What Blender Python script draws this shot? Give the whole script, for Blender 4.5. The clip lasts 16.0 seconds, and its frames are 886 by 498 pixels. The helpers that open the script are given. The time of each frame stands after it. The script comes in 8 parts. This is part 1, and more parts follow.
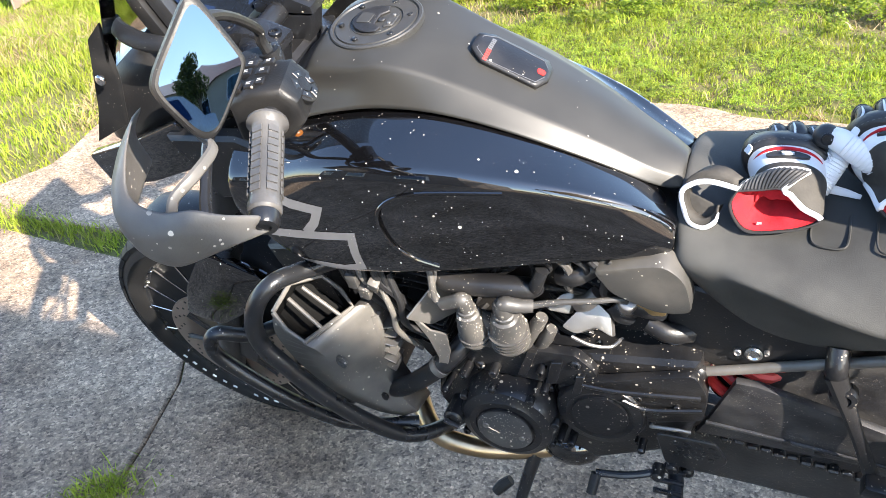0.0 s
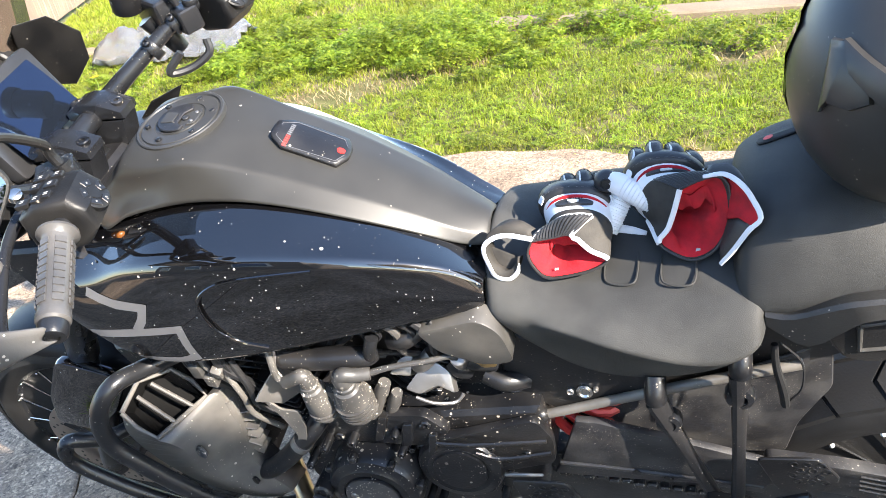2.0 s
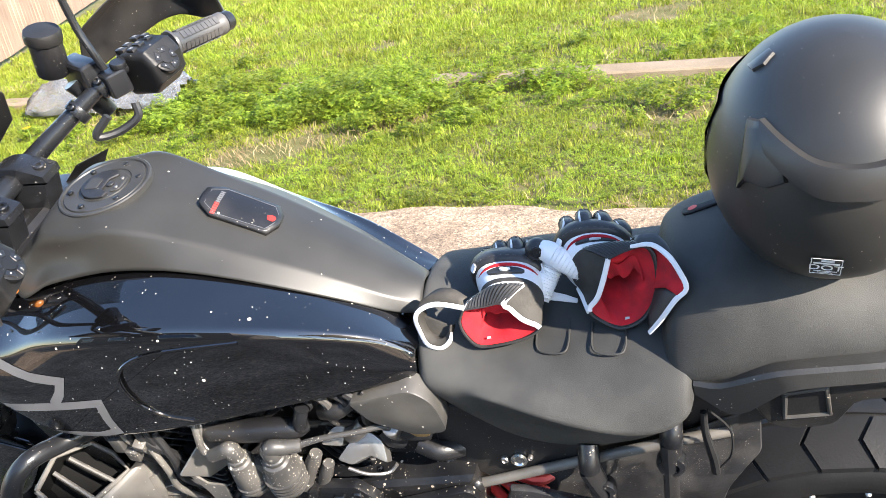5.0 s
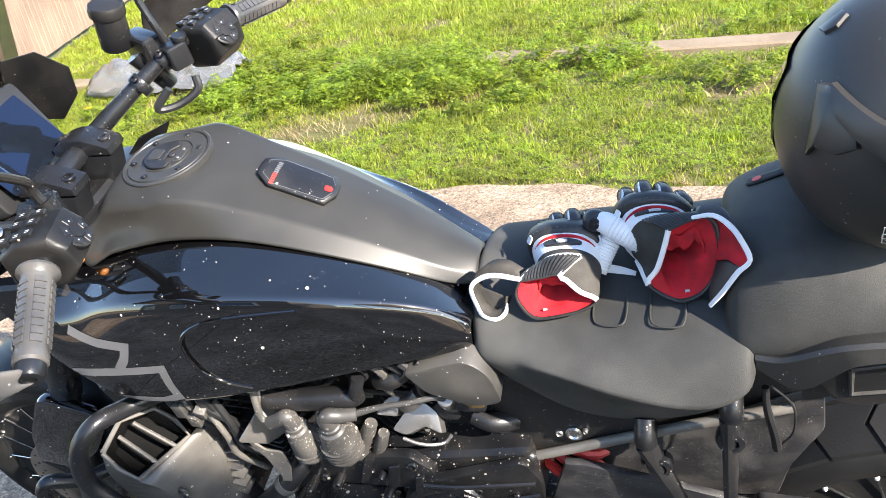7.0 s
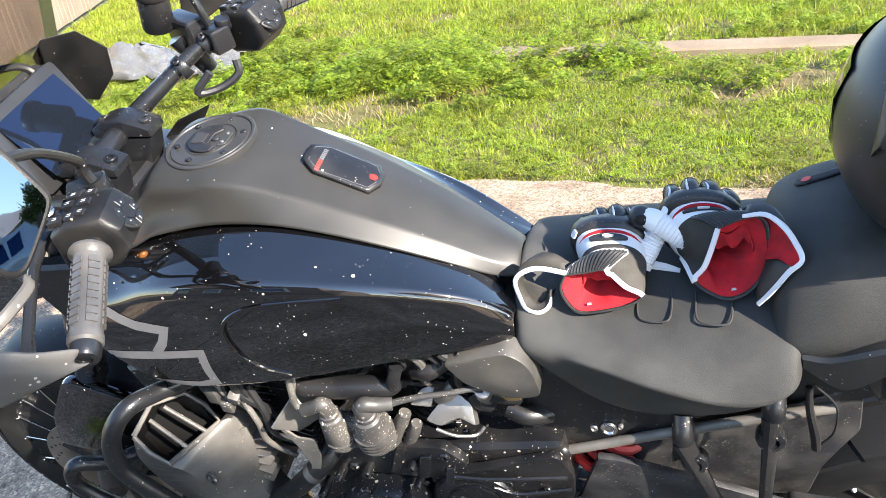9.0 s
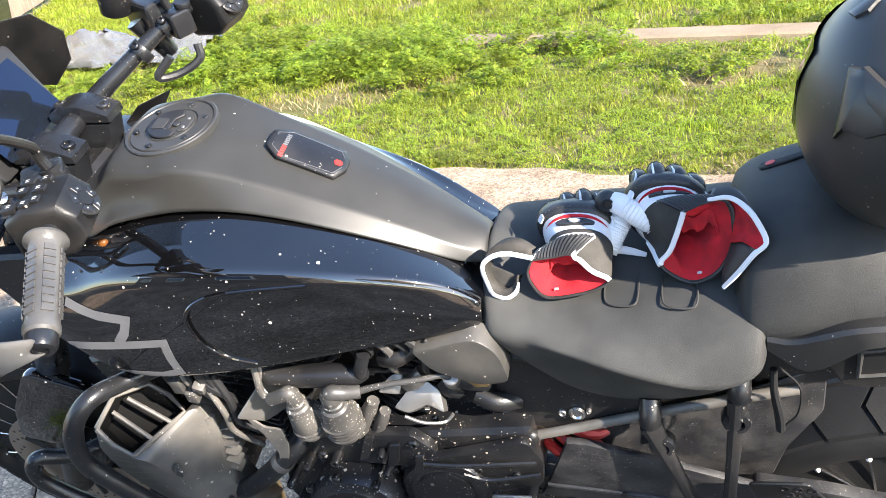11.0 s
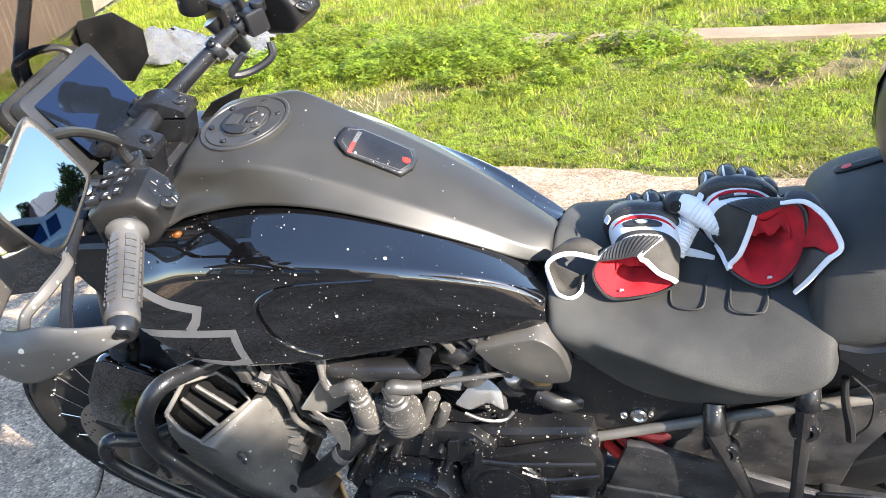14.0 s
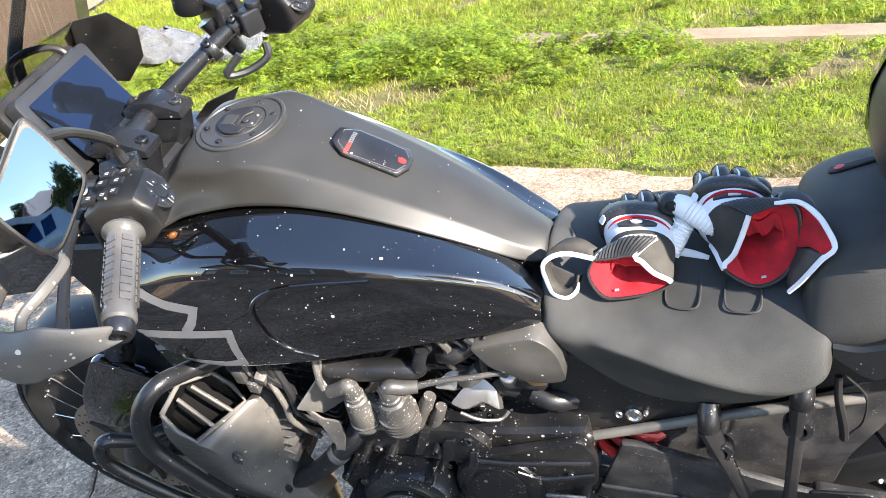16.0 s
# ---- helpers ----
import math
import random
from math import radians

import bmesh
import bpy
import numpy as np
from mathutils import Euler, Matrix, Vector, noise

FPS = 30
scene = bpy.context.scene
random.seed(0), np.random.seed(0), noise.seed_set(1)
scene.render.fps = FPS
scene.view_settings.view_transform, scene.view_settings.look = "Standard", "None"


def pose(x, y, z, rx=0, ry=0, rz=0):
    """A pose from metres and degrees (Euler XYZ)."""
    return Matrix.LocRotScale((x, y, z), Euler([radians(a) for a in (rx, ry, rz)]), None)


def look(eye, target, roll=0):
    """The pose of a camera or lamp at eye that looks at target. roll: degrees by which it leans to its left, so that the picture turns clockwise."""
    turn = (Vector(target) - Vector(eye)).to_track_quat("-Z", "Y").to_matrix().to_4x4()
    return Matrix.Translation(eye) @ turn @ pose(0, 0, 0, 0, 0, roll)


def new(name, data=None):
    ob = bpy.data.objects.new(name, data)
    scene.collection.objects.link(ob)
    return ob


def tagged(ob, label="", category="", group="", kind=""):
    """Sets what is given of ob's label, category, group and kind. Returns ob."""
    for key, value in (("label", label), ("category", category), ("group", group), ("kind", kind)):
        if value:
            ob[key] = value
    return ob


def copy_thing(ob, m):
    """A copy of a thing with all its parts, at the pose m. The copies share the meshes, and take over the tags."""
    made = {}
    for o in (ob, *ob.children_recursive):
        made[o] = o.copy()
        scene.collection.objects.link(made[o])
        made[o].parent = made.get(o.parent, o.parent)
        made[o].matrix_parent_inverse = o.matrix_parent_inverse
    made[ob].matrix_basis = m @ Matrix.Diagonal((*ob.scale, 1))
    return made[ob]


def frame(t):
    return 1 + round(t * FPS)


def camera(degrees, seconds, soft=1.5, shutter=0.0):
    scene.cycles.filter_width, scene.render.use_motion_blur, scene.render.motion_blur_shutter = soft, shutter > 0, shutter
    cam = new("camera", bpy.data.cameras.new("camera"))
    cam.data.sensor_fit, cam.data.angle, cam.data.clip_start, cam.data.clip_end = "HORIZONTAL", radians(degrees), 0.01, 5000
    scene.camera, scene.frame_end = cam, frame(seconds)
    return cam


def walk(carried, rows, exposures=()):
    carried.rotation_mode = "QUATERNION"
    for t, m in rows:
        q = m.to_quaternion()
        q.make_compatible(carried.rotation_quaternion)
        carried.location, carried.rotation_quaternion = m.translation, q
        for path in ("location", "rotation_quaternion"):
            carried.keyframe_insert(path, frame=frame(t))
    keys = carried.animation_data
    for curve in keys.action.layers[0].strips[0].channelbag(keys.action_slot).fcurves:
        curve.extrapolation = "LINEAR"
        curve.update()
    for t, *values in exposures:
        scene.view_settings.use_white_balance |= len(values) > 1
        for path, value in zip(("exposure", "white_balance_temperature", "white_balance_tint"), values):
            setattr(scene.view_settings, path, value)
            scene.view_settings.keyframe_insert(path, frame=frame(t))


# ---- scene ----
cam = camera(57.5, 16.0, soft=0.4)
PATH = [
    (0, (0.0649, 0.0276, 1.399), (-0.0054, 1.5381, 0.4637), -6.6),
    (0.5, (0.0783, 0.0356, 1.399), (0.0498, 1.5594, 0.4832), -6.9),
    (1, (0.1182, 0.0364, 1.4097), (0.1672, 1.5852, 0.5374), -7.5),
    (1.1, (0.1379, 0.0284, 1.4132), (0.1911, 1.5869, 0.558), -8.8),
    (1.5, (0.1867, 0.0169, 1.4239), (0.2854, 1.5817, 0.5864), -9.6),
    (2, (0.24, -0.0115, 1.4097), (0.3077, 1.5541, 0.5695), -11.2),
    (2.5, (0.2685, -0.0338, 1.4043), (0.4135, 1.5159, 0.5455), -10.4),
    (3, (0.2694, -0.0223, 1.4124), (0.4534, 1.5238, 0.5535), -10.0),
    (3.5, (0.2357, 0.0009, 1.4132), (0.3886, 1.5594, 0.5695), -9.7),
    (4, (0.2516, -0.0009, 1.4239), (0.4454, 1.5692, 0.6131), -9.0),
    (4.2, (0.257, -0.0009, 1.4256), (0.4623, 1.5763, 0.63), -9.0),
    (6.3, (0.2623, 0.0106, 1.4256), (0.4766, 1.6075, 0.6727), -9.1),
    (6.5, (0.2578, 0.008, 1.423), (0.449, 1.6038, 0.6628), -9.1),
    (7, (0.2507, 0.0018, 1.4132), (0.3467, 1.5959, 0.63), -10.5),
    (7.5, (0.1911, 0.0178, 1.4212), (0.2854, 1.6119, 0.6389), -10.3),
    (8, (0.1387, 0.0418, 1.4256), (0.2507, 1.6279, 0.63), -9.5),
    (8.5, (0.16, 0.0329, 1.4132), (0.2641, 1.6137, 0.6068), -8.8),
    (9, (0.1787, 0.0106, 1.4195), (0.2925, 1.5968, 0.6228), -8.6),
    (9.5, (0.1724, 0.0151, 1.4167), (0.3077, 1.5977, 0.6166), -8.5),
    (10, (0.1813, 0.0143, 1.4141), (0.3387, 1.5888, 0.6024), -8.2),
    (10.2, (0.1858, 0.0143, 1.4106), (0.3565, 1.5852, 0.5953), -8.1),
    (12.5, (0.1841, 0.0187, 1.4124), (0.3494, 1.5799, 0.5766), -8.1),
    (13, (0.1787, 0.0178, 1.4159), (0.3192, 1.5879, 0.5926), -8.5),
    (13.5, (0.1689, 0.0151, 1.4159), (0.2445, 1.5923, 0.5988), -9.0),
    (14, (0.1698, 0.0106, 1.415), (0.2231, 1.5914, 0.6024), -8.8),
    (14.5, (0.1743, 0.008, 1.4176), (0.2498, 1.5897, 0.6096), -8.3),
    (15, (0.1609, 0.008, 1.415), (0.1991, 1.5825, 0.589), -8.3),
    (15.5, (0.152, 0.0054, 1.415), (0.1769, 1.5754, 0.5801), -8.2),
    (16, (0.1654, 0.0089, 1.4176), (0.2347, 1.5869, 0.6024), -8.6),
]
# the clip's camera closes a little while the helmet fills its middle
EXPOSURE = [(t, stops, 6800, 12) for t, stops in ((0, 2.28), (4.2, 2.18), (6.3, 1.90), (7.0, 2.04), (8.0, 2.10), (10.2, 2.18), (16.0, 2.24))]
walk(cam, [(t, look(eye, target, roll)) for t, eye, target, roll in PATH], EXPOSURE)

# ---- light ----
SUN_AZ, SUN_EL = radians(-52), radians(31)          # towards the sun, from +x
world = bpy.data.worlds.new("sky")
scene.world = world
world.use_nodes = True
sky = world.node_tree.nodes.new("ShaderNodeTexSky")
sky.sky_type, sky.sun_disc = "NISHITA", False
sky.ozone_density, sky.air_density, sky.dust_density = 2.4, 1.0, 0.3
sky.sun_elevation, sky.sun_rotation = SUN_EL, radians(90) - SUN_AZ
background = world.node_tree.nodes["Background"]
background.inputs["Strength"].default_value = 0.142
world.node_tree.links.new(sky.outputs["Color"], background.inputs["Color"])
sun = new("sun", bpy.data.lights.new("sun", "SUN"))
sun.data.energy, sun.data.angle, sun.data.color = 4.4, radians(0.55), (1.0, 0.94, 0.85)
sun_from = Vector((math.cos(SUN_EL) * math.cos(SUN_AZ), math.cos(SUN_EL) * math.sin(SUN_AZ), math.sin(SUN_EL)))
sun.matrix_world = look(sun_from * 30, (0, 0, 0))


# ---- materials ----
def material(name, color, rough=0.5, metal=0.0, coat=0.0, spec=0.5, noise_amount=0.15, noise_scale=18.0, grain=0.0, grain_scale=400.0,
             specks=0.0, speck_scale=150.0, speck_color=(0.62, 0.56, 0.47), dust=0.0, dust_color=(0.34, 0.30, 0.25), dust_scale=9.0, transmission=0.0):
    """Paint, plastic, rubber or leather with soft blotches, fine grain, dried splashes and dust."""
    mat = bpy.data.materials.new(name)
    mat.use_nodes = True
    nt = mat.node_tree
    n, link = nt.nodes, nt.links
    bsdf = n["Principled BSDF"]
    bsdf.inputs["Roughness"].default_value, bsdf.inputs["Metallic"].default_value = rough, metal
    bsdf.inputs["Coat Weight"].default_value, bsdf.inputs["Coat Roughness"].default_value = coat, 0.02
    bsdf.inputs["Coat IOR"].default_value = 1.95
    bsdf.inputs["Specular IOR Level"].default_value = spec
    bsdf.inputs["Transmission Weight"].default_value = transmission
    co = n.new("ShaderNodeTexCoord").outputs["Object"]

    def tex_noise(scale, detail=4.0):
        t = n.new("ShaderNodeTexNoise")
        t.inputs["Scale"].default_value, t.inputs["Detail"].default_value = scale, detail
        link.new(co, t.inputs["Vector"])
        return t.outputs["Fac"]

    def ramp(fac, lo, hi):
        m = n.new("ShaderNodeMapRange")
        m.inputs["From Min"].default_value, m.inputs["From Max"].default_value = lo, hi
        link.new(fac, m.inputs["Value"])
        return m.outputs["Result"]

    def mix(fac, a, b):
        m = n.new("ShaderNodeMix")
        m.data_type = "RGBA"
        for value, socket in ((fac, m.inputs[0]), (a, m.inputs[6]), (b, m.inputs[7])):
            if isinstance(value, (tuple, float)):
                socket.default_value = (*value, 1.0) if isinstance(value, tuple) else value
            else:
                link.new(value, socket)
        return m.outputs[2]

    blotch = tex_noise(noise_scale)
    out = mix(ramp(blotch, 0.3, 0.7), tuple(c * (1 - noise_amount) for c in color), tuple(min(1.0, c * (1 + noise_amount)) for c in color))
    rough_out = n.new("ShaderNodeMapRange")
    rough_out.inputs["To Min"].default_value, rough_out.inputs["To Max"].default_value = max(0.02, rough * 0.85), min(1.0, rough * 1.15)
    link.new(blotch, rough_out.inputs["Value"])
    rough_socket = rough_out.outputs["Result"]
    cover = None
    if dust:
        d = ramp(tex_noise(dust_scale, 8.0), 0.42, 0.75)
        s = n.new("ShaderNodeMath")
        s.operation = "MULTIPLY"
        s.inputs[1].default_value = dust
        link.new(d, s.inputs[0])
        out = mix(s.outputs[0], out, dust_color)
        cover = s.outputs[0]
    if specks:
        def calc(kind, a_in, b_in):
            m = n.new("ShaderNodeMath")
            m.operation = kind
            for value, socket in ((a_in, m.inputs[0]), (b_in, m.inputs[1])):
                if isinstance(value, float):
                    socket.default_value = value
                else:
                    link.new(value, socket)
            return m.outputs[0]

        def splashes(scale, share, radius):
            """Round spots, each of its own size, in a share of the cells."""
            v = n.new("ShaderNodeTexVoronoi")
            v.inputs["Scale"].default_value = scale
            link.new(co, v.inputs["Vector"])
            sep = n.new("ShaderNodeSeparateColor")
            link.new(v.outputs["Color"], sep.inputs["Color"])
            return calc("LESS_THAN", v.outputs["Distance"], calc("MULTIPLY", ramp(sep.outputs["Red"], 1.0 - share, 1.0), radius))

        big = calc("MULTIPLY", splashes(speck_scale, specks * 0.55, 0.30), ramp(tex_noise(9.0, 3.0), 0.40, 0.52))
        small = calc("MULTIPLY", splashes(speck_scale * 2.6, min(0.9, specks * 1.3), 0.36), ramp(tex_noise(17.0, 3.0), 0.46, 0.56))
        spots = calc("MAXIMUM", big, calc("MULTIPLY", small, 0.8))
        out = mix(spots, out, speck_color)
        if cover is None:
            cover = spots
        else:
            top = n.new("ShaderNodeMath")
            top.operation = "MAXIMUM"
            link.new(cover, top.inputs[0])
            link.new(spots, top.inputs[1])
            cover = top.outputs[0]
    if cover is not None:
        r = n.new("ShaderNodeMix")
        link.new(cover, r.inputs[0])
        link.new(rough_socket, r.inputs[2])
        r.inputs[3].default_value = 0.9
        rough_socket = r.outputs[0]
        if coat:
            c = n.new("ShaderNodeMapRange")
            c.inputs["To Min"].default_value, c.inputs["To Max"].default_value = coat, 0.0
            link.new(cover, c.inputs["Value"])
            link.new(c.outputs["Result"], bsdf.inputs["Coat Weight"])
    link.new(rough_socket, bsdf.inputs["Roughness"])
    link.new(out, bsdf.inputs["Base Color"])
    if grain:
        b = n.new("ShaderNodeBump")
        b.inputs["Strength"].default_value, b.inputs["Distance"].default_value = grain, 0.0006
        link.new(tex_noise(grain_scale, 3.0), b.inputs["Height"])
        link.new(b.outputs["Normal"], bsdf.inputs["Normal"])
    return mat


M = dict(
    matte=material("satin_charcoal_paint", (0.0288, 0.0279, 0.0257), 0.40, spec=0.36, noise_amount=0.10, specks=0.008, speck_scale=110),
    gloss=material("gloss_black_paint", (0.0025, 0.0025, 0.003), 0.3, coat=1.0, spec=0.04, noise_amount=0.2, specks=0.055, speck_scale=125),
    black=material("black_plastic", (0.009, 0.009, 0.010), 0.38, grain=0.5, grain_scale=260, specks=0.13, speck_scale=115, speck_color=(0.42, 0.37, 0.30), dust=0.06),
    dull=material("dull_black_plastic", (0.0095, 0.0095, 0.010), 0.42, spec=0.28, grain=0.5, dust=0.06, specks=0.03, speck_scale=210),
    grey=material("grey_plastic", (0.04, 0.039, 0.037), 0.48, grain=0.3, dust=0.2, specks=0.10, speck_scale=90),
    shroud=material("dusty_grey_shroud", (0.095, 0.091, 0.085), 0.45, metal=0.2, grain=0.2, dust=0.35, specks=0.18, speck_scale=110),
    decal=material("grey_decal", (0.11, 0.11, 0.115), 0.35, specks=0.1, speck_scale=95),
    vinyl=material("black_vinyl", (0.037, 0.037, 0.0355), 0.60, spec=0.22, noise_amount=0.18, grain=0.7, grain_scale=1150, dust=0.5, dust_color=(0.15, 0.145, 0.132), dust_scale=5),
    rubber=material("black_rubber", (0.0095, 0.0095, 0.010), 0.6, spec=0.3, grain=0.6, grain_scale=250, dust=0.10, dust_color=(0.05, 0.047, 0.043)),
    engine=material("black_engine_coating", (0.007, 0.0075, 0.009), 0.3, grain=0.7, grain_scale=220, specks=0.36, speck_scale=92, speck_color=(0.42, 0.37, 0.30), dust=0.05),
    bar=material("black_powder_coat", (0.012, 0.0125, 0.014), 0.28, grain=0.4, grain_scale=500, specks=0.05, speck_scale=190),
    alloy=material("grey_alloy", (0.27, 0.26, 0.25), 0.4, metal=0.85, specks=0.15, speck_scale=140, dust=0.25),
    coil=material("grey_coil_plastic", (0.042, 0.041, 0.040), 0.45, specks=0.6, speck_scale=120, dust=0.2),
    steel=material("bright_steel", (0.55, 0.54, 0.52), 0.25, metal=1.0),
    disc=material("brake_steel", (0.42, 0.36, 0.31), 0.3, metal=0.9, dust=0.3, dust_color=(0.3, 0.2, 0.13)),
    red=material("red_paint", (0.55, 0.02, 0.015), 0.4, dust=0.2),
    mirror=material("mirror_glass", (0.095, 0.135, 0.19), 0.015, metal=1.0, noise_amount=0.0),
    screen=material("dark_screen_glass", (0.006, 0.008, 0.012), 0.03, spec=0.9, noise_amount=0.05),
    helmet=material("matte_black_helmet", (0.022, 0.021, 0.019), 0.42, noise_amount=0.12, specks=0.012, speck_scale=240),
    hvent=material("grey_helmet_vent", (0.026, 0.025, 0.024), 0.34),
    white=material("white_print", (0.8, 0.8, 0.78), 0.6),
    wleather=material("white_leather", (0.74, 0.74, 0.75), 0.5, noise_amount=0.08, grain=0.5, grain_scale=350, dust=0.15),
    leather=material("black_leather", (0.018, 0.018, 0.019), 0.42, noise_amount=0.3, grain=0.8, grain_scale=260, dust=0.1),
    lining=material("red_knit_lining", (0.40, 0.007, 0.014), 0.9, noise_amount=0.4, noise_scale=40, grain=1.0, grain_scale=420),
    mud=material("muddy_plastic", (0.017, 0.017, 0.019), 0.42, noise_amount=0.4, grain=0.8, grain_scale=160, specks=0.3, speck_scale=260, speck_color=(0.30, 0.27, 0.23), dust=0.5, dust_color=(0.085, 0.08, 0.073), dust_scale=22),
    guard=material("grey_guard_plastic", (0.098, 0.090, 0.081), 0.48, grain=0.3, dust=0.25, dust_color=(0.2, 0.18, 0.15), specks=0.22, speck_scale=70),
    bezel=material("dark_bezel_plastic", (0.02, 0.02, 0.021), 0.4, grain=0.2),
    gripr=material("soft_grip_rubber", (0.045, 0.045, 0.046), 0.32, noise_amount=0.2, grain=0.3, dust=0.2),
    cable=material("black_cable_wrap", (0.014, 0.014, 0.015), 0.5, grain=0.8, grain_scale=200),
    hose=material("black_rubber_hose", (0.012, 0.0125, 0.014), 0.33, noise_amount=0.2, grain=0.3, specks=0.04, speck_scale=150),
    capm=material("satin_dark_grey_cap", (0.030, 0.029, 0.027), 0.45, specks=0.01, speck_scale=150),
    # the shade inside the intake, put into the colour
    dark=material("duct_shade_black", (0.006, 0.006, 0.006), 0.95, spec=0.1),
    icon=material("pale_grey_print", (0.38, 0.38, 0.38), 0.6),
    amber=material("amber_plastic", (0.6, 0.2, 0.03), 0.25),
)


# ---- mesh tools ----
def part(name, bm, mat, parent=None, label="", smooth=35, sub=0, thick=0.0, mirror=False):
    """Links a bmesh as one mesh object under a thing or a part."""
    bmesh.ops.recalc_face_normals(bm, faces=bm.faces)
    me = bpy.data.meshes.new(name)
    bm.to_mesh(me)
    bm.free()
    me.materials.append(M[mat] if isinstance(mat, str) else mat)
    me.shade_smooth()
    if smooth < 180 and not sub:
        me.set_sharp_from_angle(angle=radians(smooth))
    ob = new(name, me)
    ob.parent = parent
    if thick:
        mod = ob.modifiers.new("thickness", "SOLIDIFY")
        mod.thickness, mod.offset = thick, -1
    if sub:
        mod = ob.modifiers.new("smooth", "SUBSURF")
        mod.levels = mod.render_levels = sub
    if label:
        tagged(ob, label)
    return ob


def thing(name, label, category, m=None, group="", kind=""):
    ob = new(name)
    ob.empty_display_size = 0.1
    if m is not None:
        ob.matrix_world = m
    return tagged(ob, label, category, group, kind)


def B():
    return bmesh.new()


def spline(points, steps=6):
    """A smooth curve through the points."""
    p = [Vector(q) for q in points]
    if len(p) < 3:
        return p
    p = [2 * p[0] - p[1]] + p + [2 * p[-1] - p[-2]]
    out = []
    for a, b, c, d in zip(p, p[1:], p[2:], p[3:]):
        for k in range(steps):
            t = k / steps
            out.append(0.5 * (2 * b + (c - a) * t + (2 * a - 5 * b + 4 * c - d) * t * t + (3 * b - a - 3 * c + d) * t**3))
    return out + [p[-2]]


def loft(bm, rings, closed=True, caps=True):
    rows = [[bm.verts.new(p) for p in ring] for ring in rings]
    n = len(rows[0])
    for a, b in zip(rows, rows[1:]):
        for i in range(n if closed else n - 1):
            j = (i + 1) % n
            bm.faces.new((a[i], a[j], b[j], b[i]))
    if caps and closed:
        bm.faces.new(rows[0][::-1])
        bm.faces.new(rows[-1])
    return bm


def tube(bm, points, r, n=10, steps=6, smooth=True, flat=1.0):
    """A pipe along the points; r is one radius or one for each point."""
    radii = r if isinstance(r, (list, tuple)) else [r] * len(points)
    pts = spline(points, steps) if smooth else [Vector(p) for p in points]
    k = (len(points) - 1) / max(1, len(pts) - 1)
    rings, side = [], None
    for i, p in enumerate(pts):
        d = (pts[min(i + 1, len(pts) - 1)] - pts[max(i - 1, 0)]).normalized()
        if side is None:
            side = d.orthogonal().normalized()
        side = (side - d * side.dot(d)).normalized()
        up = d.cross(side)
        s = i * k
        j = min(int(s), len(radii) - 2)
        rad = radii[j] + (radii[j + 1] - radii[j]) * (s - j)
        rings.append([p + rad * (math.cos(a) * side + flat * math.sin(a) * up) for a in (2 * math.pi * q / n for q in range(n))])
    return loft(bm, rings)


def cyl(bm, p0, p1, r0, r1=None, n=24, bevel=0.0):
    p0, p1 = Vector(p0), Vector(p1)
    r1 = r0 if r1 is None else r1
    d = (p1 - p0).normalized()
    u = d.orthogonal().normalized()
    v = d.cross(u)

    def ring(c, r):
        return [c + r * (math.cos(2 * math.pi * k / n) * u + math.sin(2 * math.pi * k / n) * v) for k in range(n)]
    if bevel:
        return loft(bm, [ring(p0, r0 - bevel), ring(p0 + d * bevel * 0.4, r0 - bevel * 0.3), ring(p0 + d * bevel, r0), ring(p1 - d * bevel, r1), ring(p1 - d * bevel * 0.4, r1 - bevel * 0.3), ring(p1, r1 - bevel)])
    return loft(bm, [ring(p0, r0), ring(p1, r1)])


def lathe(bm, profile, origin, axis, n=32, start=None):
    """Turns (radius, height) rows about an axis."""
    o, d = Vector(origin), Vector(axis).normalized()
    u = (Vector(start) - d * Vector(start).dot(d)).normalized() if start else d.orthogonal().normalized()
    v = d.cross(u)
    return loft(bm, [[o + d * h + r * (math.cos(2 * math.pi * k / n) * u + math.sin(2 * math.pi * k / n) * v) for k in range(n)] for r, h in profile])


def slab(bm, outline, push, bevel=0.002, seg=1):
    """A flat outline pushed into a plate with eased edges."""
    push = Vector(push)
    a = [bm.verts.new(Vector(p)) for p in outline]
    b = [bm.verts.new(Vector(p) + push) for p in outline]
    faces = [bm.faces.new(a), bm.faces.new(b[::-1])]
    for i in range(len(a)):
        j = (i + 1) % len(a)
        faces.append(bm.faces.new((a[i], b[i], b[j], a[j])))
    if bevel:
        edges = list({e for f in faces[:2] for e in f.edges})
        bmesh.ops.recalc_face_normals(bm, faces=faces)
        bmesh.ops.bevel(bm, geom=edges, offset=bevel, segments=seg, profile=0.6, affect="EDGES", clamp_overlap=True)
    return bm


def box(bm, centre, size, turn=None, bevel=0.002, seg=2):
    m = Matrix.Translation(centre) @ (turn.to_4x4() if turn else Matrix())
    made = bmesh.ops.create_cube(bm, size=1.0, matrix=m @ Matrix.Diagonal((*size, 1.0)))["verts"]
    if bevel:
        edges = list({e for v in made for e in v.link_edges})
        bmesh.ops.bevel(bm, geom=edges, offset=bevel, segments=seg, profile=0.6, affect="EDGES", clamp_overlap=True)
    return bm


def ball(bm, centre, radii, u=16, v=10, turn=None):
    m = Matrix.Translation(centre) @ (turn.to_4x4() if turn else Matrix()) @ Matrix.Diagonal((*radii, 1.0))
    bmesh.ops.create_uvsphere(bm, u_segments=u, v_segments=v, radius=1.0, matrix=m)
    return bm


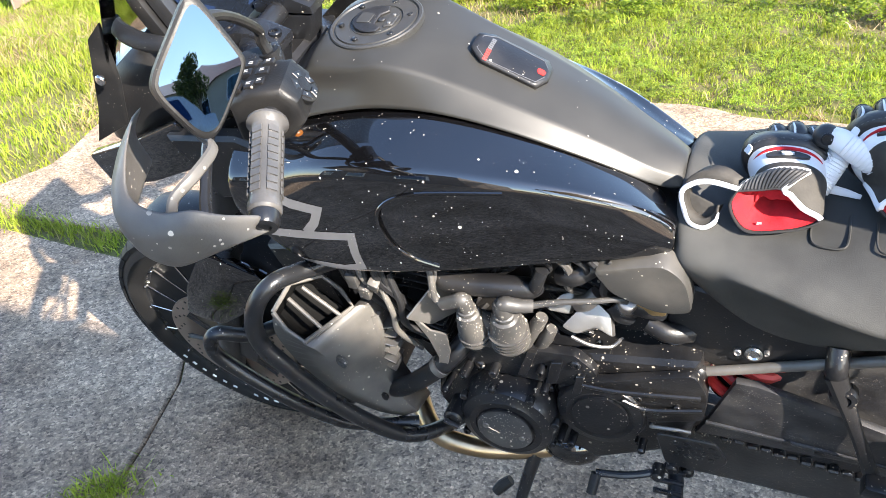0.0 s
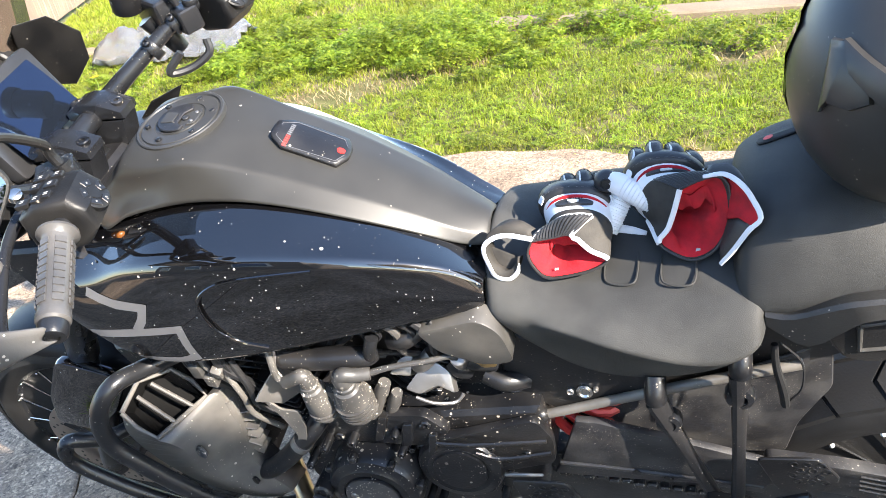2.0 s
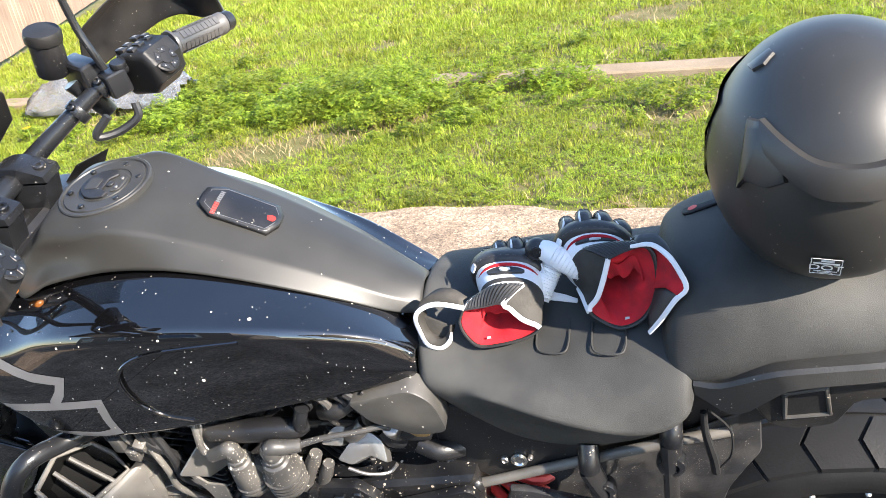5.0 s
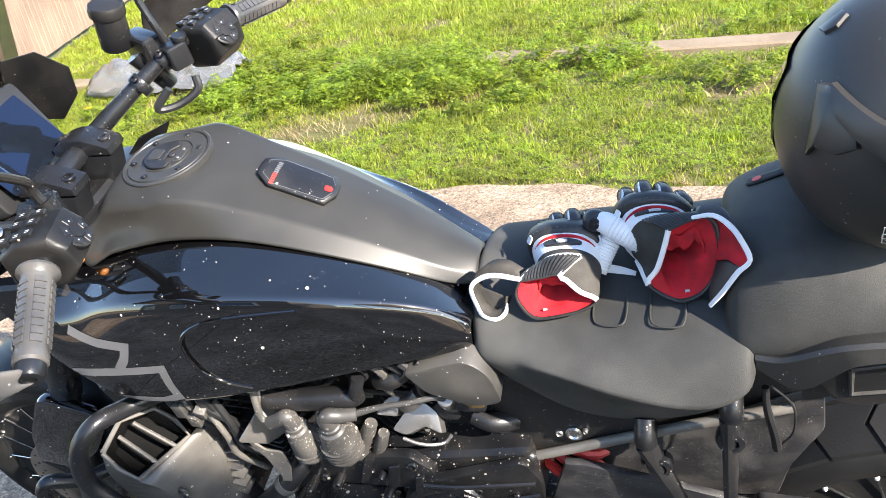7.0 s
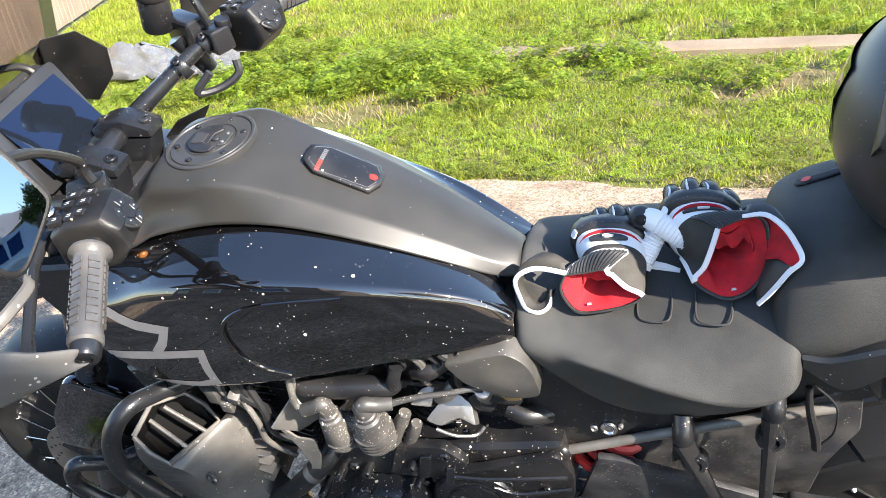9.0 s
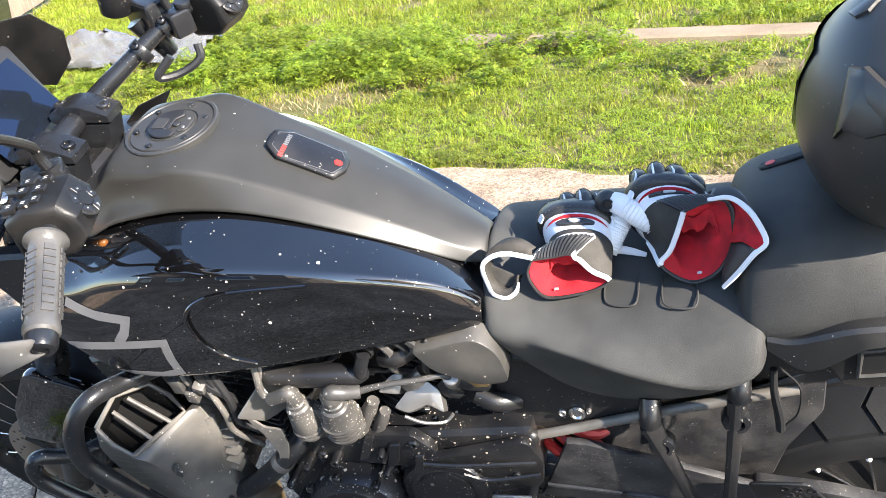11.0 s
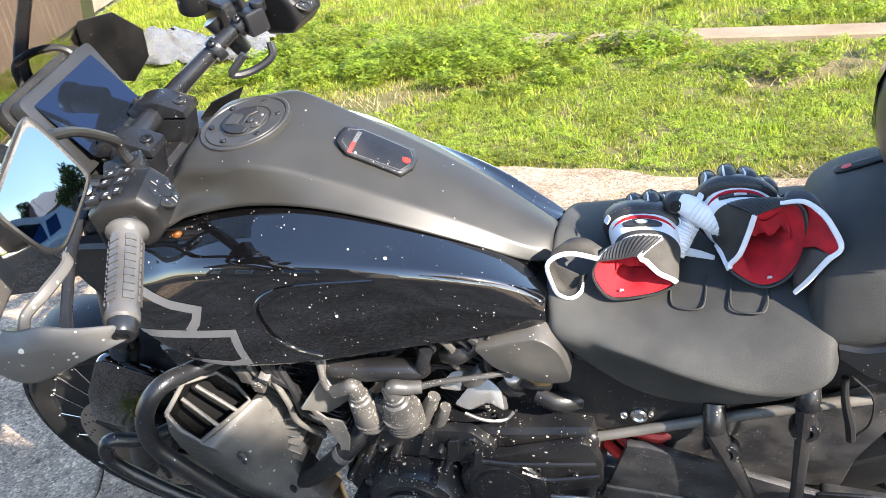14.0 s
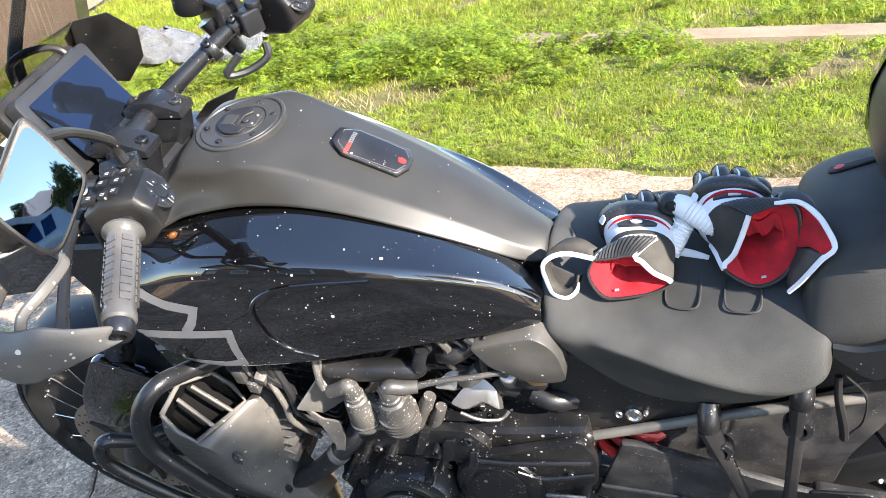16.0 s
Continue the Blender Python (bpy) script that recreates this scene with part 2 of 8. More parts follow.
def rounded(points, r, steps=3):
    """A closed outline with its corners rounded."""
    out, n = [], len(points)
    for i in range(n):
        a, b, c = (Vector(points[(i + k) % n]) for k in (-1, 0, 1))
        p, q = b + (a - b).normalized() * min(r, (a - b).length / 2.2), b + (c - b).normalized() * min(r, (c - b).length / 2.2)
        for k in range(steps + 1):
            t = k / steps
            out.append((1 - t) ** 2 * p + 2 * t * (1 - t) * b + t * t * q)
    return out


# ---- ground, lawn, distance ----
def ground_material(name, colors, scale, rough=0.9, bump=0.6, fine=120.0, pebbles=0.0, stain=(0.5, 0.5)):
    """Soil or concrete: two colours in patches, fine grit, a bump, and pebbles in the surface if asked."""
    mat = bpy.data.materials.new(name)
    mat.use_nodes = True
    nt = mat.node_tree
    n, link = nt.nodes, nt.links
    bsdf = n["Principled BSDF"]
    bsdf.inputs["Roughness"].default_value = rough
    bsdf.inputs["Specular IOR Level"].default_value = 0.2
    co = n.new("ShaderNodeTexCoord").outputs["Object"]

    def noise_tex(s, detail=6.0):
        t = n.new("ShaderNodeTexNoise")
        t.inputs["Scale"].default_value, t.inputs["Detail"].default_value, t.inputs["Roughness"].default_value = s, detail, 0.65
        link.new(co, t.inputs["Vector"])
        return t.outputs["Fac"]

    def ramp(fac, stops):
        r = n.new("ShaderNodeValToRGB")
        while len(r.color_ramp.elements) < len(stops):
            r.color_ramp.elements.new(0.5)
        for e, (at, c) in zip(r.color_ramp.elements, stops):
            e.position, e.color = at, (*c, 1.0)
        link.new(fac, r.inputs["Fac"])
        return r.outputs["Color"]

    def multiply(a, b, fac=1.0):
        m = n.new("ShaderNodeMix")
        m.data_type, m.blend_type = "RGBA", "MULTIPLY"
        m.inputs[0].default_value = fac
        link.new(a, m.inputs[6])
        link.new(b, m.inputs[7])
        return m.outputs[2]

    base = ramp(noise_tex(scale), [(0.32, colors[0]), (0.5, colors[1]), (0.68, colors[2])])
    grit = noise_tex(fine, 3.0)
    out = multiply(base, ramp(grit, [(0.3, (0.62, 0.62, 0.62)), (0.55, (1.0, 1.0, 1.0)), (0.75, (1.15, 1.13, 1.1))]))
    height = grit
    if pebbles:
        v = n.new("ShaderNodeTexVoronoi")
        v.inputs["Scale"].default_value = pebbles
        link.new(co, v.inputs["Vector"])
        sep = n.new("ShaderNodeSeparateColor")
        link.new(v.outputs["Color"], sep.inputs["Color"])
        out = multiply(out, ramp(sep.outputs["Red"], [(0.0, (0.35, 0.35, 0.36)), (0.3, (0.8, 0.8, 0.8)), (0.75, (1.0, 0.99, 0.97)), (1.0, (1.7, 1.67, 1.6))]), 0.85)
        out = multiply(out, ramp(noise_tex(34.0, 4.0), [(0.34, (0.66, 0.66, 0.67)), (0.5, (0.98, 0.97, 0.96)), (0.66, (1.24, 1.22, 1.18))]))
        out = multiply(out, ramp(noise_tex(1.3, 3.0), [(0.35, (0.70, 0.68, 0.65)), (0.6, (1.12, 1.09, 1.05))]))
        height = v.outputs["Distance"]
    link.new(out, bsdf.inputs["Base Color"])
    b = n.new("ShaderNodeBump")
    b.inputs["Strength"].default_value, b.inputs["Distance"].default_value = bump, 0.004
    link.new(height, b.inputs["Height"])
    link.new(b.outputs["Normal"], bsdf.inputs["Normal"])
    return mat


def leaf_material(name, stops, through_light=0.35):
    """Grass or leaves: the colour varies from blade to blade; light comes through."""
    mat = bpy.data.materials.new(name)
    mat.use_nodes = True
    n, link = mat.node_tree.nodes, mat.node_tree.links
    bsdf = n["Principled BSDF"]
    bsdf.inputs["Roughness"].default_value = 0.55
    geo = n.new("ShaderNodeNewGeometry")
    r = n.new("ShaderNodeValToRGB")
    while len(r.color_ramp.elements) < len(stops):
        r.color_ramp.elements.new(0.5)
    for e, (at, c) in zip(r.color_ramp.elements, stops):
        e.position, e.color = at, (*c, 1.0)
    link.new(geo.outputs["Random Per Island"], r.inputs["Fac"])
    # patches of darker and of dry growth
    co = n.new("ShaderNodeTexCoord").outputs["Object"]
    tone = r.outputs["Color"]
    for scale, lo, hi, dark, light in ((2.2, 0.36, 0.64, (0.86, 0.74, 0.8), (1.08, 1.08, 1.0)), (14.0, 0.35, 0.62, (0.74, 0.77, 0.66), (1.12, 1.12, 1.1))):
        t = n.new("ShaderNodeTexNoise")
        t.inputs["Scale"].default_value, t.inputs["Detail"].default_value = scale, 4.0
        link.new(co, t.inputs["Vector"])
        k = n.new("ShaderNodeValToRGB")
        k.color_ramp.elements[0].position, k.color_ramp.elements[0].color = lo, (*dark, 1)
        k.color_ramp.elements[1].position, k.color_ramp.elements[1].color = hi, (*light, 1)
        link.new(t.outputs["Fac"], k.inputs["Fac"])
        m = n.new("ShaderNodeMix")
        m.data_type, m.blend_type = "RGBA", "MULTIPLY"
        m.inputs[0].default_value = 1.0
        link.new(tone, m.inputs[6])
        link.new(k.outputs["Color"], m.inputs[7])
        tone = m.outputs[2]
    link.new(tone, bsdf.inputs["Base Color"])
    t = n.new("ShaderNodeBsdfTranslucent")
    link.new(tone, t.inputs["Color"])
    m = n.new("ShaderNodeMixShader")
    m.inputs[0].default_value = through_light
    link.new(bsdf.outputs[0], m.inputs[1])
    link.new(t.outputs[0], m.inputs[2])
    link.new(m.outputs[0], n["Material Output"].inputs["Surface"])
    return mat


M["soil"] = ground_material("soil", [(0.09, 0.105, 0.025), (0.13, 0.12, 0.045), (0.18, 0.145, 0.08)], 3.0, fine=60)
M["concrete"] = ground_material("concrete", [(0.225, 0.166, 0.120), (0.345, 0.264, 0.195), (0.45, 0.350, 0.265)], 3.0, bump=0.6, fine=260, pebbles=150)
M["kerb"] = ground_material("kerb_concrete", [(0.21, 0.155, 0.105), (0.25, 0.19, 0.13), (0.29, 0.225, 0.16)], 2.5, bump=0.4, fine=160)
M["crack"] = ground_material("crack_dirt", [(0.05, 0.045, 0.035), (0.08, 0.07, 0.05), (0.11, 0.1, 0.07)], 8.0, fine=90)
M["grass"] = leaf_material("grass_blades", [(0.0, (0.145, 0.22, 0.02)), (0.35, (0.292, 0.375, 0.034)), (0.72, (0.365, 0.455, 0.045)), (0.93, (0.39, 0.45, 0.07)), (1.0, (0.42, 0.38, 0.16))], 0.5)
M["clover"] = leaf_material("clover_leaves", [(0.0, (0.12, 0.21, 0.02)), (0.5, (0.245, 0.345, 0.032)), (1.0, (0.36, 0.445, 0.05))], 0.5)
M["straw"] = leaf_material("dry_straw", [(0.0, (0.22, 0.16, 0.08)), (0.6, (0.32, 0.25, 0.13)), (1.0, (0.42, 0.35, 0.2))], 0.2)
M["fence"] = material("fence_wood", (0.25, 0.165, 0.118), 0.8, noise_amount=0.2, noise_scale=3.0, grain=0.4, grain_scale=60, dust=0.4, dust_color=(0.20, 0.135, 0.10), dust_scale=2.5)
M["film"] = material("clear_plastic_film", (0.50, 0.50, 0.50), 0.22, transmission=0.8, noise_amount=0.1)

ALONG = Vector((0.874, -0.485, 0.0))          # along the edge of the drive
ACROSS = Vector((0.485, 0.874, 0.0))          # from the drive to the lawn


def yard(a, c, z=0.0):
    """A place in the yard: metres along the drive's edge, and past it."""
    return Vector((0.596, 3.486, z)) + ALONG * a + ACROSS * c


bm = B()
g = [bm.verts.new((x, y, -0.02)) for x, y in ((-400, -400), (400, -400), (400, 400), (-400, 400))]
bm.faces.new(g)
tagged(part("ground", bm, "soil"), "bare soil under the lawn, reaching the horizon", "ground", kind="structure")


def pavement(name, outline, mat, label, z=0.0, depth=0.12):
    bm = B()
    slab(bm, [(*p[:2], z) for p in outline], (0, 0, -depth), 0.006)
    return tagged(part(name, bm, mat), label, "pavement", kind="structure")


wavy = [yard(a, 0.03 * math.sin(a * 5.1) + 0.02 * math.sin(a * 13.0 + 1)) for a in np.arange(9.0, -2.2, -0.12)]
pavement("pavement", [(10, -9), *wavy, (-1.66, 4.05), (-1.73, 3.7), (-1.75, 3.45), (-1.78, 3.3), (-1.95, 3.12), (-1.80, 2.86), (-1.22, 2.62), (-0.88, 2.33), (-0.80, 1.95), (-0.772, 1.73), (-0.80, 1.5), (-0.828, 1.35), (-1.1, 0.4), (-1.4, -1.0), (-3.0, -9)],
         "concrete", "worn exposed-aggregate concrete drive, partly in shade")
pavement("pavement", [(-1.24, 2.47), (-0.905, 2.29), (-0.808, 1.95), (-0.780, 1.73), (-0.808, 1.5), (-0.836, 1.35), (-1.108, 0.4), (-1.414, -1.0), (-3.02, -9), (-30, -9), (-30, 18.0), (-3.0, 3.2), (-1.85, 2.80)],
         "concrete", "worn exposed-aggregate concrete slab beside a weedy joint", z=-0.004)
bm = B()
slab(bm, [yard(a, c, 0.03) for a, c in ((-9.0, 2.45), (9.0, 1.80), (9.0, 2.03), (-9.0, 2.68))], (0, 0, -0.15), 0.012)
tagged(part("kerb", bm, "kerb"), "low concrete edging strip sunk in the lawn", "kerb", kind="structure")


# ---- grass ----
rng = np.random.default_rng(4)


def inside(x, y, poly):
    c = np.zeros(len(x), bool)
    j = len(poly) - 1
    for i in range(len(poly)):
        (xi, yi), (xj, yj) = poly[i], poly[j]
        hit = ((yi > y) != (yj > y)) & (x < (xj - xi) * (y - yi) / (yj - yi + 1e-12) + xi)
        c ^= hit
        j = i
    return c


def patchy(x, y, s, seed):
    """Smooth noise for lists of places."""
    k = np.random.default_rng(seed)
    out = np.zeros(len(x))
    for _ in range(9):
        a, p, f = k.uniform(0, 6.28), k.uniform(0, 6.28), k.uniform(0.6, 2.2) * s
        out += np.sin(f * (x * np.cos(a) + y * np.sin(a)) + p)
    return out / 3.0


def blades(name, x, y, height, width, mat, label, lean=0.5, base=-0.02):
    """One mesh of bent blades of grass."""
    n = len(x)
    turn = rng.uniform(0, 2 * np.pi, n)
    bend = rng.uniform(0.1, 1.0, n) * lean * height
    d = rng.uniform(0, 2 * np.pi, n)
    wx, wy = np.cos(turn) * width / 2, np.sin(turn) * width / 2
    mx, my = np.cos(d) * bend * 0.35, np.sin(d) * bend * 0.35
    z0 = np.full(n, base)
    v = np.empty((n, 5, 3))
    v[:, 0] = np.stack([x - wx, y - wy, z0], 1)
    v[:, 1] = np.stack([x + wx, y + wy, z0], 1)
    v[:, 2] = np.stack([x + mx + wx * 0.8, y + my + wy * 0.8, z0 + height * 0.6], 1)
    v[:, 3] = np.stack([x + mx - wx * 0.8, y + my - wy * 0.8, z0 + height * 0.6], 1)
    v[:, 4] = np.stack([x + np.cos(d) * bend, y + np.sin(d) * bend, z0 + height], 1)
    i = np.arange(n)[:, None] * 5
    quads, tris = i + [0, 1, 2, 3], i + [3, 2, 4]
    me = bpy.data.meshes.new(name)
    me.vertices.add(5 * n)
    me.vertices.foreach_set("co", v.ravel())
    loops = np.concatenate([quads.ravel(), tris.ravel()])
    me.loops.add(len(loops))
    me.loops.foreach_set("vertex_index", loops.astype(np.int32))
    me.polygons.add(2 * n)
    me.polygons.foreach_set("loop_start", np.concatenate([np.arange(n) * 4, 4 * n + np.arange(n) * 3]).astype(np.int32))
    me.update(calc_edges=True)
    me.materials.append(M[mat])
    return tagged(new(name, me), label, "grass", kind="stuff")


def leaves(name, x, y, z, size, mat, label, category):
    """One mesh of small three-lobed leaves held flat at many heights."""
    n = len(x)
    verts, faces = [], []
    a0, tx, ty = rng.uniform(0, 6.28, n), rng.normal(0, 0.35, n), rng.normal(0, 0.35, n)
    for k in range(3):
        a = a0 + k * 2.094
        for da, r in ((0, 0.0), (-0.55, 0.75), (0, 1.0), (0.55, 0.75)):
            px, py = np.cos(a + da) * r * size, np.sin(a + da) * r * size
            verts.append(np.stack([x + px, y + py, z + px * tx + py * ty], 1))
    v = np.stack(verts, 1)
    i = np.arange(n)[:, None] * 12
    f = np.concatenate([i + [4 * k, 4 * k + 1, 4 * k + 2, 4 * k + 3] for k in range(3)])
    me = bpy.data.meshes.new(name)
    me.vertices.add(12 * n)
    me.vertices.foreach_set("co", v.ravel())
    me.loops.add(f.size)
    me.loops.foreach_set("vertex_index", f.ravel().astype(np.int32))
    me.polygons.add(len(f))
    me.polygons.foreach_set("loop_start", (np.arange(len(f)) * 4).astype(np.int32))
    me.update(calc_edges=True)
    me.materials.append(M[mat])
    return tagged(new(name, me), label, category, kind="stuff")


def scatter(n, near_a, far_a, c0, c1, bias=1.7):
    """Places on the lawn, denser towards the drive."""
    a = rng.uniform(near_a, far_a, n)
    c = c0 + (c1 - c0) * rng.uniform(0, 1, n) ** bias
    p = np.array([0.596, 3.486]) + a[:, None] * np.array(ALONG)[:2] + c[:, None] * np.array(ACROSS)[:2]
    return p[:, 0], p[:, 1], a, c


KERB_C = 2.23                                  # middle of the sunk edging, past the drive


def on_kerb(a, c):
    """Where the edging shows bare."""
    line = KERB_C - 0.035 * a
    return (np.abs(c - line) < 0.16) & ((a > 0.42) | ((a > -0.62) & (a < -0.32)))


x, y, a, c = scatter(400000, -8.5, 4.6, -0.02, 9.5)
tuft = patchy(x, y, 26.0, 31) + 0.6 * patchy(x, y, 11.0, 32)
bare = patchy(x, y, 2.6, 1) + 0.7 * patchy(x, y, 8.0, 33)
keep = (x > -3.15) & ~on_kerb(a, c) & (bare > -1.45 + rng.uniform(-0.5, 0.5, len(x))) & (tuft > -1.5 + rng.uniform(-0.6, 0.6, len(x))) & ((c > 0.05 + 0.05 * patchy(x, y, 9.0, 34)) | (rng.uniform(0, 1, len(x)) < 0.25))
x, y, c, tuft = x[keep], y[keep], c[keep], tuft[keep]
h = (0.021 + 0.009 * np.clip(patchy(x, y, 1.7, 2), -1, 1.5) + 0.004 * c) * (1.0 + 0.55 * np.clip(tuft, -0.8, 1.6)) * rng.uniform(0.6, 1.4, len(x))
blades("grass", x, y, np.clip(h, 0.012, 0.15), rng.uniform(0.0025, 0.0055, len(x)) * (1 + c * 0.26), "grass", "bright green sunlit lawn grass, patchy and unmown", 1.1)
x, y, a, c = scatter(52000, -5.5, 4.6, 0.02, 8.5)
keep = (patchy(x, y, 2.6, 1) + 0.7 * patchy(x, y, 8.0, 33) < -0.85) & ~on_kerb(a, c)
blades("dry_grass", x[keep], y[keep], rng.uniform(0.02, 0.07, keep.sum()), rng.uniform(0.003, 0.007, keep.sum()), "straw", "dry straw-coloured grass lying in bare patches", 2.2)
# clover in the middle of the lawn, in low mounds
x, y, a, c = scatter(110000, -3.8, 2.4, 0.9, 3.4, 1.0)
rise = 1.15 * np.exp(-((a + 0.95) / 0.75) ** 2 - ((c - 1.75) / 0.42) ** 2) + 0.95 * np.exp(-((a - 0.2) / 0.42) ** 2 - ((c - 2.02) / 0.2) ** 2) + 0.55 * np.exp(-((a + 2.4) / 1.0) ** 2 - ((c - 2.0) / 0.6) ** 2) + 0.5 * np.exp(-((a - 0.95) / 0.16) ** 2 - ((c - 1.45) / 0.12) ** 2)
rise = np.clip(rise + 0.22 * patchy(x, y, 5.0, 5) + 0.24 * patchy(x, y, 17.0, 6), 0, 1.5)
keep = (rise > 0.34) & ~on_kerb(a, c)
leaves("clover", x[keep], y[keep], 0.005 + 0.19 * rise[keep] * rng.uniform(0.3, 1.0, keep.sum()), rng.uniform(0.010, 0.022, keep.sum()), "clover", "clumps of bright green clover and weeds", "weeds")
x, y, a, c = scatter(200000, -5.5, 4.4, 0.04, 4.5, 1.3)
tuft = patchy(x, y, 20.0, 41) + 0.5 * patchy(x, y, 7.0, 42)
keep = (tuft > -0.75) & (patchy(x, y, 2.6, 1) + 0.7 * patchy(x, y, 8.0, 33) > -0.6) & ~on_kerb(a, c)
leaves("clover", x[keep], y[keep], 0.010 + 0.018 * np.clip(tuft[keep] + 0.3, 0, 1.9) * rng.uniform(0.3, 1.0, keep.sum()), rng.uniform(0.0055, 0.0105, keep.sum()), "clover", "low clover leaves among the grass", "weeds")
# lawn to the side of the drive, past the front wheel
n = 70000
x, y = rng.uniform(-5.5, -1.0, n), rng.uniform(2.5, 9.0, n)
side = inside(x, y, [(-1.66, 4.1), (-1.75, 3.48), (-1.79, 3.31), (-1.97, 3.13), (-5.5, 5.0), (-5.5, 9.0), (-3.2, 9.0), (-1.1, 4.5)])
x, y = x[side], y[side]
blades("grass", x, y, rng.uniform(0.02, 0.06, len(x)) * (1 + 0.5 * (y > 4.3)) * (1 + 0.6 * np.clip(patchy(x, y, 18.0, 51), -0.8, 1.5)), rng.uniform(0.004, 0.008, len(x)), "grass", "long green grass beside the drive", 1.0)
keep = (patchy(x, y, 2.0, 21) > -0.1) & (y > 3.7)
blades("dry_grass", x[keep], y[keep], rng.uniform(0.03, 0.09, keep.sum()), rng.uniform(0.004, 0.007, keep.sum()), "straw", "long pale straw lying over the grass", 2.4)
# weeds in the joints of the concrete
t = rng.uniform(0, 1, 1300)
x, y = -1.2 - 1.1 * t + rng.normal(0, 0.03, 1300), 2.53 + 0.61 * t + rng.normal(0, 0.035, 1300)
blades("weeds", x, y, rng.uniform(0.015, 0.06, 1300), rng.uniform(0.003, 0.006, 1300), "grass", "green weeds growing in a concrete joint", 1.2)
x, y = rng.normal(-0.85, 0.045, 900), rng.normal(1.33, 0.04, 900)
blades("weeds", x, y, rng.uniform(0.015, 0.05, 900), rng.uniform(0.003, 0.006, 900), "grass", "small tuft of weeds in a cracked joint", 1.2)
x, y = rng.normal(1.02, 0.03, 260), 3.05 + rng.normal(0, 0.12, 260)
blades("weeds", x, y, rng.uniform(0.01, 0.03, 260), rng.uniform(0.003, 0.005, 260), "grass", "weeds in a crack at the edge of the drive", 1.2)


# a dandelion in the lawn
M["petal"] = material("dandelion_petals", (0.75, 0.42, 0.01), 0.7, noise_amount=0.2, noise_scale=200)
M["stem"] = material("green_stem", (0.14, 0.22, 0.03), 0.6)
flower = thing("dandelion", "single yellow dandelion flower standing in the grass", "flower", Matrix.Translation((-1.82, 6.30, 0.0)))
bm = B()
tube(bm, [(0, 0, -0.02), (0.006, 0.002, 0.05), (0.0, 0.0, 0.10)], 0.003, n=6)
part("stem", bm, "stem", flower)
bm = B()
for k in range(46):
    a, r = k * 2.4, 0.005 + 0.0030 * math.sqrt(k)
    u, w = Vector((math.cos(a), math.sin(a), 0)), Vector((-math.sin(a), math.cos(a), 0))
    p = Vector((0, 0, 0.10)) + u * r * 0.3
    bm.faces.new([bm.verts.new(q) for q in (p - w * 0.002, p + w * 0.002, p + u * r + w * 0.003 + Vector((0, 0, 0.010 - 0.2 * r)), p + u * r - w * 0.003 + Vector((0, 0, 0.010 - 0.2 * r)))])
part("petals", bm, "petal", flower, "bright yellow petals", thick=0.0006)


# ---- fence ----
fence = thing("fence", "weathered tan board fence along the side of the lawn", "fence", kind="structure")
for k, yy in enumerate(np.arange(6.2, 24.0, 0.148)):
    bm = B()
    xx = -3.22 + 0.006 * math.sin(k * 7.3)
    slab(bm, [(xx, yy, 0.03), (xx, yy + 0.140, 0.03), (xx, yy + 0.140, 1.82), (xx, yy, 1.82)], (-0.02, 0, 0), 0.007)
    part("board", bm, "fence", fence)

# ---- plastic sheet ----
bm = B()
nu, nv = 30, 16
grid = []
for i in range(nu):
    for j in range(nv):
        u, v = i / (nu - 1), j / (nv - 1)
        p = Vector((-1.95, 7.3, 0)) + Vector((1.3, -0.66, 0)) * u + Vector((0.2, 0.5, 0)) * (v - 0.5)
        hump = math.sin(math.pi * v) ** 0.7 * (0.10 + 0.12 * abs(math.sin(5.2 * u + 0.4)) * (1.0 if u < 0.75 else 0.7))
        crinkle = 0.07 * noise.noise(Vector((u * 9, v * 6, 3.1))) + 0.05 * noise.noise(Vector((u * 23, v * 15, 7.7)))
        grid.append(bm.verts.new(p + Vector((0.06 * noise.noise(Vector((u * 8, v * 8, 1))), 0.06 * noise.noise(Vector((u * 8, v * 8, 5))), 0.03 + max(0.0, hump + crinkle)))))
for i in range(nu - 1):
    for j in range(nv - 1):
        bm.faces.new((grid[i * nv + j], grid[(i + 1) * nv + j], grid[(i + 1) * nv + j + 1], grid[i * nv + j + 1]))
tagged(part("plastic_sheet", bm, "film", smooth=50, thick=0.002), "crumpled clear plastic sheeting lying on the grass", "plastic sheet")

# ---- motorcycle ----
BIKE = Matrix.Translation((0.0596, 1.403, 0.0)) @ pose(0, 0, 0, 0, 0, -23.8) @ pose(0, 0, 0, 14.7)
bike = thing("motorcycle", "black adventure motorcycle with dried mud splashes, leaning on its side stand", "motorcycle", BIKE)


def halves(rows):
    """Rings across the bike from rows of x and (y, z) from the left edge to the middle."""
    rings = []
    for x, pts in rows:
        left = [(x, y, z) for y, z in pts]
        rings.append(left + [(x, -y, z) for x, y, z in reversed(left) if y < -1e-6])
    return rings


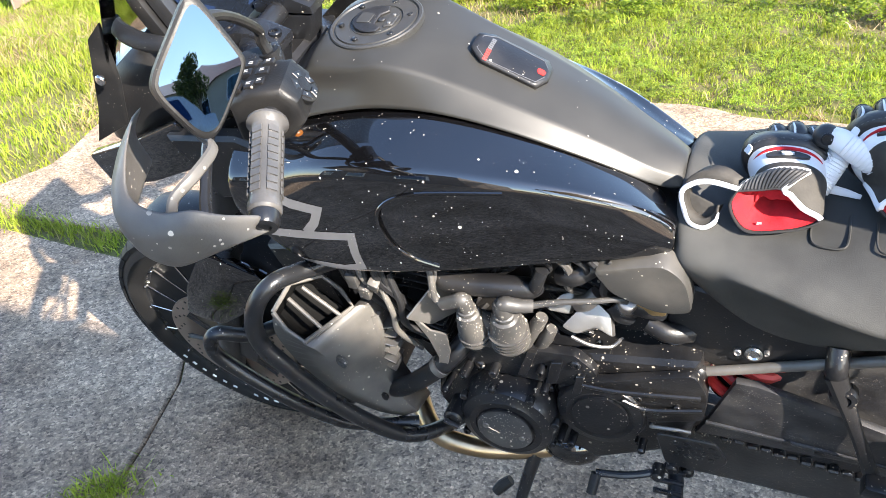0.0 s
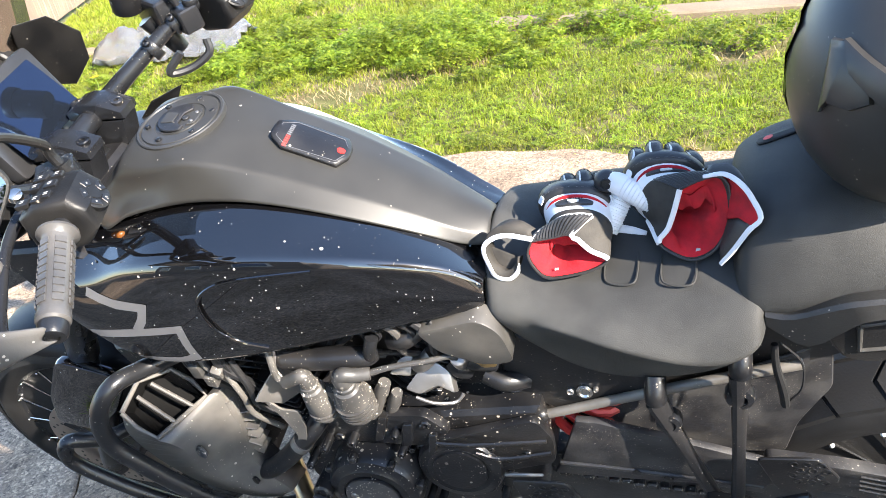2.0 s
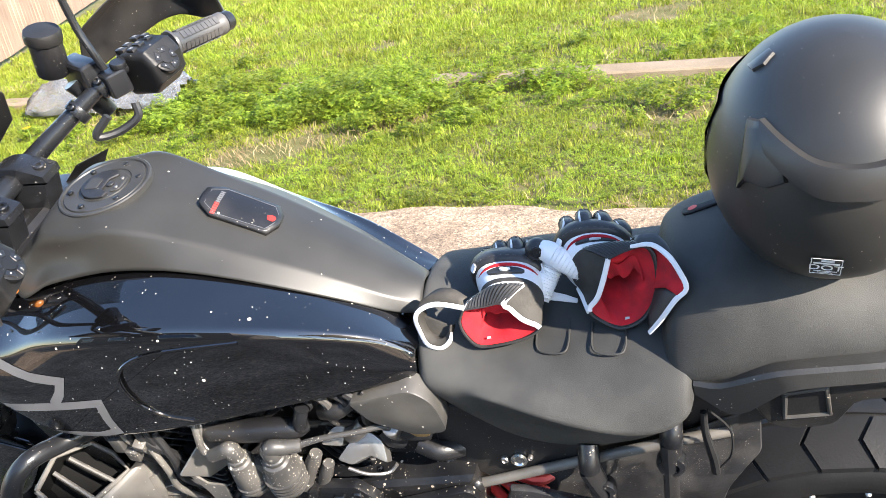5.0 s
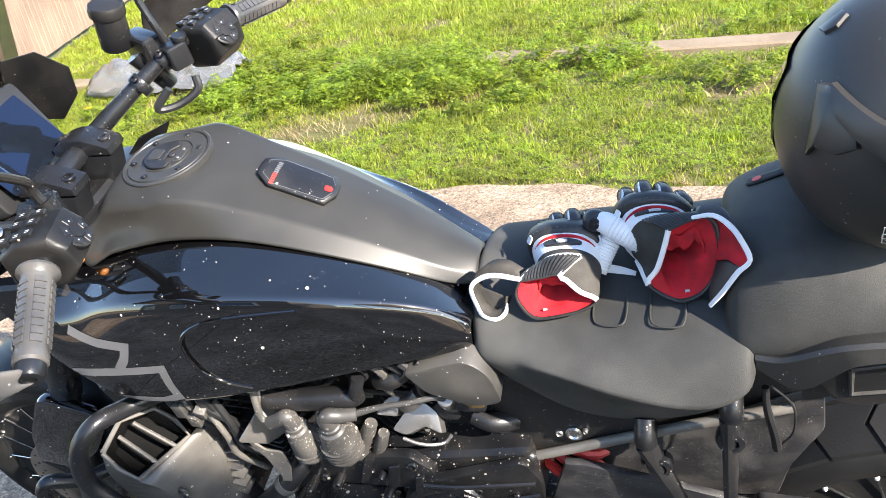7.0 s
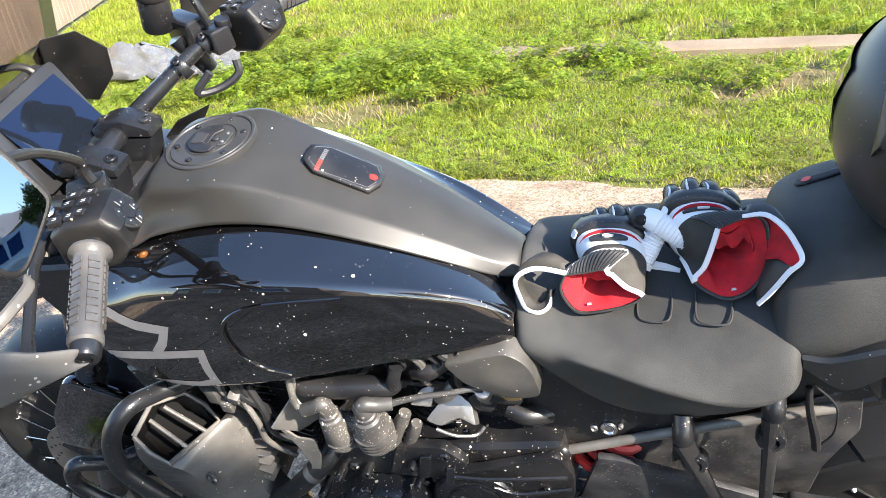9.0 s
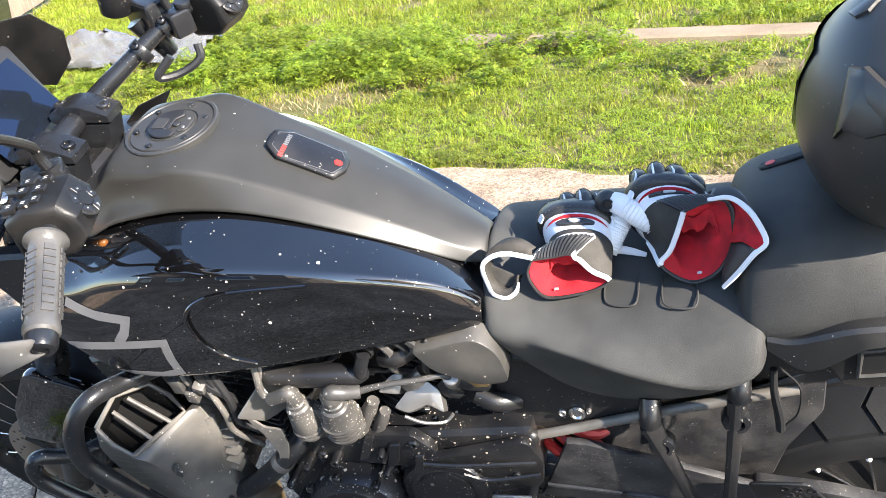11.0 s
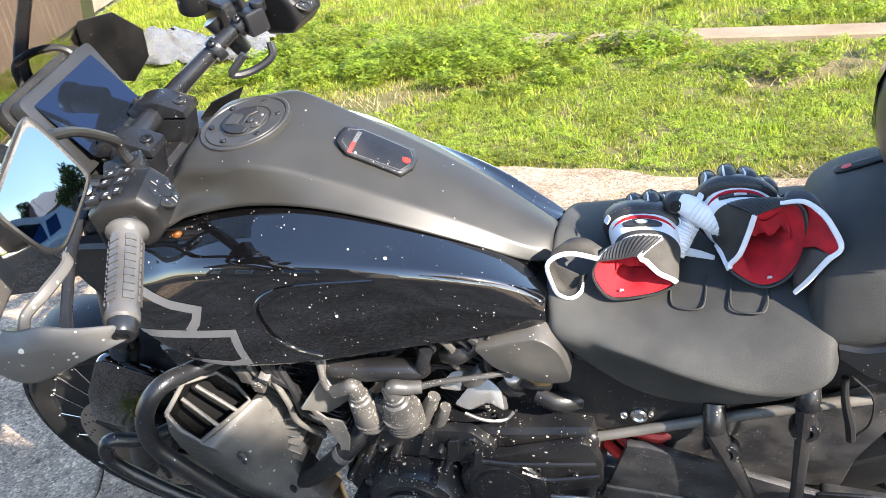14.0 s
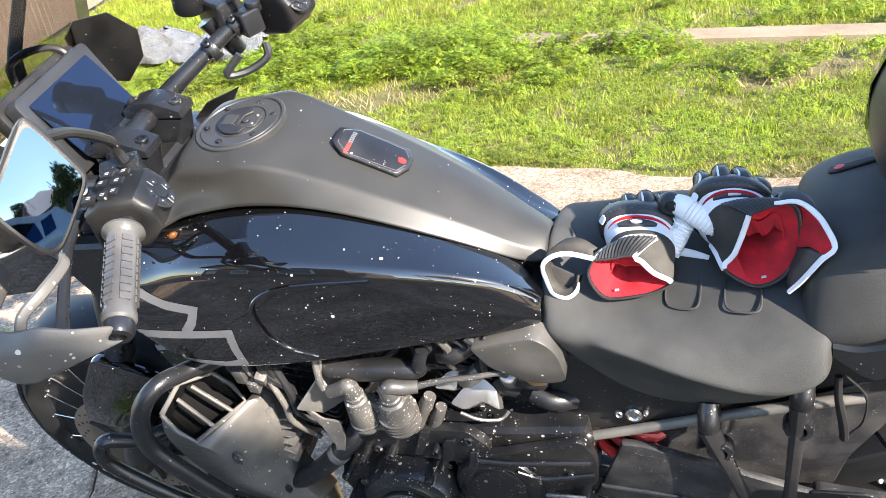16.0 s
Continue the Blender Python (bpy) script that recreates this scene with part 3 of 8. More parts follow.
# tank cover
COVER = [
    (-0.112, [(-0.121, 1.02), (-0.116, 1.05), (-0.095, 1.07), (-0.05, 1.076), (0, 1.078)]),
    (-0.085, [(-0.121, 1.034), (-0.102, 1.050), (-0.088, 1.08), (-0.05, 1.086), (0, 1.088)]),
    (-0.062, [(-0.12, 1.046), (-0.093, 1.063), (-0.086, 1.100), (-0.064, 1.115), (0, 1.118)]),
    (-0.050, [(-0.12, 1.051), (-0.091, 1.070), (-0.088, 1.106), (-0.072, 1.123), (0, 1.1245)]),
    (-0.010, [(-0.119, 1.06), (-0.093, 1.078), (-0.092, 1.107), (-0.076, 1.1255), (0, 1.1265)]),
    (0.022, [(-0.116, 1.064), (-0.101, 1.087), (-0.0935, 1.113), (-0.0755, 1.1262), (0, 1.127)]),
    (0.050, [(-0.113, 1.066), (-0.104, 1.0935), (-0.093, 1.123), (-0.074, 1.1265), (0, 1.127)]),
    (0.095, [(-0.109, 1.064), (-0.0975, 1.0857), (-0.084, 1.1095), (-0.064, 1.113), (0, 1.12)]),
    (0.150, [(-0.105, 1.056), (-0.0905, 1.0688), (-0.074, 1.0835), (-0.052, 1.087), (0, 1.098)]),
    (0.220, [(-0.098, 1.032), (-0.083, 1.0403), (-0.066, 1.0505), (-0.047, 1.054), (0, 1.064)]),
    (0.285, [(-0.085, 0.997), (-0.0725, 1.0048), (-0.058, 1.0145), (-0.044, 1.018), (0, 1.029)]),
    (0.353, [(-0.069, 0.957), (-0.0605, 0.9637), (-0.05, 0.9725), (-0.04, 0.976), (0, 0.987)]),
    (0.400, [(-0.056, 0.922), (-0.051, 0.9293), (-0.044, 0.9385), (-0.035, 0.942), (0, 0.956)]),
    (0.438, [(-0.04, 0.905), (-0.036, 0.912), (-0.03, 0.917), (-0.022, 0.923), (0, 0.933)]),
]
bm = B()
loft(bm, halves([(x, [(pts[0][0] + 0.016, pts[0][1] - 0.004), *pts]) for x, pts in COVER]), closed=False)
crease = bm.edges.layers.float.new("crease_edge")
bm.verts.index_update()
ring_n = len(bm.verts) // len(COVER)
for e in bm.edges:
    i, j = (v.index % ring_n for v in e.verts)
    if i == j and min(i, ring_n - 1 - i) in (1, 3):
        e[crease] = {1: 0.9, 3: 0.85}[min(i, ring_n - 1 - i)]
part("tank_cover", bm, "matte", bike, "satin charcoal tank cover", sub=2, thick=0.006)

bm = B()
PANEL = [
    (-0.182, [(-0.140, 1.020), (-0.170, 1.005), (-0.196, 0.985), (-0.203, 0.960), (-0.206, 0.925)]),
    (-0.150, [(-0.128, 1.022), (-0.160, 1.008), (-0.188, 0.988), (-0.207, 0.950), (-0.213, 0.905)]),
    (-0.100, [(-0.119, 1.028), (-0.158, 1.012), (-0.186, 0.994), (-0.214, 0.940), (-0.223, 0.862)]),
    (-0.050, [(-0.118, 1.046), (-0.160, 1.030), (-0.189, 1.013), (-0.217, 0.945), (-0.224, 0.848)]),
    (0.000, [(-0.117, 1.057), (-0.160, 1.040), (-0.191, 1.024), (-0.219, 0.950), (-0.221, 0.845)]),
    (0.075, [(-0.109, 1.063), (-0.155, 1.046), (-0.191, 1.028), (-0.218, 0.950), (-0.214, 0.850)]),
    (0.146, [(-0.101, 1.054), (-0.150, 1.040), (-0.184, 1.026), (-0.206, 0.950), (-0.204, 0.857)]),
    (0.220, [(-0.094, 1.030), (-0.140, 1.022), (-0.174, 1.013), (-0.189, 0.945), (-0.188, 0.864)]),
    (0.285, [(-0.081, 0.995), (-0.125, 1.000), (-0.160, 0.999), (-0.174, 0.938), (-0.173, 0.869)]),
    (0.353, [(-0.066, 0.955), (-0.108, 0.968), (-0.140, 0.972), (-0.156, 0.922), (-0.156, 0.872)]),
    (0.400, [(-0.056, 0.922), (-0.092, 0.936), (-0.118, 0.943), (-0.138, 0.905), (-0.137, 0.868)]),
    (0.440, [(-0.075, 0.890), (-0.095, 0.900), (-0.110, 0.905), (-0.122, 0.888), (-0.123, 0.868)]),
]
for side, name in ((-1, "right"), (1, "left")):
    bm = B()
    rings = []
    for x, pts in PANEL:
        # the panel on the right is slimmer towards the seat
        slim = min(1.0, max(0.0, (x - 0.06) / 0.16)) if side < 0 else 0.0
        y0 = pts[0][0]
        rings.append([(x, (y0 + 0.03) * side, pts[0][1] - 0.006)] + [(x, (y0 + (y - y0) * (1 - 0.5 * slim)) * side, z - (0.02 * slim if k else 0.0)) for k, (y, z) in enumerate(pts)])
    loft(bm, rings, closed=False)
    crease = bm.edges.layers.float.get("crease_edge") or bm.edges.layers.float.new("crease_edge")
    bm.verts.ensure_lookup_table()
    n = len(PANEL[0][1]) + 1
    bm.verts.index_update()
    for e in bm.edges:
        i, j = (v.index for v in e.verts)
        if i % n == 3 and j % n == 3:
            e[crease] = 0.75
    side_panel = part("tank_panel", bm, "gloss", bike, "gloss black tank side panel with mud specks", sub=2, thick=0.004)


def panel_y(x, z):
    """The left panel's y below its crease."""
    for (xa, a), (xb, b) in zip(PANEL, PANEL[1:]):
        if xa <= x <= xb:
            t = (x - xa) / (xb - xa)
            row = [((1 - t) * p[0] + t * q[0], (1 - t) * p[1] + t * q[1]) for p, q in zip(a, b)][2:]
            for (y0, z0), (y1, z1) in zip(row, row[1:]):
                if z1 <= z <= z0 or (y1, z1) == row[-1]:
                    s = min(1.0, max(0.0, (z - z0) / (z1 - z0)))
                    return y0 + s * (y1 - y0)
            return row[0][0]
    return -0.2


# fuel cap
cap_c, cap_n = Vector((0.015, 0.0, 1.1262)), Vector((-0.03, 0.0, 1.0)).normalized()
cap = B()
lathe(cap, [(0.067, -0.008), (0.067, 0.0), (0.0655, 0.0015), (0.062, 0.0015), (0.0605, -0.001), (0.059, -0.001), (0.058, 0.0012), (0.039, 0.0012), (0.0375, -0.002), (0.036, -0.002), (0.035, 0.001), (0.0005, 0.001)], cap_c, cap_n, 48)
cap = part("fuel_cap", cap, "capm", bike, "black round fuel cap with six bolts")
for k in range(6):
    a = radians(60 * k + 18)
    p = cap_c + Vector((math.cos(a), math.sin(a), 0)) * 0.049
    bm = B()
    cyl(bm, p, p + cap_n * 0.004, 0.0042, n=12, bevel=0.0008)
    part("bolt", bm, "engine", cap)
bm = B()
half = [(0.0325 * math.cos(radians(a)), 0.0325 * math.sin(radians(a))) for a in range(75, 296, 10)]
slab(bm, [cap_c + Vector((x, y, 0.0015 - 0.03 * x)) for x, y in [*half, (0.016, -0.020), (0.004, -0.013), (0.004, 0.010), (0.014, 0.020)]], cap_n * 0.0035, 0.0012)
lever = part("lock_cover", bm, "black", cap, "black half-round lock cover")
bm = B()
slab(bm, rounded([cap_c + Vector((x, y, 0.0045 - 0.03 * x)) for x, y in ((-0.024, -0.014), (-0.004, -0.012), (-0.004, 0.009), (-0.024, 0.013))], 0.003), cap_n * 0.0016, 0.0006)
part("lever_plate", bm, "capm", lever)
bm = B()
slab(bm, rounded([cap_c + Vector((x, y, 0.001)) for x, y in ((0.018, -0.019), (0.032, -0.014), (0.032, 0.014), (0.018, 0.019))], 0.004), cap_n * 0.003, 0.001)
hinge = part("hinge", bm, "capm", cap)
for x, y in ((0.025, -0.010), (0.025, 0.010)):
    bm = B()
    cyl(bm, cap_c + Vector((x, y, 0.003)), cap_c + Vector((x, y, 0.0055)), 0.0027, n=12, bevel=0.0006)
    part("bolt", bm, "alloy", hinge)
bm = B()
cyl(bm, cap_c + Vector((0.010, 0.0, 0.001)), cap_c + Vector((0.010, 0.0, 0.0045)), 0.0055, n=16, bevel=0.001)
part("key_slot", bm, "bezel", cap)

# pad on the tank
PAD_X, PAD_N = Vector((0.88, 0, -0.475)).normalized(), Vector((0.475, 0, 0.88)).normalized()


def on_pad(u, v, h=0.0):
    """A place on the badge, which follows the tank's crown."""
    return Vector((0.206, 0.002, 1.0735)) + PAD_X * u + Vector((0, 1, 0)) * v + PAD_N * (h - 4.2 * v * v)


outline = [(-0.057, -0.017), (-0.036, -0.031), (0.045, -0.028), (0.055, -0.010), (0.055, 0.010), (0.045, 0.028), (-0.036, 0.031), (-0.057, 0.017)]
bm = B()
rows = []
for k in range(13):
    v = -0.030 + 0.005 * k
    u0, u1 = -0.057 + 1.45 * max(0.0, abs(v) - 0.016), 0.055 - 0.55 * max(0.0, abs(v) - 0.010)
    rows.append([on_pad(u0 + (u1 - u0) * q / 10, v, 0.0022) for q in range(11)])
loft(bm, rows, closed=False)
pad = part("tank_badge", bm, "black", bike, "black plastic badge with red print", thick=0.006)
bm = B()
for k in range(len(outline)):
    p, q = outline[k], outline[(k + 1) % len(outline)]
    if k not in (3,):
        tube(bm, [on_pad(p[0] * 0.87, p[1] * 0.84, 0.0024), on_pad(q[0] * 0.87, q[1] * 0.84, 0.0024)], 0.0004, n=5, smooth=False)
part("border_line", bm, "decal", pad)
for k in range(11):
    bm = B()
    v = -0.028 + 0.0042 * k
    slab(bm, [on_pad(-0.034 + du, v + dv, 0.0024) for du, dv in ((-0.003, 0), (0.003, 0), (0.003, 0.0030), (-0.003, 0.0030))], PAD_N * 0.0004, 0)
    part("print_bar", bm, "red" if k < 5 else "decal", pad)
bm = B()
slab(bm, [on_pad(0.041 + du, dv * 0.85 - 0.003, 0.0024) for du, dv in ((-0.005, -0.003), (-0.003, -0.006), (0.003, -0.006), (0.006, -0.003), (0.006, 0.003), (0.003, 0.006), (-0.003, 0.006), (-0.006, 0.003))], PAD_N * 0.0005, 0)
part("red_mark", bm, "red", pad, "small red badge mark")

# rider's seat
bm = B()
SEAT = [
    (0.425, [(-0.085, 0.850), (-0.100, 0.853), (-0.112, 0.860), (-0.122, 0.868), (-0.105, 0.893), (-0.055, 0.926), (0, 0.940)]),
    (0.455, [(-0.100, 0.812), (-0.122, 0.822), (-0.136, 0.843), (-0.143, 0.858), (-0.120, 0.888), (-0.062, 0.908), (0, 0.920)]),
    (0.500, [(-0.080, 0.745), (-0.118, 0.762), (-0.136, 0.822), (-0.148, 0.866), (-0.126, 0.880), (-0.078, 0.892), (0, 0.898)]),
    (0.550, [(-0.080, 0.692), (-0.112, 0.708), (-0.140, 0.802), (-0.164, 0.866), (-0.142, 0.879), (-0.090, 0.889), (0, 0.893)]),
    (0.610, [(-0.085, 0.678), (-0.114, 0.692), (-0.146, 0.788), (-0.183, 0.858), (-0.153, 0.877), (-0.098, 0.893), (0, 0.896)]),
    (0.690, [(-0.090, 0.710), (-0.126, 0.722), (-0.157, 0.788), (-0.192, 0.840), (-0.162, 0.875), (-0.110, 0.904), (0, 0.906)]),
    (0.745, [(-0.095, 0.755), (-0.140, 0.766), (-0.165, 0.808), (-0.191, 0.841), (-0.163, 0.883), (-0.118, 0.909), (0, 0.913)]),
    (0.778, [(-0.095, 0.806), (-0.148, 0.815), (-0.163, 0.832), (-0.182, 0.856), (-0.155, 0.893), (-0.118, 0.909), (0, 0.918)]),
    (0.798, [(-0.110, 0.838), (-0.140, 0.846), (-0.150, 0.857), (-0.158, 0.868), (-0.137, 0.893), (-0.110, 0.903), (0, 0.912)]),
]
loft(bm, halves(SEAT))
crease = bm.edges.layers.float.new("crease_edge")
bm.verts.index_update()
for e in bm.edges:
    i, j = (v.index % 13 for v in e.verts)
    if i == j and i in (3, 9) and min(v.index for v in e.verts) >= 2 * 13:
        e[crease] = 0.6
seat = part("seat", bm, "vinyl", bike, "black grained vinyl rider seat with dust", sub=3)

bm = B()
PILLION = [
    (0.754, [(-0.09, 0.85), (-0.127, 0.868), (-0.114, 0.903), (-0.088, 0.942), (0, 0.960)]),
    (0.767, [(-0.095, 0.855), (-0.152, 0.872), (-0.121, 0.928), (-0.097, 0.978), (0, 0.993)]),
    (0.815, [(-0.1, 0.862), (-0.160, 0.88), (-0.126, 0.950), (-0.102, 1.003), (0, 1.016)]),
    (0.860, [(-0.1, 0.87), (-0.160, 0.888), (-0.128, 0.962), (-0.104, 1.012), (0, 1.022)]),
    (0.960, [(-0.1, 0.895), (-0.155, 0.912), (-0.126, 0.970), (-0.095, 1.004), (0, 1.012)]),
    (1.080, [(-0.1, 0.925), (-0.142, 0.944), (-0.124, 0.983), (-0.09, 1.002), (0, 1.006)]),
    (1.170, [(-0.09, 0.945), (-0.125, 0.962), (-0.12, 0.99), (-0.08, 1.01), (0, 1.014)]),
    (1.190, [(-0.08, 0.955), (-0.105, 0.97), (-0.1, 0.988), (-0.07, 1.002), (0, 1.006)]),
]
loft(bm, halves(PILLION))
pillion = part("pillion_seat", bm, "vinyl", bike, "raised black vinyl pillion seat", sub=3)


# wheels
def wheel(name, centre, radius, width, rim_r, label, knob_n, spokes, tread):
    """A spoked wheel with a block-tread tyre."""
    c = Vector(centre)
    bm = B()
    w, r0 = width / 2, rim_r
    prof = [(r0, -w * 0.62), (r0 + 0.012, -w * 0.86), ((r0 + radius) / 2, -w), (radius - 0.028, -w * 0.93), (radius - 0.010, -w * 0.7), (radius - 0.003, -w * 0.35), (radius, 0)]
    prof = prof + [(r, -h) for r, h in reversed(prof[:-1])]
    lathe(bm, prof, c, (0, 1, 0), 64)
    hb = B()
    lathe(hb, [(0.012, -0.075), (0.032, -0.07), (0.036, -0.045), (0.024, -0.03), (0.024, 0.03), (0.036, 0.045), (0.032, 0.07), (0.012, 0.075)], c, (0, 1, 0), 24)
    w_ob = part(name, hb, "bar", bike, label)
    tyre = part("tyre", bm, "rubber", w_ob, "block-tread tyre")
    bm = B()
    prof = [(r0 - 0.016, -w * 0.5), (r0 - 0.004, -w * 0.62), (r0 + 0.006, -w * 0.72), (r0 + 0.006, -w * 0.62), (r0 - 0.008, -w * 0.5)]
    ring = [(r0 - 0.02, -w * 0.48), (r0 - 0.004, -w * 0.62), (r0 + 0.008, -w * 0.74), (r0 + 0.010, -w * 0.66), (r0, -w * 0.5), (r0 - 0.008, 0), (r0, w * 0.5), (r0 + 0.010, w * 0.66), (r0 + 0.008, w * 0.74), (r0 - 0.004, w * 0.62), (r0 - 0.02, w * 0.48), (r0 - 0.028, 0), (r0 - 0.02, -w * 0.48)]
    lathe(bm, ring, c, (0, 1, 0), 64)
    part("rim", bm, "bar", w_ob, "black rim")
    for k in range(spokes):
        a = 2 * math.pi * k / spokes
        s = -1 if k % 2 else 1
        da = (0.55 if (k // 2) % 2 else -0.55)
        p = c + Vector((math.cos(a + da) * 0.034, s * 0.045, math.sin(a + da) * 0.034))
        q = c + Vector((math.cos(a) * (r0 - 0.001), s * w * 0.71, math.sin(a) * (r0 - 0.001)))
        bm = B()
        tube(bm, [p, q], 0.0022, n=6, smooth=False)
        part("spoke", bm, "steel", w_ob)
        bm = B()
        ball(bm, q + Vector((0, s * 0.006, 0)), (0.0045 if radius > 0.319 else 0.003,) * 3, 8, 6)
        part("nipple", bm, "white" if radius > 0.319 else "steel", w_ob)
    # tread blocks: slanted wedges on both sides of the middle, following the tyre's curve
    def on_tyre(an, lat, up):
        u = abs(lat) / w
        rr = radius + up - 0.022 * u ** 2.6
        return Vector((math.cos(an) * rr, lat, math.sin(an) * rr))
    d = math.pi / knob_n
    shape = [(-1.0, 0.04), (0.84, 0.04), (1.40, 0.5), (1.00, tread), (-0.84, tread), (-0.42, 0.5)]
    data = {}
    for s in (-1, 1):
        bm = B()
        an0 = 0.0
        top = [bm.verts.new(on_tyre(an0 + f * d, s * v * w, 0.0055)) for f, v in shape]
        low = [bm.verts.new(on_tyre(an0 + f * d, s * v * w, -0.004)) for f, v in shape]
        bm.faces.new((top[0], top[1], top[2], top[5]))
        bm.faces.new((top[5], top[2], top[3], top[4]))
        for i in range(len(shape)):
            j = (i + 1) % len(shape)
            bm.faces.new((top[i], low[i], low[j], top[j]))
        bmesh.ops.recalc_face_normals(bm, faces=bm.faces)
        me = bpy.data.meshes.new("tread_block")
        bm.to_mesh(me)
        bm.free()
        me.shade_smooth()
        me.set_sharp_from_angle(angle=radians(40))
        me.materials.append(M["rubber"])
        data[s] = me
    for k in range(knob_n):
        for s in (-1, 1):
            an = 2 * math.pi * (k + (0.5 if s > 0 else 0)) / knob_n
            block = new("tread_block", data[s])
            block.parent = tyre
            block.matrix_local = Matrix.Translation(c) @ Matrix.Rotation(-an, 4, "Y")
    return w_ob


FRONT_AXLE, REAR_AXLE = (-0.545, 0, 0.325), (1.043, 0, 0.320)
front_wheel = wheel("front_wheel", FRONT_AXLE, 0.318, 0.115, 0.243, "spoked front wheel with a black rim", 44, 36, 0.86)
rear_wheel = wheel("rear_wheel", REAR_AXLE, 0.320, 0.170, 0.222, "spoked rear wheel with a knobbly tyre", 26, 36, 0.93)
for s in (-1, 1):
    bm = B()
    for r in (0.155,):
        ring = [(0.118, 0), (0.158, 0), (0.158, 0.005), (0.118, 0.005), (0.118, 0)]
        lathe(bm, ring, Vector(FRONT_AXLE) + Vector((0, s * 0.072, 0)), (0, 1, 0), 64)
    rotor = part("brake_disc", bm, "disc", front_wheel, "drilled steel brake disc")
    for k in range(8):
        a = k * math.pi / 4
        d = Vector((math.cos(a), 0, math.sin(a)))
        bm = B()
        tube(bm, [Vector(FRONT_AXLE) + d * 0.03 + Vector((0, s * 0.074, 0)), Vector(FRONT_AXLE) + d * 0.122 + Vector((0, s * 0.074, 0))], 0.007, n=6, smooth=False)
        part("disc_carrier", bm, "bar", rotor)
    for k in range(60):
        a = 2 * math.pi * k / 60
        rr = 0.128 + 0.010 * (k % 3)
        p = Vector(FRONT_AXLE) + Vector((math.cos(a) * rr, s * 0.072, math.sin(a) * rr))
        bm = B()
        cyl(bm, p + Vector((0, -0.0006, 0)), p + Vector((0, 0.0056, 0)), 0.0035, n=8)
        part("drill_hole", bm, "black", rotor)

# fork
for s in (-1, 1):
    foot = Vector((FRONT_AXLE[0] + 0.012, s * 0.102, 0.32))
    top = Vector((-0.20, s * 0.102, 1.09))
    d = (top - foot).normalized()
    bm = B()
    cyl(bm, foot - d * 0.03, foot + d * 0.33, 0.029, 0.026, 20, 0.003)
    cyl(bm, foot + d * 0.33, foot + d * 0.42, 0.022, n=20)
    leg = part("fork_leg", bm, "alloy" if s > 0 else "bar", bike)
    bm = B()
    cyl(bm, foot + d * 0.42, top, 0.028, n=20, bevel=0.002)
    part("fork_tube", bm, "bar", leg)
    bm = B()
    box(bm, foot + Vector((0.075, s * -0.012, 0.075)), (0.07, 0.045, 0.12), pose(0, 0, 0, 0, 30, 0).to_3x3(), 0.01)
    part("brake_caliper", bm, "bar", leg)
    # gloss guard over the fork
    bm = B()
    pts = [(-0.53, 0.52), (-0.49, 0.61), (-0.40, 0.725), (-0.33, 0.70), (-0.27, 0.675), (-0.36, 0.565), (-0.45, 0.50)]
    slab(bm, rounded([(x, s * 0.118, z) for x, z in pts], 0.02), (0, s * 0.022, 0), 0.008, 2)
    part("fork_guard", bm, "gloss", leg, "gloss black fork guard")
# front mudguard
bm = B()
rings = []
for k in range(11):
    a = radians(32 + k * 7.5)
    d = Vector((math.cos(a), 0, math.sin(a)))
    c0 = Vector(FRONT_AXLE)
    rings.append([c0 + d * rr + Vector((0, y, 0)) for y, rr in ((-0.075, 0.325), (-0.068, 0.352), (-0.03, 0.365), (0.03, 0.365), (0.068, 0.352), (0.075, 0.325))])
loft(bm, rings, closed=False)
part("front_mudguard", bm, "dull", bike, "black front mudguard", sub=1, thick=0.003)

# raised white marks on the front tyre's side
for k in range(14):
    if k == 6:
        continue
    an = radians(-148 + 6.4 * k)
    u, v = Vector((math.cos(an), 0, math.sin(an))), Vector((-math.sin(an), 0, math.cos(an)))
    q = Vector(FRONT_AXLE) + u * 0.264 + Vector((0, -0.0545, 0))
    bm = B()
    slab(bm, [q + u * i * 0.0045 + v * j * 0.0055 for i, j in ((-1, -1), (-1, 1), (1, 1), (1, -1))], (0, -0.0012, 0), 0)
    part("white_mark", bm, "white", front_wheel)

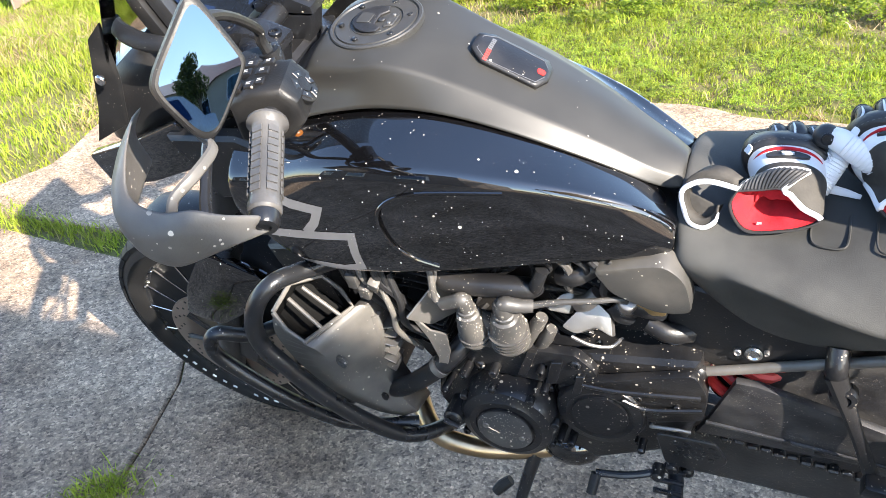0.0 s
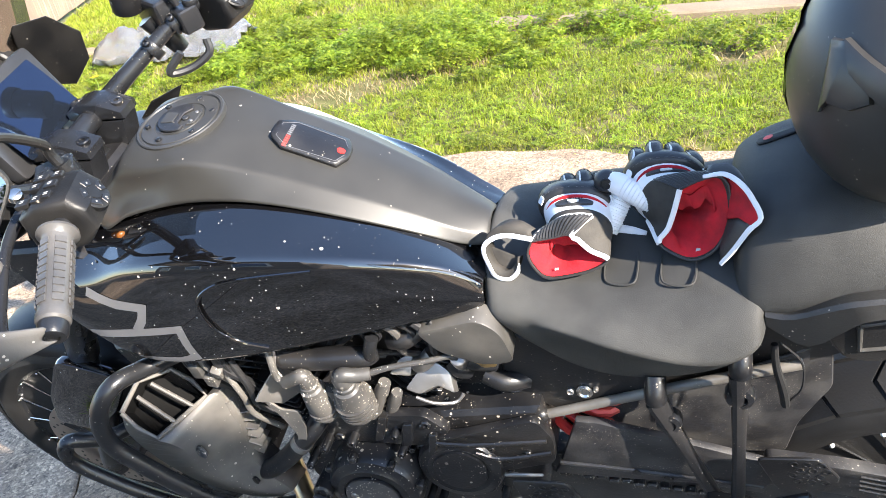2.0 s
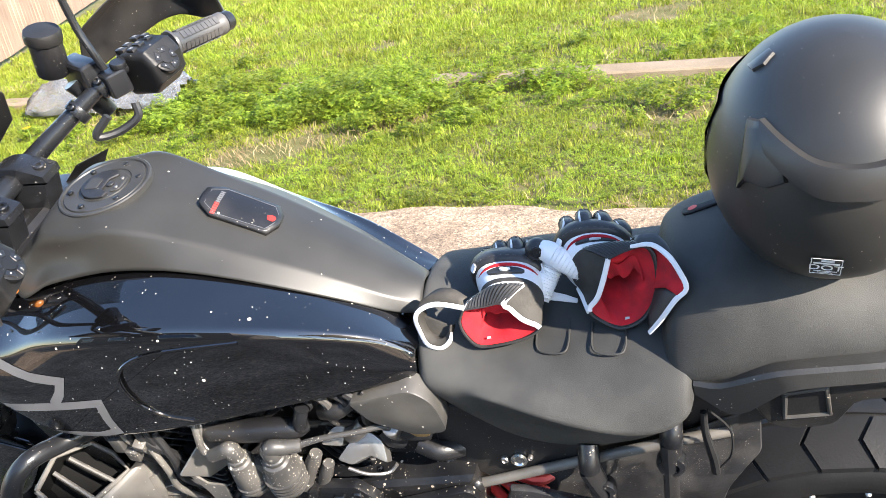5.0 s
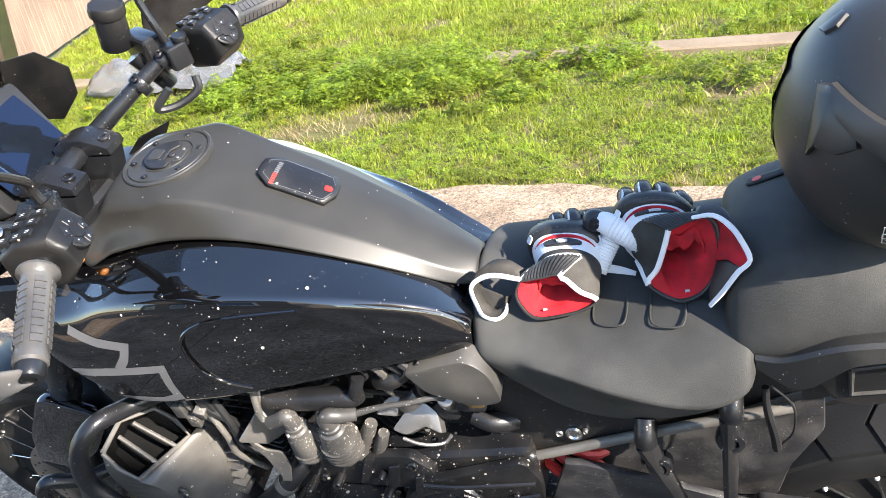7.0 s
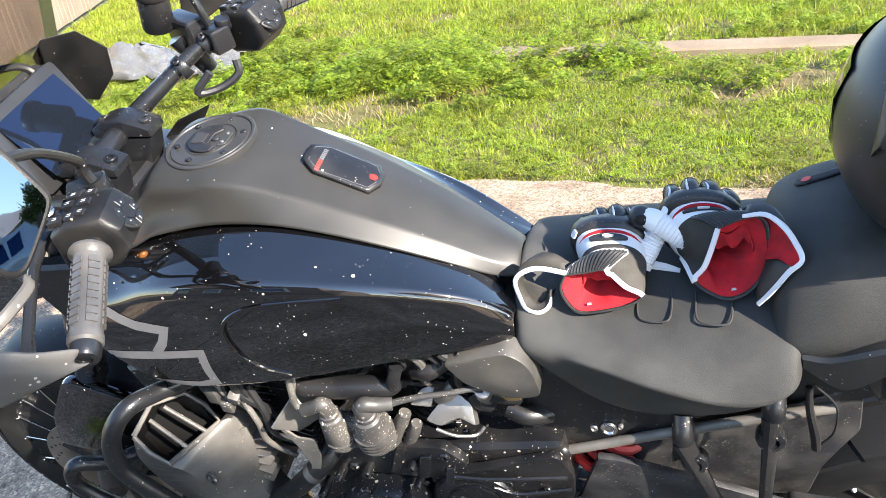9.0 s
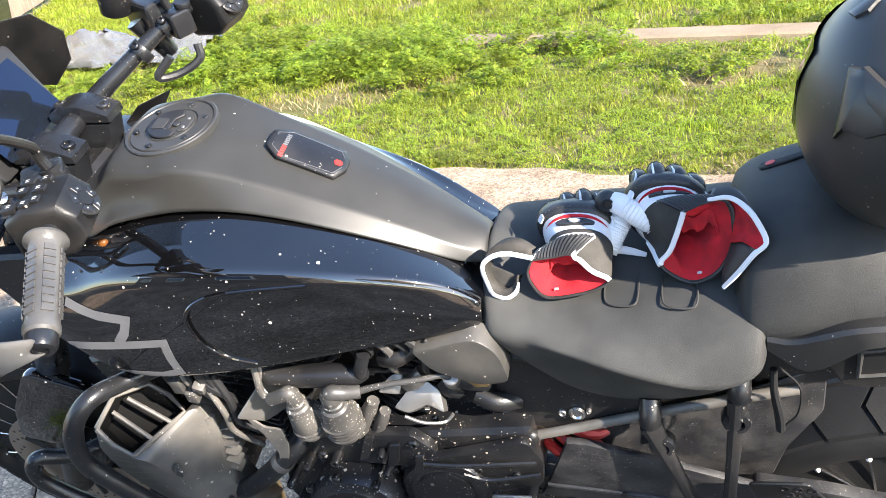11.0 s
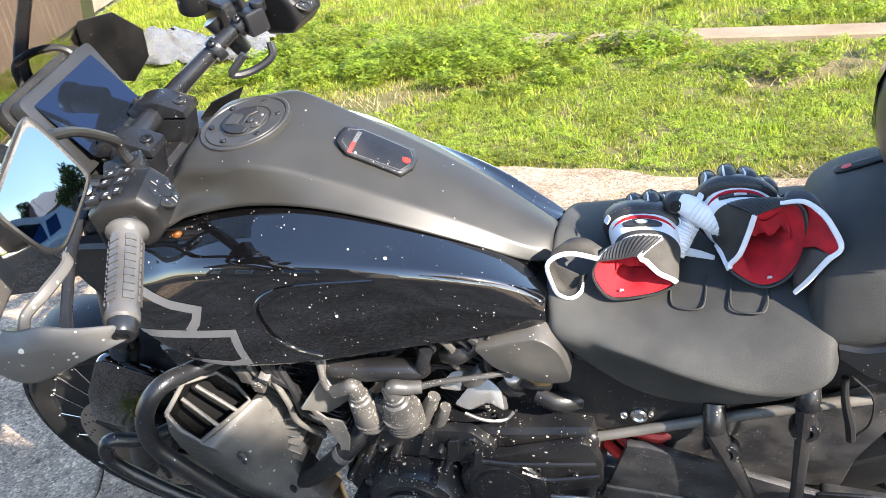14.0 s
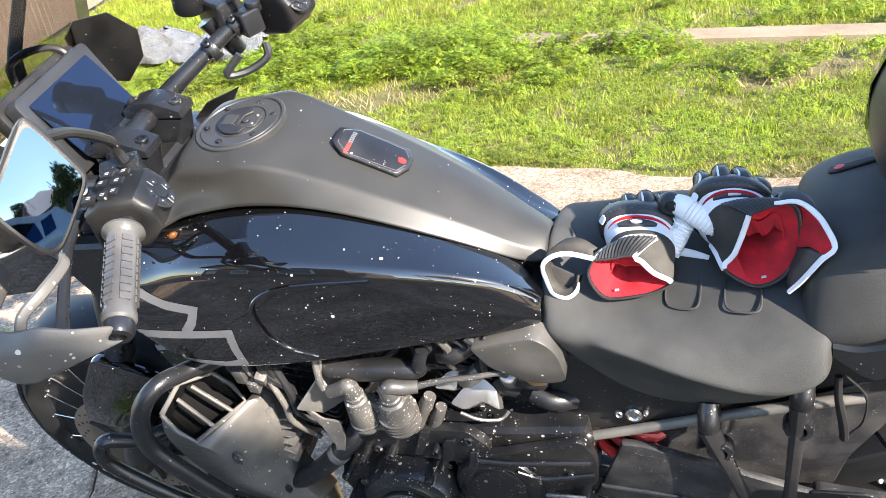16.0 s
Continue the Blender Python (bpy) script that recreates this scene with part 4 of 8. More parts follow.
# ---- bars and controls ----
bm = B()
tube(bm, [(0.068, -0.400, 1.137), (0.018, -0.272, 1.170), (-0.030, -0.195, 1.178), (-0.120, -0.105, 1.136), (-0.160, -0.060, 1.122), (-0.162, 0.0, 1.121), (-0.160, 0.060, 1.123), (-0.120, 0.105, 1.150), (-0.030, 0.200, 1.200), (0.020, 0.272, 1.196), (0.070, 0.385, 1.178)],
     [0.011, 0.011, 0.011, 0.0135, 0.016, 0.016, 0.016, 0.0135, 0.011, 0.011, 0.011], n=16)
bars = part("handlebar", bm, "bar", bike, "matte black handlebar")
for s in (-1, 1):
    y = s * 0.049
    bm = B()
    prof = [(-0.205, 1.118), (-0.205, 1.132), (-0.188, 1.141), (-0.170, 1.146), (-0.148, 1.145), (-0.120, 1.135), (-0.105, 1.128), (-0.105, 1.116)]
    slab(bm, [(x, y - 0.021, z) for x, z in prof], (0, 0.042, 0), 0.004, 2)
    clamp = part("bar_clamp", bm, "bar", bars, "black bar clamp with two bolts")
    bm = B()
    slab(bm, [(x, y - 0.02, z) for x, z in ((-0.2, 1.115), (-0.11, 1.113), (-0.125, 1.07), (-0.19, 1.06))], (0, 0.04, 0), 0.004, 2)
    part("riser", bm, "bar", bars)
    for x, z in ((-0.193, 1.135), (-0.119, 1.132)):
        for yy in ((y - 0.001,)):
            bm = B()
            lathe(bm, [(0.0095, 0), (0.0095, 0.005), (0.008, 0.0065), (0.0045, 0.0065), (0.004, 0.003), (0.0003, 0.003)], (x, yy, z), (0.1 if x > -0.15 else -0.15, 0, 1), 16)
            part("bolt", bm, "engine", clamp)
bm = B()
slab(bm, rounded([(x, y, 1.045) for x, y in ((-0.245, -0.09), (-0.15, -0.135), (-0.115, -0.10), (-0.10, 0), (-0.115, 0.10), (-0.15, 0.135), (-0.245, 0.09))], 0.03), (0, 0, 0.022), 0.004, 2)
part("top_yoke", bm, "bar", bike)
bm = B()
cyl(bm, (-0.17, 0, 1.06), (-0.165, 0, 1.078), 0.022, n=24, bevel=0.003)
part("steering_nut", bm, "steel", bike)


def grip(a, b, name):
    a, b = Vector(a), Vector(b)
    d = (b - a).normalized()
    L = (b - a).length
    bm = B()
    lathe(bm, [(0.012, 0), (0.023, 0.0), (0.024, 0.004), (0.0185, 0.009), (0.0172, 0.012), (0.0172, L - 0.014), (0.0185, L - 0.011), (0.0185, L - 0.003), (0.016, L), (0.012, L)], a, d, 28)
    g = part(name, bm, "gripr", bars, "ribbed rubber grip")
    u = d.orthogonal().normalized()
    v = d.cross(u)
    for k in range(6):
        an = 2 * math.pi * k / 6
        side = math.cos(an) * u + math.sin(an) * v
        tan = d.cross(side)
        bm = B()
        for q in range(9):
            p = a + d * (0.018 + q * (L - 0.036) / 9) + side * 0.0168
            slab(bm, [p - tan * 0.006, p + tan * 0.006, p + tan * 0.006 + d * 0.0075, p - tan * 0.006 + d * 0.0075], side * 0.0018, 0)
        tagged(part("grip_ribs", bm, "gripr", g), kind="stuff")
    return g


grip((0.016, -0.279, 1.170), (0.064, -0.390, 1.140), "grip")
grip((0.022, 0.272, 1.196), (0.066, 0.375, 1.180), "grip")
for p, d in (((0.064, -0.390, 1.140), (0.37, -0.86, -0.24)), ((0.066, 0.375, 1.180), (0.38, 0.9, -0.12))):
    bm = B()
    lathe(bm, [(0.010, 0.0), (0.0165, 0.001), (0.0165, 0.012), (0.014, 0.017), (0.008, 0.0175), (0.0075, 0.014), (0.0003, 0.014)], p, d, 24)
    part("bar_end", bm, "bar", bars, "black bar end weight with a socket bolt")


def switch_cube(c, s, turn):
    """The switch housing with its buttons and round pad."""
    c = Vector(c)
    m = turn

    def at(x, y, z):
        return c + m @ Vector((x, y, z))
    bm = B()
    outline = [(-0.046, -0.030), (-0.030, -0.042), (0.018, -0.040), (0.040, -0.022), (0.044, 0.008), (0.030, 0.030), (-0.012, 0.034), (-0.040, 0.020)]
    slab(bm, [at(x, -0.034 * s, z) for x, z in outline], m @ Vector((0, 0.068 * s, 0)), 0.013, 4)
    house = part("switch_housing", bm, "dull", bars, "black switch housing with buttons")
    rows = [((-0.028, -0.018), (0.017, 0.013)), ((-0.008, -0.020), (0.012, 0.012)), ((-0.020, 0.008), (0.014, 0.012)), ((0.001, 0.006), (0.016, 0.012)), ((0.003, -0.014), (0.010, 0.012)), ((-0.018, 0.024), (0.018, 0.011)), ((0.004, 0.024), (0.014, 0.010))]
    for (x, y), (w, l) in rows:
        bm = B()
        box(bm, at(x, y * s, 0.0335 - 0.12 * abs(x + 0.01)), (w, l, 0.007), m.to_3x3(), 0.0015)
        b = part("button", bm, "black", house)
        bm = B()
        top = at(x, y * s, 0.0375 - 0.12 * abs(x + 0.01))
        for off in (-0.0016, 0.0016):
            slab(bm, [top + m @ Vector((dx, dy + off, 0)) for dx, dy in ((-0.0026, -0.0006), (0.0026, -0.0006), (0.0026, 0.0006), (-0.0026, 0.0006))], m @ Vector((0, 0, 0.0003)), 0)
        part("print_bar", bm, "icon", b)
    pc, pn = at(0.040, 0.004 * s, 0.006), m @ Vector((0.86, 0, 0.5))
    bm = B()
    lathe(bm, [(0.0215, -0.004), (0.0215, 0.002), (0.019, 0.0035), (0.009, 0.003), (0.0085, 0.0045), (0.0003, 0.005)], pc, pn, 28)
    dial = part("thumb_pad", bm, "dull", house)
    u = pn.orthogonal().normalized()
    v = pn.cross(u)
    for k in range(5):
        a = k * 2 * math.pi / 5 + 0.3
        d = math.cos(a) * u + math.sin(a) * v
        t = pn.cross(d)
        bm = B()
        slab(bm, [pc + pn * 0.003 + d * r + t * w for r, w in ((0.0095, -0.0045), (0.0095, 0.0045), (0.018, 0.008), (0.018, -0.008))], pn * 0.0018, 0.0008)
        b = part("button", bm, "black", dial)
        bm = B()
        slab(bm, [pc + pn * 0.0049 + d * r + t * w for r, w in ((0.013, -0.0008), (0.013, 0.0008), (0.0148, 0.0008), (0.0148, -0.0008))], pn * 0.0003, 0)
        part("print_bar", bm, "icon", b)
    return house


left_turn = pose(0, 0, 0, 0, -4, 15).to_3x3()
switch_cube((-0.002, -0.236, 1.170), 1, left_turn)
switch_cube((0.004, 0.232, 1.192), -1, pose(0, 0, 0, 0, -4, -15).to_3x3())
bm = B()
cyl(bm, (-0.052, -0.245, 1.196), (-0.046, -0.247, 1.205), 0.009, n=16, bevel=0.002)
part("bolt", bm, "steel", bars)

# clutch and brake levers
for s in (-1, 1):
    z = 0.012 if s > 0 else 0.0
    bm = B()
    tube(bm, [(-0.045, s * 0.19, 1.165 + z), (-0.075, s * 0.215, 1.165 + z), (-0.070, s * 0.28, 1.155 + z), (-0.035, s * 0.36, 1.135 + z), (-0.012, s * 0.40, 1.125 + z)], [0.009, 0.008, 0.007, 0.0065, 0.008], n=10, flat=0.8)
    part("lever", bm, "bar", bars, "black hand lever")
    bm = B()
    box(bm, (-0.038, s * 0.185, 1.178 + z), (0.05, 0.035, 0.038), pose(0, 0, 0, 0, 0, -s * 35).to_3x3(), 0.006, 3)
    part("lever_perch", bm, "bar", bars)

for k, (p, r, w) in enumerate((((-0.086, 0.139, 1.168), 0.0185, 0.016), ((-0.052, 0.176, 1.188), 0.0165, 0.022))):
    bm = B()
    lathe(bm, [(0.012, -w / 2), (r, -w / 2), (r + 0.001, -w / 2 + 0.002), (r + 0.001, w / 2 - 0.002), (r, w / 2), (0.012, w / 2)], p, (0.6, 0.65, 0.36), 24)
    collar = part("bar_collar", bm, "bar", bars)
    bm = B()
    lathe(bm, [(0.0055, 0), (0.0055, 0.006), (0.0035, 0.007), (0.003, 0.004), (0.0003, 0.004)], Vector(p) + Vector((0.004, -0.012, r * 0.75)), (0.2, -0.6, 0.8), 12)
    part("bolt", bm, "engine", collar)
# brake fluid reservoir on the far side
bm = B()
lathe(bm, [(0.0225, 0), (0.024, 0.003), (0.024, 0.052), (0.022, 0.054)], (-0.125, 0.178, 1.216), (0.25, 0, 0.97), 28)
tank = part("brake_reservoir", bm, "black", bars, "smoked black brake fluid reservoir")
bm = B()
lathe(bm, [(0.0265, 0.0), (0.0275, 0.002), (0.0275, 0.014), (0.0255, 0.018), (0.0003, 0.019)], (-0.112, 0.178, 1.268), (0.25, 0, 0.97), 12)
part("lid", bm, "dull", tank, "fluted black cap")
bm = B()
box(bm, (-0.085, 0.19, 1.205), (0.075, 0.035, 0.045), pose(0, 0, 0, 0, 0, -30).to_3x3(), 0.008, 3)
tube(bm, [(-0.10, 0.18, 1.20), (-0.085, 0.185, 1.165), (-0.075, 0.19, 1.135)], [0.02, 0.017, 0.014], n=12)
part("master_cylinder", bm, "bar", bars, "black brake master cylinder")
bm = B()
for dx, dy in ((-0.052, 0.155), (-0.052, 0.178)):
    lathe(bm, [(0.0115, 0), (0.0125, 0.002), (0.0125, 0.008), (0.0115, 0.01)], (dx + 0.03, dy + 0.035, 1.208), (0.2, 0, 1), 14)
part("clamp_bolt", bm, "bar", bars)
bm = B()
tube(bm, [(-0.05, 0.15, 1.15), (-0.075, 0.135, 1.125), (-0.05, 0.155, 1.118), (-0.02, 0.175, 1.13), (-0.02, 0.185, 1.15)], 0.0065, n=8)
part("switch_cable", bm, "cable", bars, "black wrapped switch cable")
# far mirror stem
bm = B()
tube(bm, [(-0.035, 0.175, 1.215), (-0.04, 0.175, 1.245), (-0.052, 0.182, 1.29), (-0.055, 0.19, 1.40), (-0.055, 0.2, 1.50)], 0.0058, n=10)
part("mirror_stem", bm, "bar", bars)

# cables round the steering head
for k, pts in enumerate((
        [(-0.14, -0.11, 1.00), (-0.17, -0.14, 1.09), (-0.10, -0.12, 1.13), (-0.055, -0.165, 1.16)],
        [(-0.12, -0.06, 0.99), (-0.215, -0.12, 1.08), (-0.19, -0.18, 1.15), (-0.07, -0.2, 1.175)],
        [(-0.10, 0.02, 1.02), (-0.105, 0.02, 1.06), (-0.11, 0.05, 1.075), (-0.14, 0.08, 1.06)])):
    bm = B()
    tube(bm, pts, 0.0055 + 0.001 * (k % 2), n=8)
    part("cable", bm, "cable", bike)
bm = B()
slab(bm, [(-0.140, 0.13, 1.020), (-0.155, 0.10, 1.060), (-0.110, 0.10, 1.098), (-0.062, 0.11, 1.112), (-0.085, 0.115, 1.085), (-0.085, 0.13, 1.03)], (0.012, 0.012, 0), 0.003)
part("inner_fairing", bm, "dull", bike)
bm = B()
slab(bm, [(-0.125, -0.10, 0.98), (-0.125, -0.06, 1.075), (-0.125, 0.06, 1.075), (-0.125, 0.10, 0.98)], (-0.14, 0, -0.01), 0.01)
part("headstock_cover", bm, "black", bike)
bm = B()
cyl(bm, (-0.118, -0.118, 1.045), (-0.105, -0.124, 1.048), 0.008, n=14, bevel=0.002)
part("amber_plug", bm, "amber", bike)

# ---- near mirror ----
MC, MN = Vector((0.035, -0.352, 1.288)), Vector((0.850, -0.445, 0.320)).normalized()
MU = MN.cross(Vector((0, 0, 1))).normalized()
MV = MU.cross(MN)
MIRROR = [(-0.019, 0.066), (-0.028, 0.062), (-0.040, -0.003), (-0.037, -0.013), (0.017, -0.053), (0.030, -0.053), (0.039, -0.043), (0.051, 0.004), (0.047, 0.018)]
shape = rounded([MC + MU * u + MV * v for u, v in MIRROR], 0.018, 4)
mid = sum(shape, Vector()) / len(shape)
bm = B()
loft(bm, [[p + MN * 0.0035 for p in shape], [mid + (p - mid) * 1.06 + MN * 0.0015 for p in shape], [mid + (p - mid) * 1.07 - MN * 0.006 for p in shape], [mid + (p - mid) * 0.9 - MN * 0.02 for p in shape], [mid + (p - mid) * 0.5 - MN * 0.028 for p in shape]])
mirror = part("rear_view_mirror", bm, "dull", bars, "rear-view mirror in a black shell")
bm = B()
# slightly domed glass
steps = (0.93, 0.78, 0.62, 0.46, 0.3, 0.15)
loft(bm, [[mid + (p - mid) * f + MN * (0.0040 + 0.0007 * (1 - f * f)) for p in shape] for f in steps], caps=False)
bm.verts.ensure_lookup_table()
bm.faces.new(bm.verts[-len(shape):])
part("mirror_glass", bm, "mirror", mirror, "clean mirror glass", smooth=180)
bm = B()
tube(bm, [(-0.018, -0.187, 1.165), (-0.024, -0.186, 1.20)], 0.0125, n=12, smooth=False)
tube(bm, [(-0.024, -0.186, 1.196), (-0.028, -0.187, 1.215), (-0.022, -0.194, 1.236), (-0.008, -0.25, 1.287), (0.004, -0.31, 1.318)], [0.0075, 0.0065, 0.006, 0.006, 0.007], n=10)
part("mirror_stem", bm, "dull", bars, "bent black mirror stem")
bm = B()
lathe(bm, [(0.011, 0), (0.0135, 0.003), (0.0135, 0.016), (0.010, 0.02)], (-0.021, -0.187, 1.172), (0, 0, 1), 6)
part("stem_nut", bm, "bar", bars)

# ---- hand guards ----
for s in (-1, 1):
    up = 0.03 if s > 0 else 0.0
    top = [(0.078, -0.400, 1.150), (0.055, -0.432, 1.178), (0.035, -0.446, 1.196), (-0.005, -0.452, 1.192), (-0.038, -0.448, 1.205), (-0.052, -0.420, 1.226), (-0.066, -0.390, 1.234), (-0.092, -0.352, 1.228), (-0.135, -0.300, 1.200)]
    low = [(0.078, -0.402, 1.130), (0.058, -0.436, 1.138), (0.030, -0.456, 1.134), (-0.006, -0.470, 1.126), (-0.045, -0.468, 1.138), (-0.075, -0.445, 1.140), (-0.105, -0.405, 1.132), (-0.135, -0.360, 1.122), (-0.170, -0.300, 1.110)]
    bm = B()
    rings = []
    for p, q in zip(spline(top, 3), spline(low, 3)):
        b = Vector((-0.006, -0.010, 0))
        rings.append([p, p * 0.74 + q * 0.26 + b * 1.5, p * 0.5 + q * 0.5 + b * 1.3, p * 0.25 + q * 0.75 + b * 0.7, q])
    rings = [[Vector((p.x, p.y, p.z)) if s < 0 else Vector((p.x - 0.01, -p.y - 0.008, p.z + up)) for p in r] for r in rings]
    loft(bm, rings, closed=False)
    fold = bm.edges.layers.float.new("crease_edge")
    bm.verts.index_update()
    for e in bm.edges:
        if all(v.index % 5 == 1 for v in e.verts):
            e[fold] = 0.9
    guard = part("hand_guard", bm, "guard" if s < 0 else "dull", bars, "grey plastic hand guard with dried splashes", sub=1, thick=0.004)
    bm = B()
    pts = [(-0.004, -0.44, 1.178), (-0.001, -0.428, 1.190), (0.008, -0.40, 1.196), (0.000, -0.355, 1.193), (-0.020, -0.345, 1.200), (-0.036, -0.335, 1.211)]
    if s < 0:
        tube(bm, pts, [0.006, 0.006, 0.0068, 0.0068, 0.006, 0.005], n=8, flat=0.7)
        part("guard_brace", bm, "guard", guard)

# ---- screen, windscreen, fairing ----
SC = [(-0.253, -0.075, 1.206), (-0.268, 0.075, 1.200), (-0.236, 0.075, 1.113), (-0.222, -0.075, 1.123)]
c = sum((Vector(p) for p in SC), Vector()) / 4
ex = ((Vector(SC[1]) - Vector(SC[0])) + (Vector(SC[2]) - Vector(SC[3]))).normalized()
ey = ((Vector(SC[0]) - Vector(SC[3])) + (Vector(SC[1]) - Vector(SC[2])))
ey = (ey - ex * ey.dot(ex)).normalized()
en = ex.cross(ey)
W2, H2 = 0.078, 0.050
bm = B()
slab(bm, rounded([c + ex * u * (W2 + 0.018) + ey * v * (H2 + 0.017) - en * 0.020 for u, v in ((-1, -1), (1, -1), (1, 1), (-1, 1))], 0.012), en * 0.024, 0.004, 2)
dash = part("display", bm, "bezel", bars, "tilted dark display screen in a black frame")
bm = B()
slab(bm, rounded([c + ex * u * W2 + ey * v * H2 + en * (0.0125 - 0.0090 * v) for u, v in ((-1, -1), (1, -1), (1, 1), (-1, 1))], 0.004), en * 0.0015, 0)
# the blue of the reflected sky is put into the glass's specular tint
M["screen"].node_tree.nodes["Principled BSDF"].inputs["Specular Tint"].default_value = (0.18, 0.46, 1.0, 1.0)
part("screen_glass", bm, "screen", dash, "switched-off glossy screen with its reflection tinted sky blue")
bm = B()
slab(bm, rounded([c + ex * u * (W2 + 0.026) + ey * (v * (H2 + 0.03) - 0.004) - en * 0.045 for u, v in ((-1, -1), (1, -1), (1, 1), (-1, 1))], 0.02), en * 0.022, 0.006, 2)
part("display_backing", bm, "dull", dash)
bm = B()
hoop = [c + ex * 0.072 + ey * (H2 + 0.010) - en * 0.015, c + ex * 0.070 + ey * (H2 + 0.026) - en * 0.02, c + ex * 0.055 + ey * (H2 + 0.040) - en * 0.025, c + ex * 0.020 + ey * (H2 + 0.052) - en * 0.03, c + ex * -0.01 + ey * (H2 + 0.05) - en * 0.04, c + ex * -0.02 + ey * (H2 + 0.02) - en * 0.05]
tube(bm, hoop, 0.006, n=8)
part("accessory_bar", bm, "dull", dash)

M["tint"] = bpy.data.materials.new("smoked_acrylic")
M["tint"].use_nodes = True
b = M["tint"].node_tree.nodes["Principled BSDF"]
b.inputs["Base Color"].default_value, b.inputs["Roughness"].default_value, b.inputs["Transmission Weight"].default_value, b.inputs["IOR"].default_value = (0.30, 0.31, 0.30, 1), 0.03, 1.0, 1.2
bm = B()
rings = []
for k in range(9):
    v = k / 8
    rings.append([(-0.355 + 0.15 * v + 0.55 * y * y, y * (1 - 0.12 * v), 1.13 + 0.33 * v) for y in (-0.16, -0.12, -0.08, -0.04, 0, 0.04, 0.08, 0.12, 0.16)])
loft(bm, rings, closed=False)
ws = part("windscreen", bm, "tint", bike, "smoked clear windscreen", thick=0.003)
for s in (-1, 1):
    bm = B()
    if s < 0:
        pts = [(-0.322, -0.150, 1.205), (-0.337, -0.165, 1.190), (-0.380, -0.175, 1.08), (-0.424, -0.175, 1.012), (-0.352, -0.170, 1.046), (-0.330, -0.160, 1.12)]
        slab(bm, pts, (0.004, 0.006, 0), 0.0015)
    else:
        pts = [(-0.325, 0.115, 1.215), (-0.285, 0.11, 1.245), (-0.238, 0.135, 1.243), (-0.252, 0.196, 1.182), (-0.274, 0.205, 1.128), (-0.298, 0.172, 1.100), (-0.335, 0.13, 1.13)]
        slab(bm, pts, (-0.004, 0.003, 0), 0.0015)
    part("wind_deflector", bm, "dull", bike, "flat dark wind deflector")
    # headlamp housing and beak
    bm = B()
    rows = [(-0.27, 0.09, 1.00, 1.14), (-0.33, 0.12, 0.97, 1.15), (-0.40, 0.125, 0.94, 1.12), (-0.47, 0.11, 0.92, 1.05), (-0.52, 0.08, 0.92, 0.99)]
    if s < 0:
        loft(bm, [[(x, -w, z0 + 0.02), (x, -w * 0.8, z0), (x, w * 0.8, z0), (x, w, z0 + 0.02), (x, w, z1 - 0.03), (x, w * 0.7, z1), (x, -w * 0.7, z1), (x, -w, z1 - 0.03)] for x, w, z0, z1 in rows])
        part("headlamp_housing", bm, "dull", bike, "black headlamp housing", sub=1)
    bm = B()
    tube(bm, [(-0.19, s * 0.135, 1.168), (-0.25, s * 0.145, 1.175), (-0.30, s * 0.135, 1.185), (-0.335, s * 0.11, 1.19)], [0.010, 0.013, 0.013, 0.010], n=10, flat=0.75)
    if s < 0:
        part("fairing_arm", bm, "dull", bike)
    bm = B()
    cyl(bm, (-0.335, s * 0.176, 1.135), (-0.335, s * 0.184, 1.135), 0.008, n=14, bevel=0.002)
    part("bolt", bm, "steel", bike)
    # lower gloss cowl beside the headlamp
    bm = B()
    pts = [(-0.28, 1.040), (-0.40, 0.985), (-0.525, 0.940), (-0.505, 0.875), (-0.40, 0.900), (-0.27, 0.955)]
    slab(bm, rounded([(x, s * (0.115 + 0.05 * (0.53 + x)), z) for x, z in pts], 0.01), (0, s * 0.02, 0), 0.006, 2)
    part("front_cowl", bm, "gloss", bike, "gloss black front cowl")
    # inner side panel that joins the cowl and the tank
    bm = B()
    pts = [(-0.30, 1.02), (-0.17, 1.03), (-0.12, 1.01), (-0.14, 0.92), (-0.25, 0.90)]
    slab(bm, [(x, s * 0.13, z) for x, z in pts], (0, s * 0.03, 0), 0.006)
    part("inner_panel", bm, "black", bike)

# dark bracket behind the display that carries the windscreen
bm = B()
tube(bm, [(-0.335, 0.0, 1.15), (-0.348, 0.024, 1.219), (-0.352, 0.06, 1.255), (-0.352, 0.10, 1.291), (-0.354, 0.14, 1.33)], [0.012, 0.011, 0.010, 0.010, 0.009], n=8, flat=0.6)
part("screen_bracket", bm, "dull", bike, "black windscreen bracket")


def SEAT_Z(x, y):
    """The height of the rider's seat's top at a place."""
    for (xa, a), (xb, b) in zip(SEAT, SEAT[1:]):
        if xa <= x <= xb:
            t = (x - xa) / (xb - xa)
            row = sorted(((1 - t) * p[0] + t * q[0], (1 - t) * p[1] + t * q[1]) for p, q in zip(a[3:], b[3:]))
            for (y0, z0), (y1, z1) in zip(row, row[1:]):
                if y0 <= y <= y1:
                    return z0 + (z1 - z0) * (y - y0) / (y1 - y0)
    return 0.9


M["pipe"] = material("tinted_steel", (0.45, 0.33, 0.2), 0.3, metal=1.0, noise_amount=0.3, dust=0.3)
M["gold"] = material("gold_foil", (0.42, 0.30, 0.14), 0.35, metal=0.9, grain=1.0, grain_scale=150, specks=0.3, speck_scale=160)

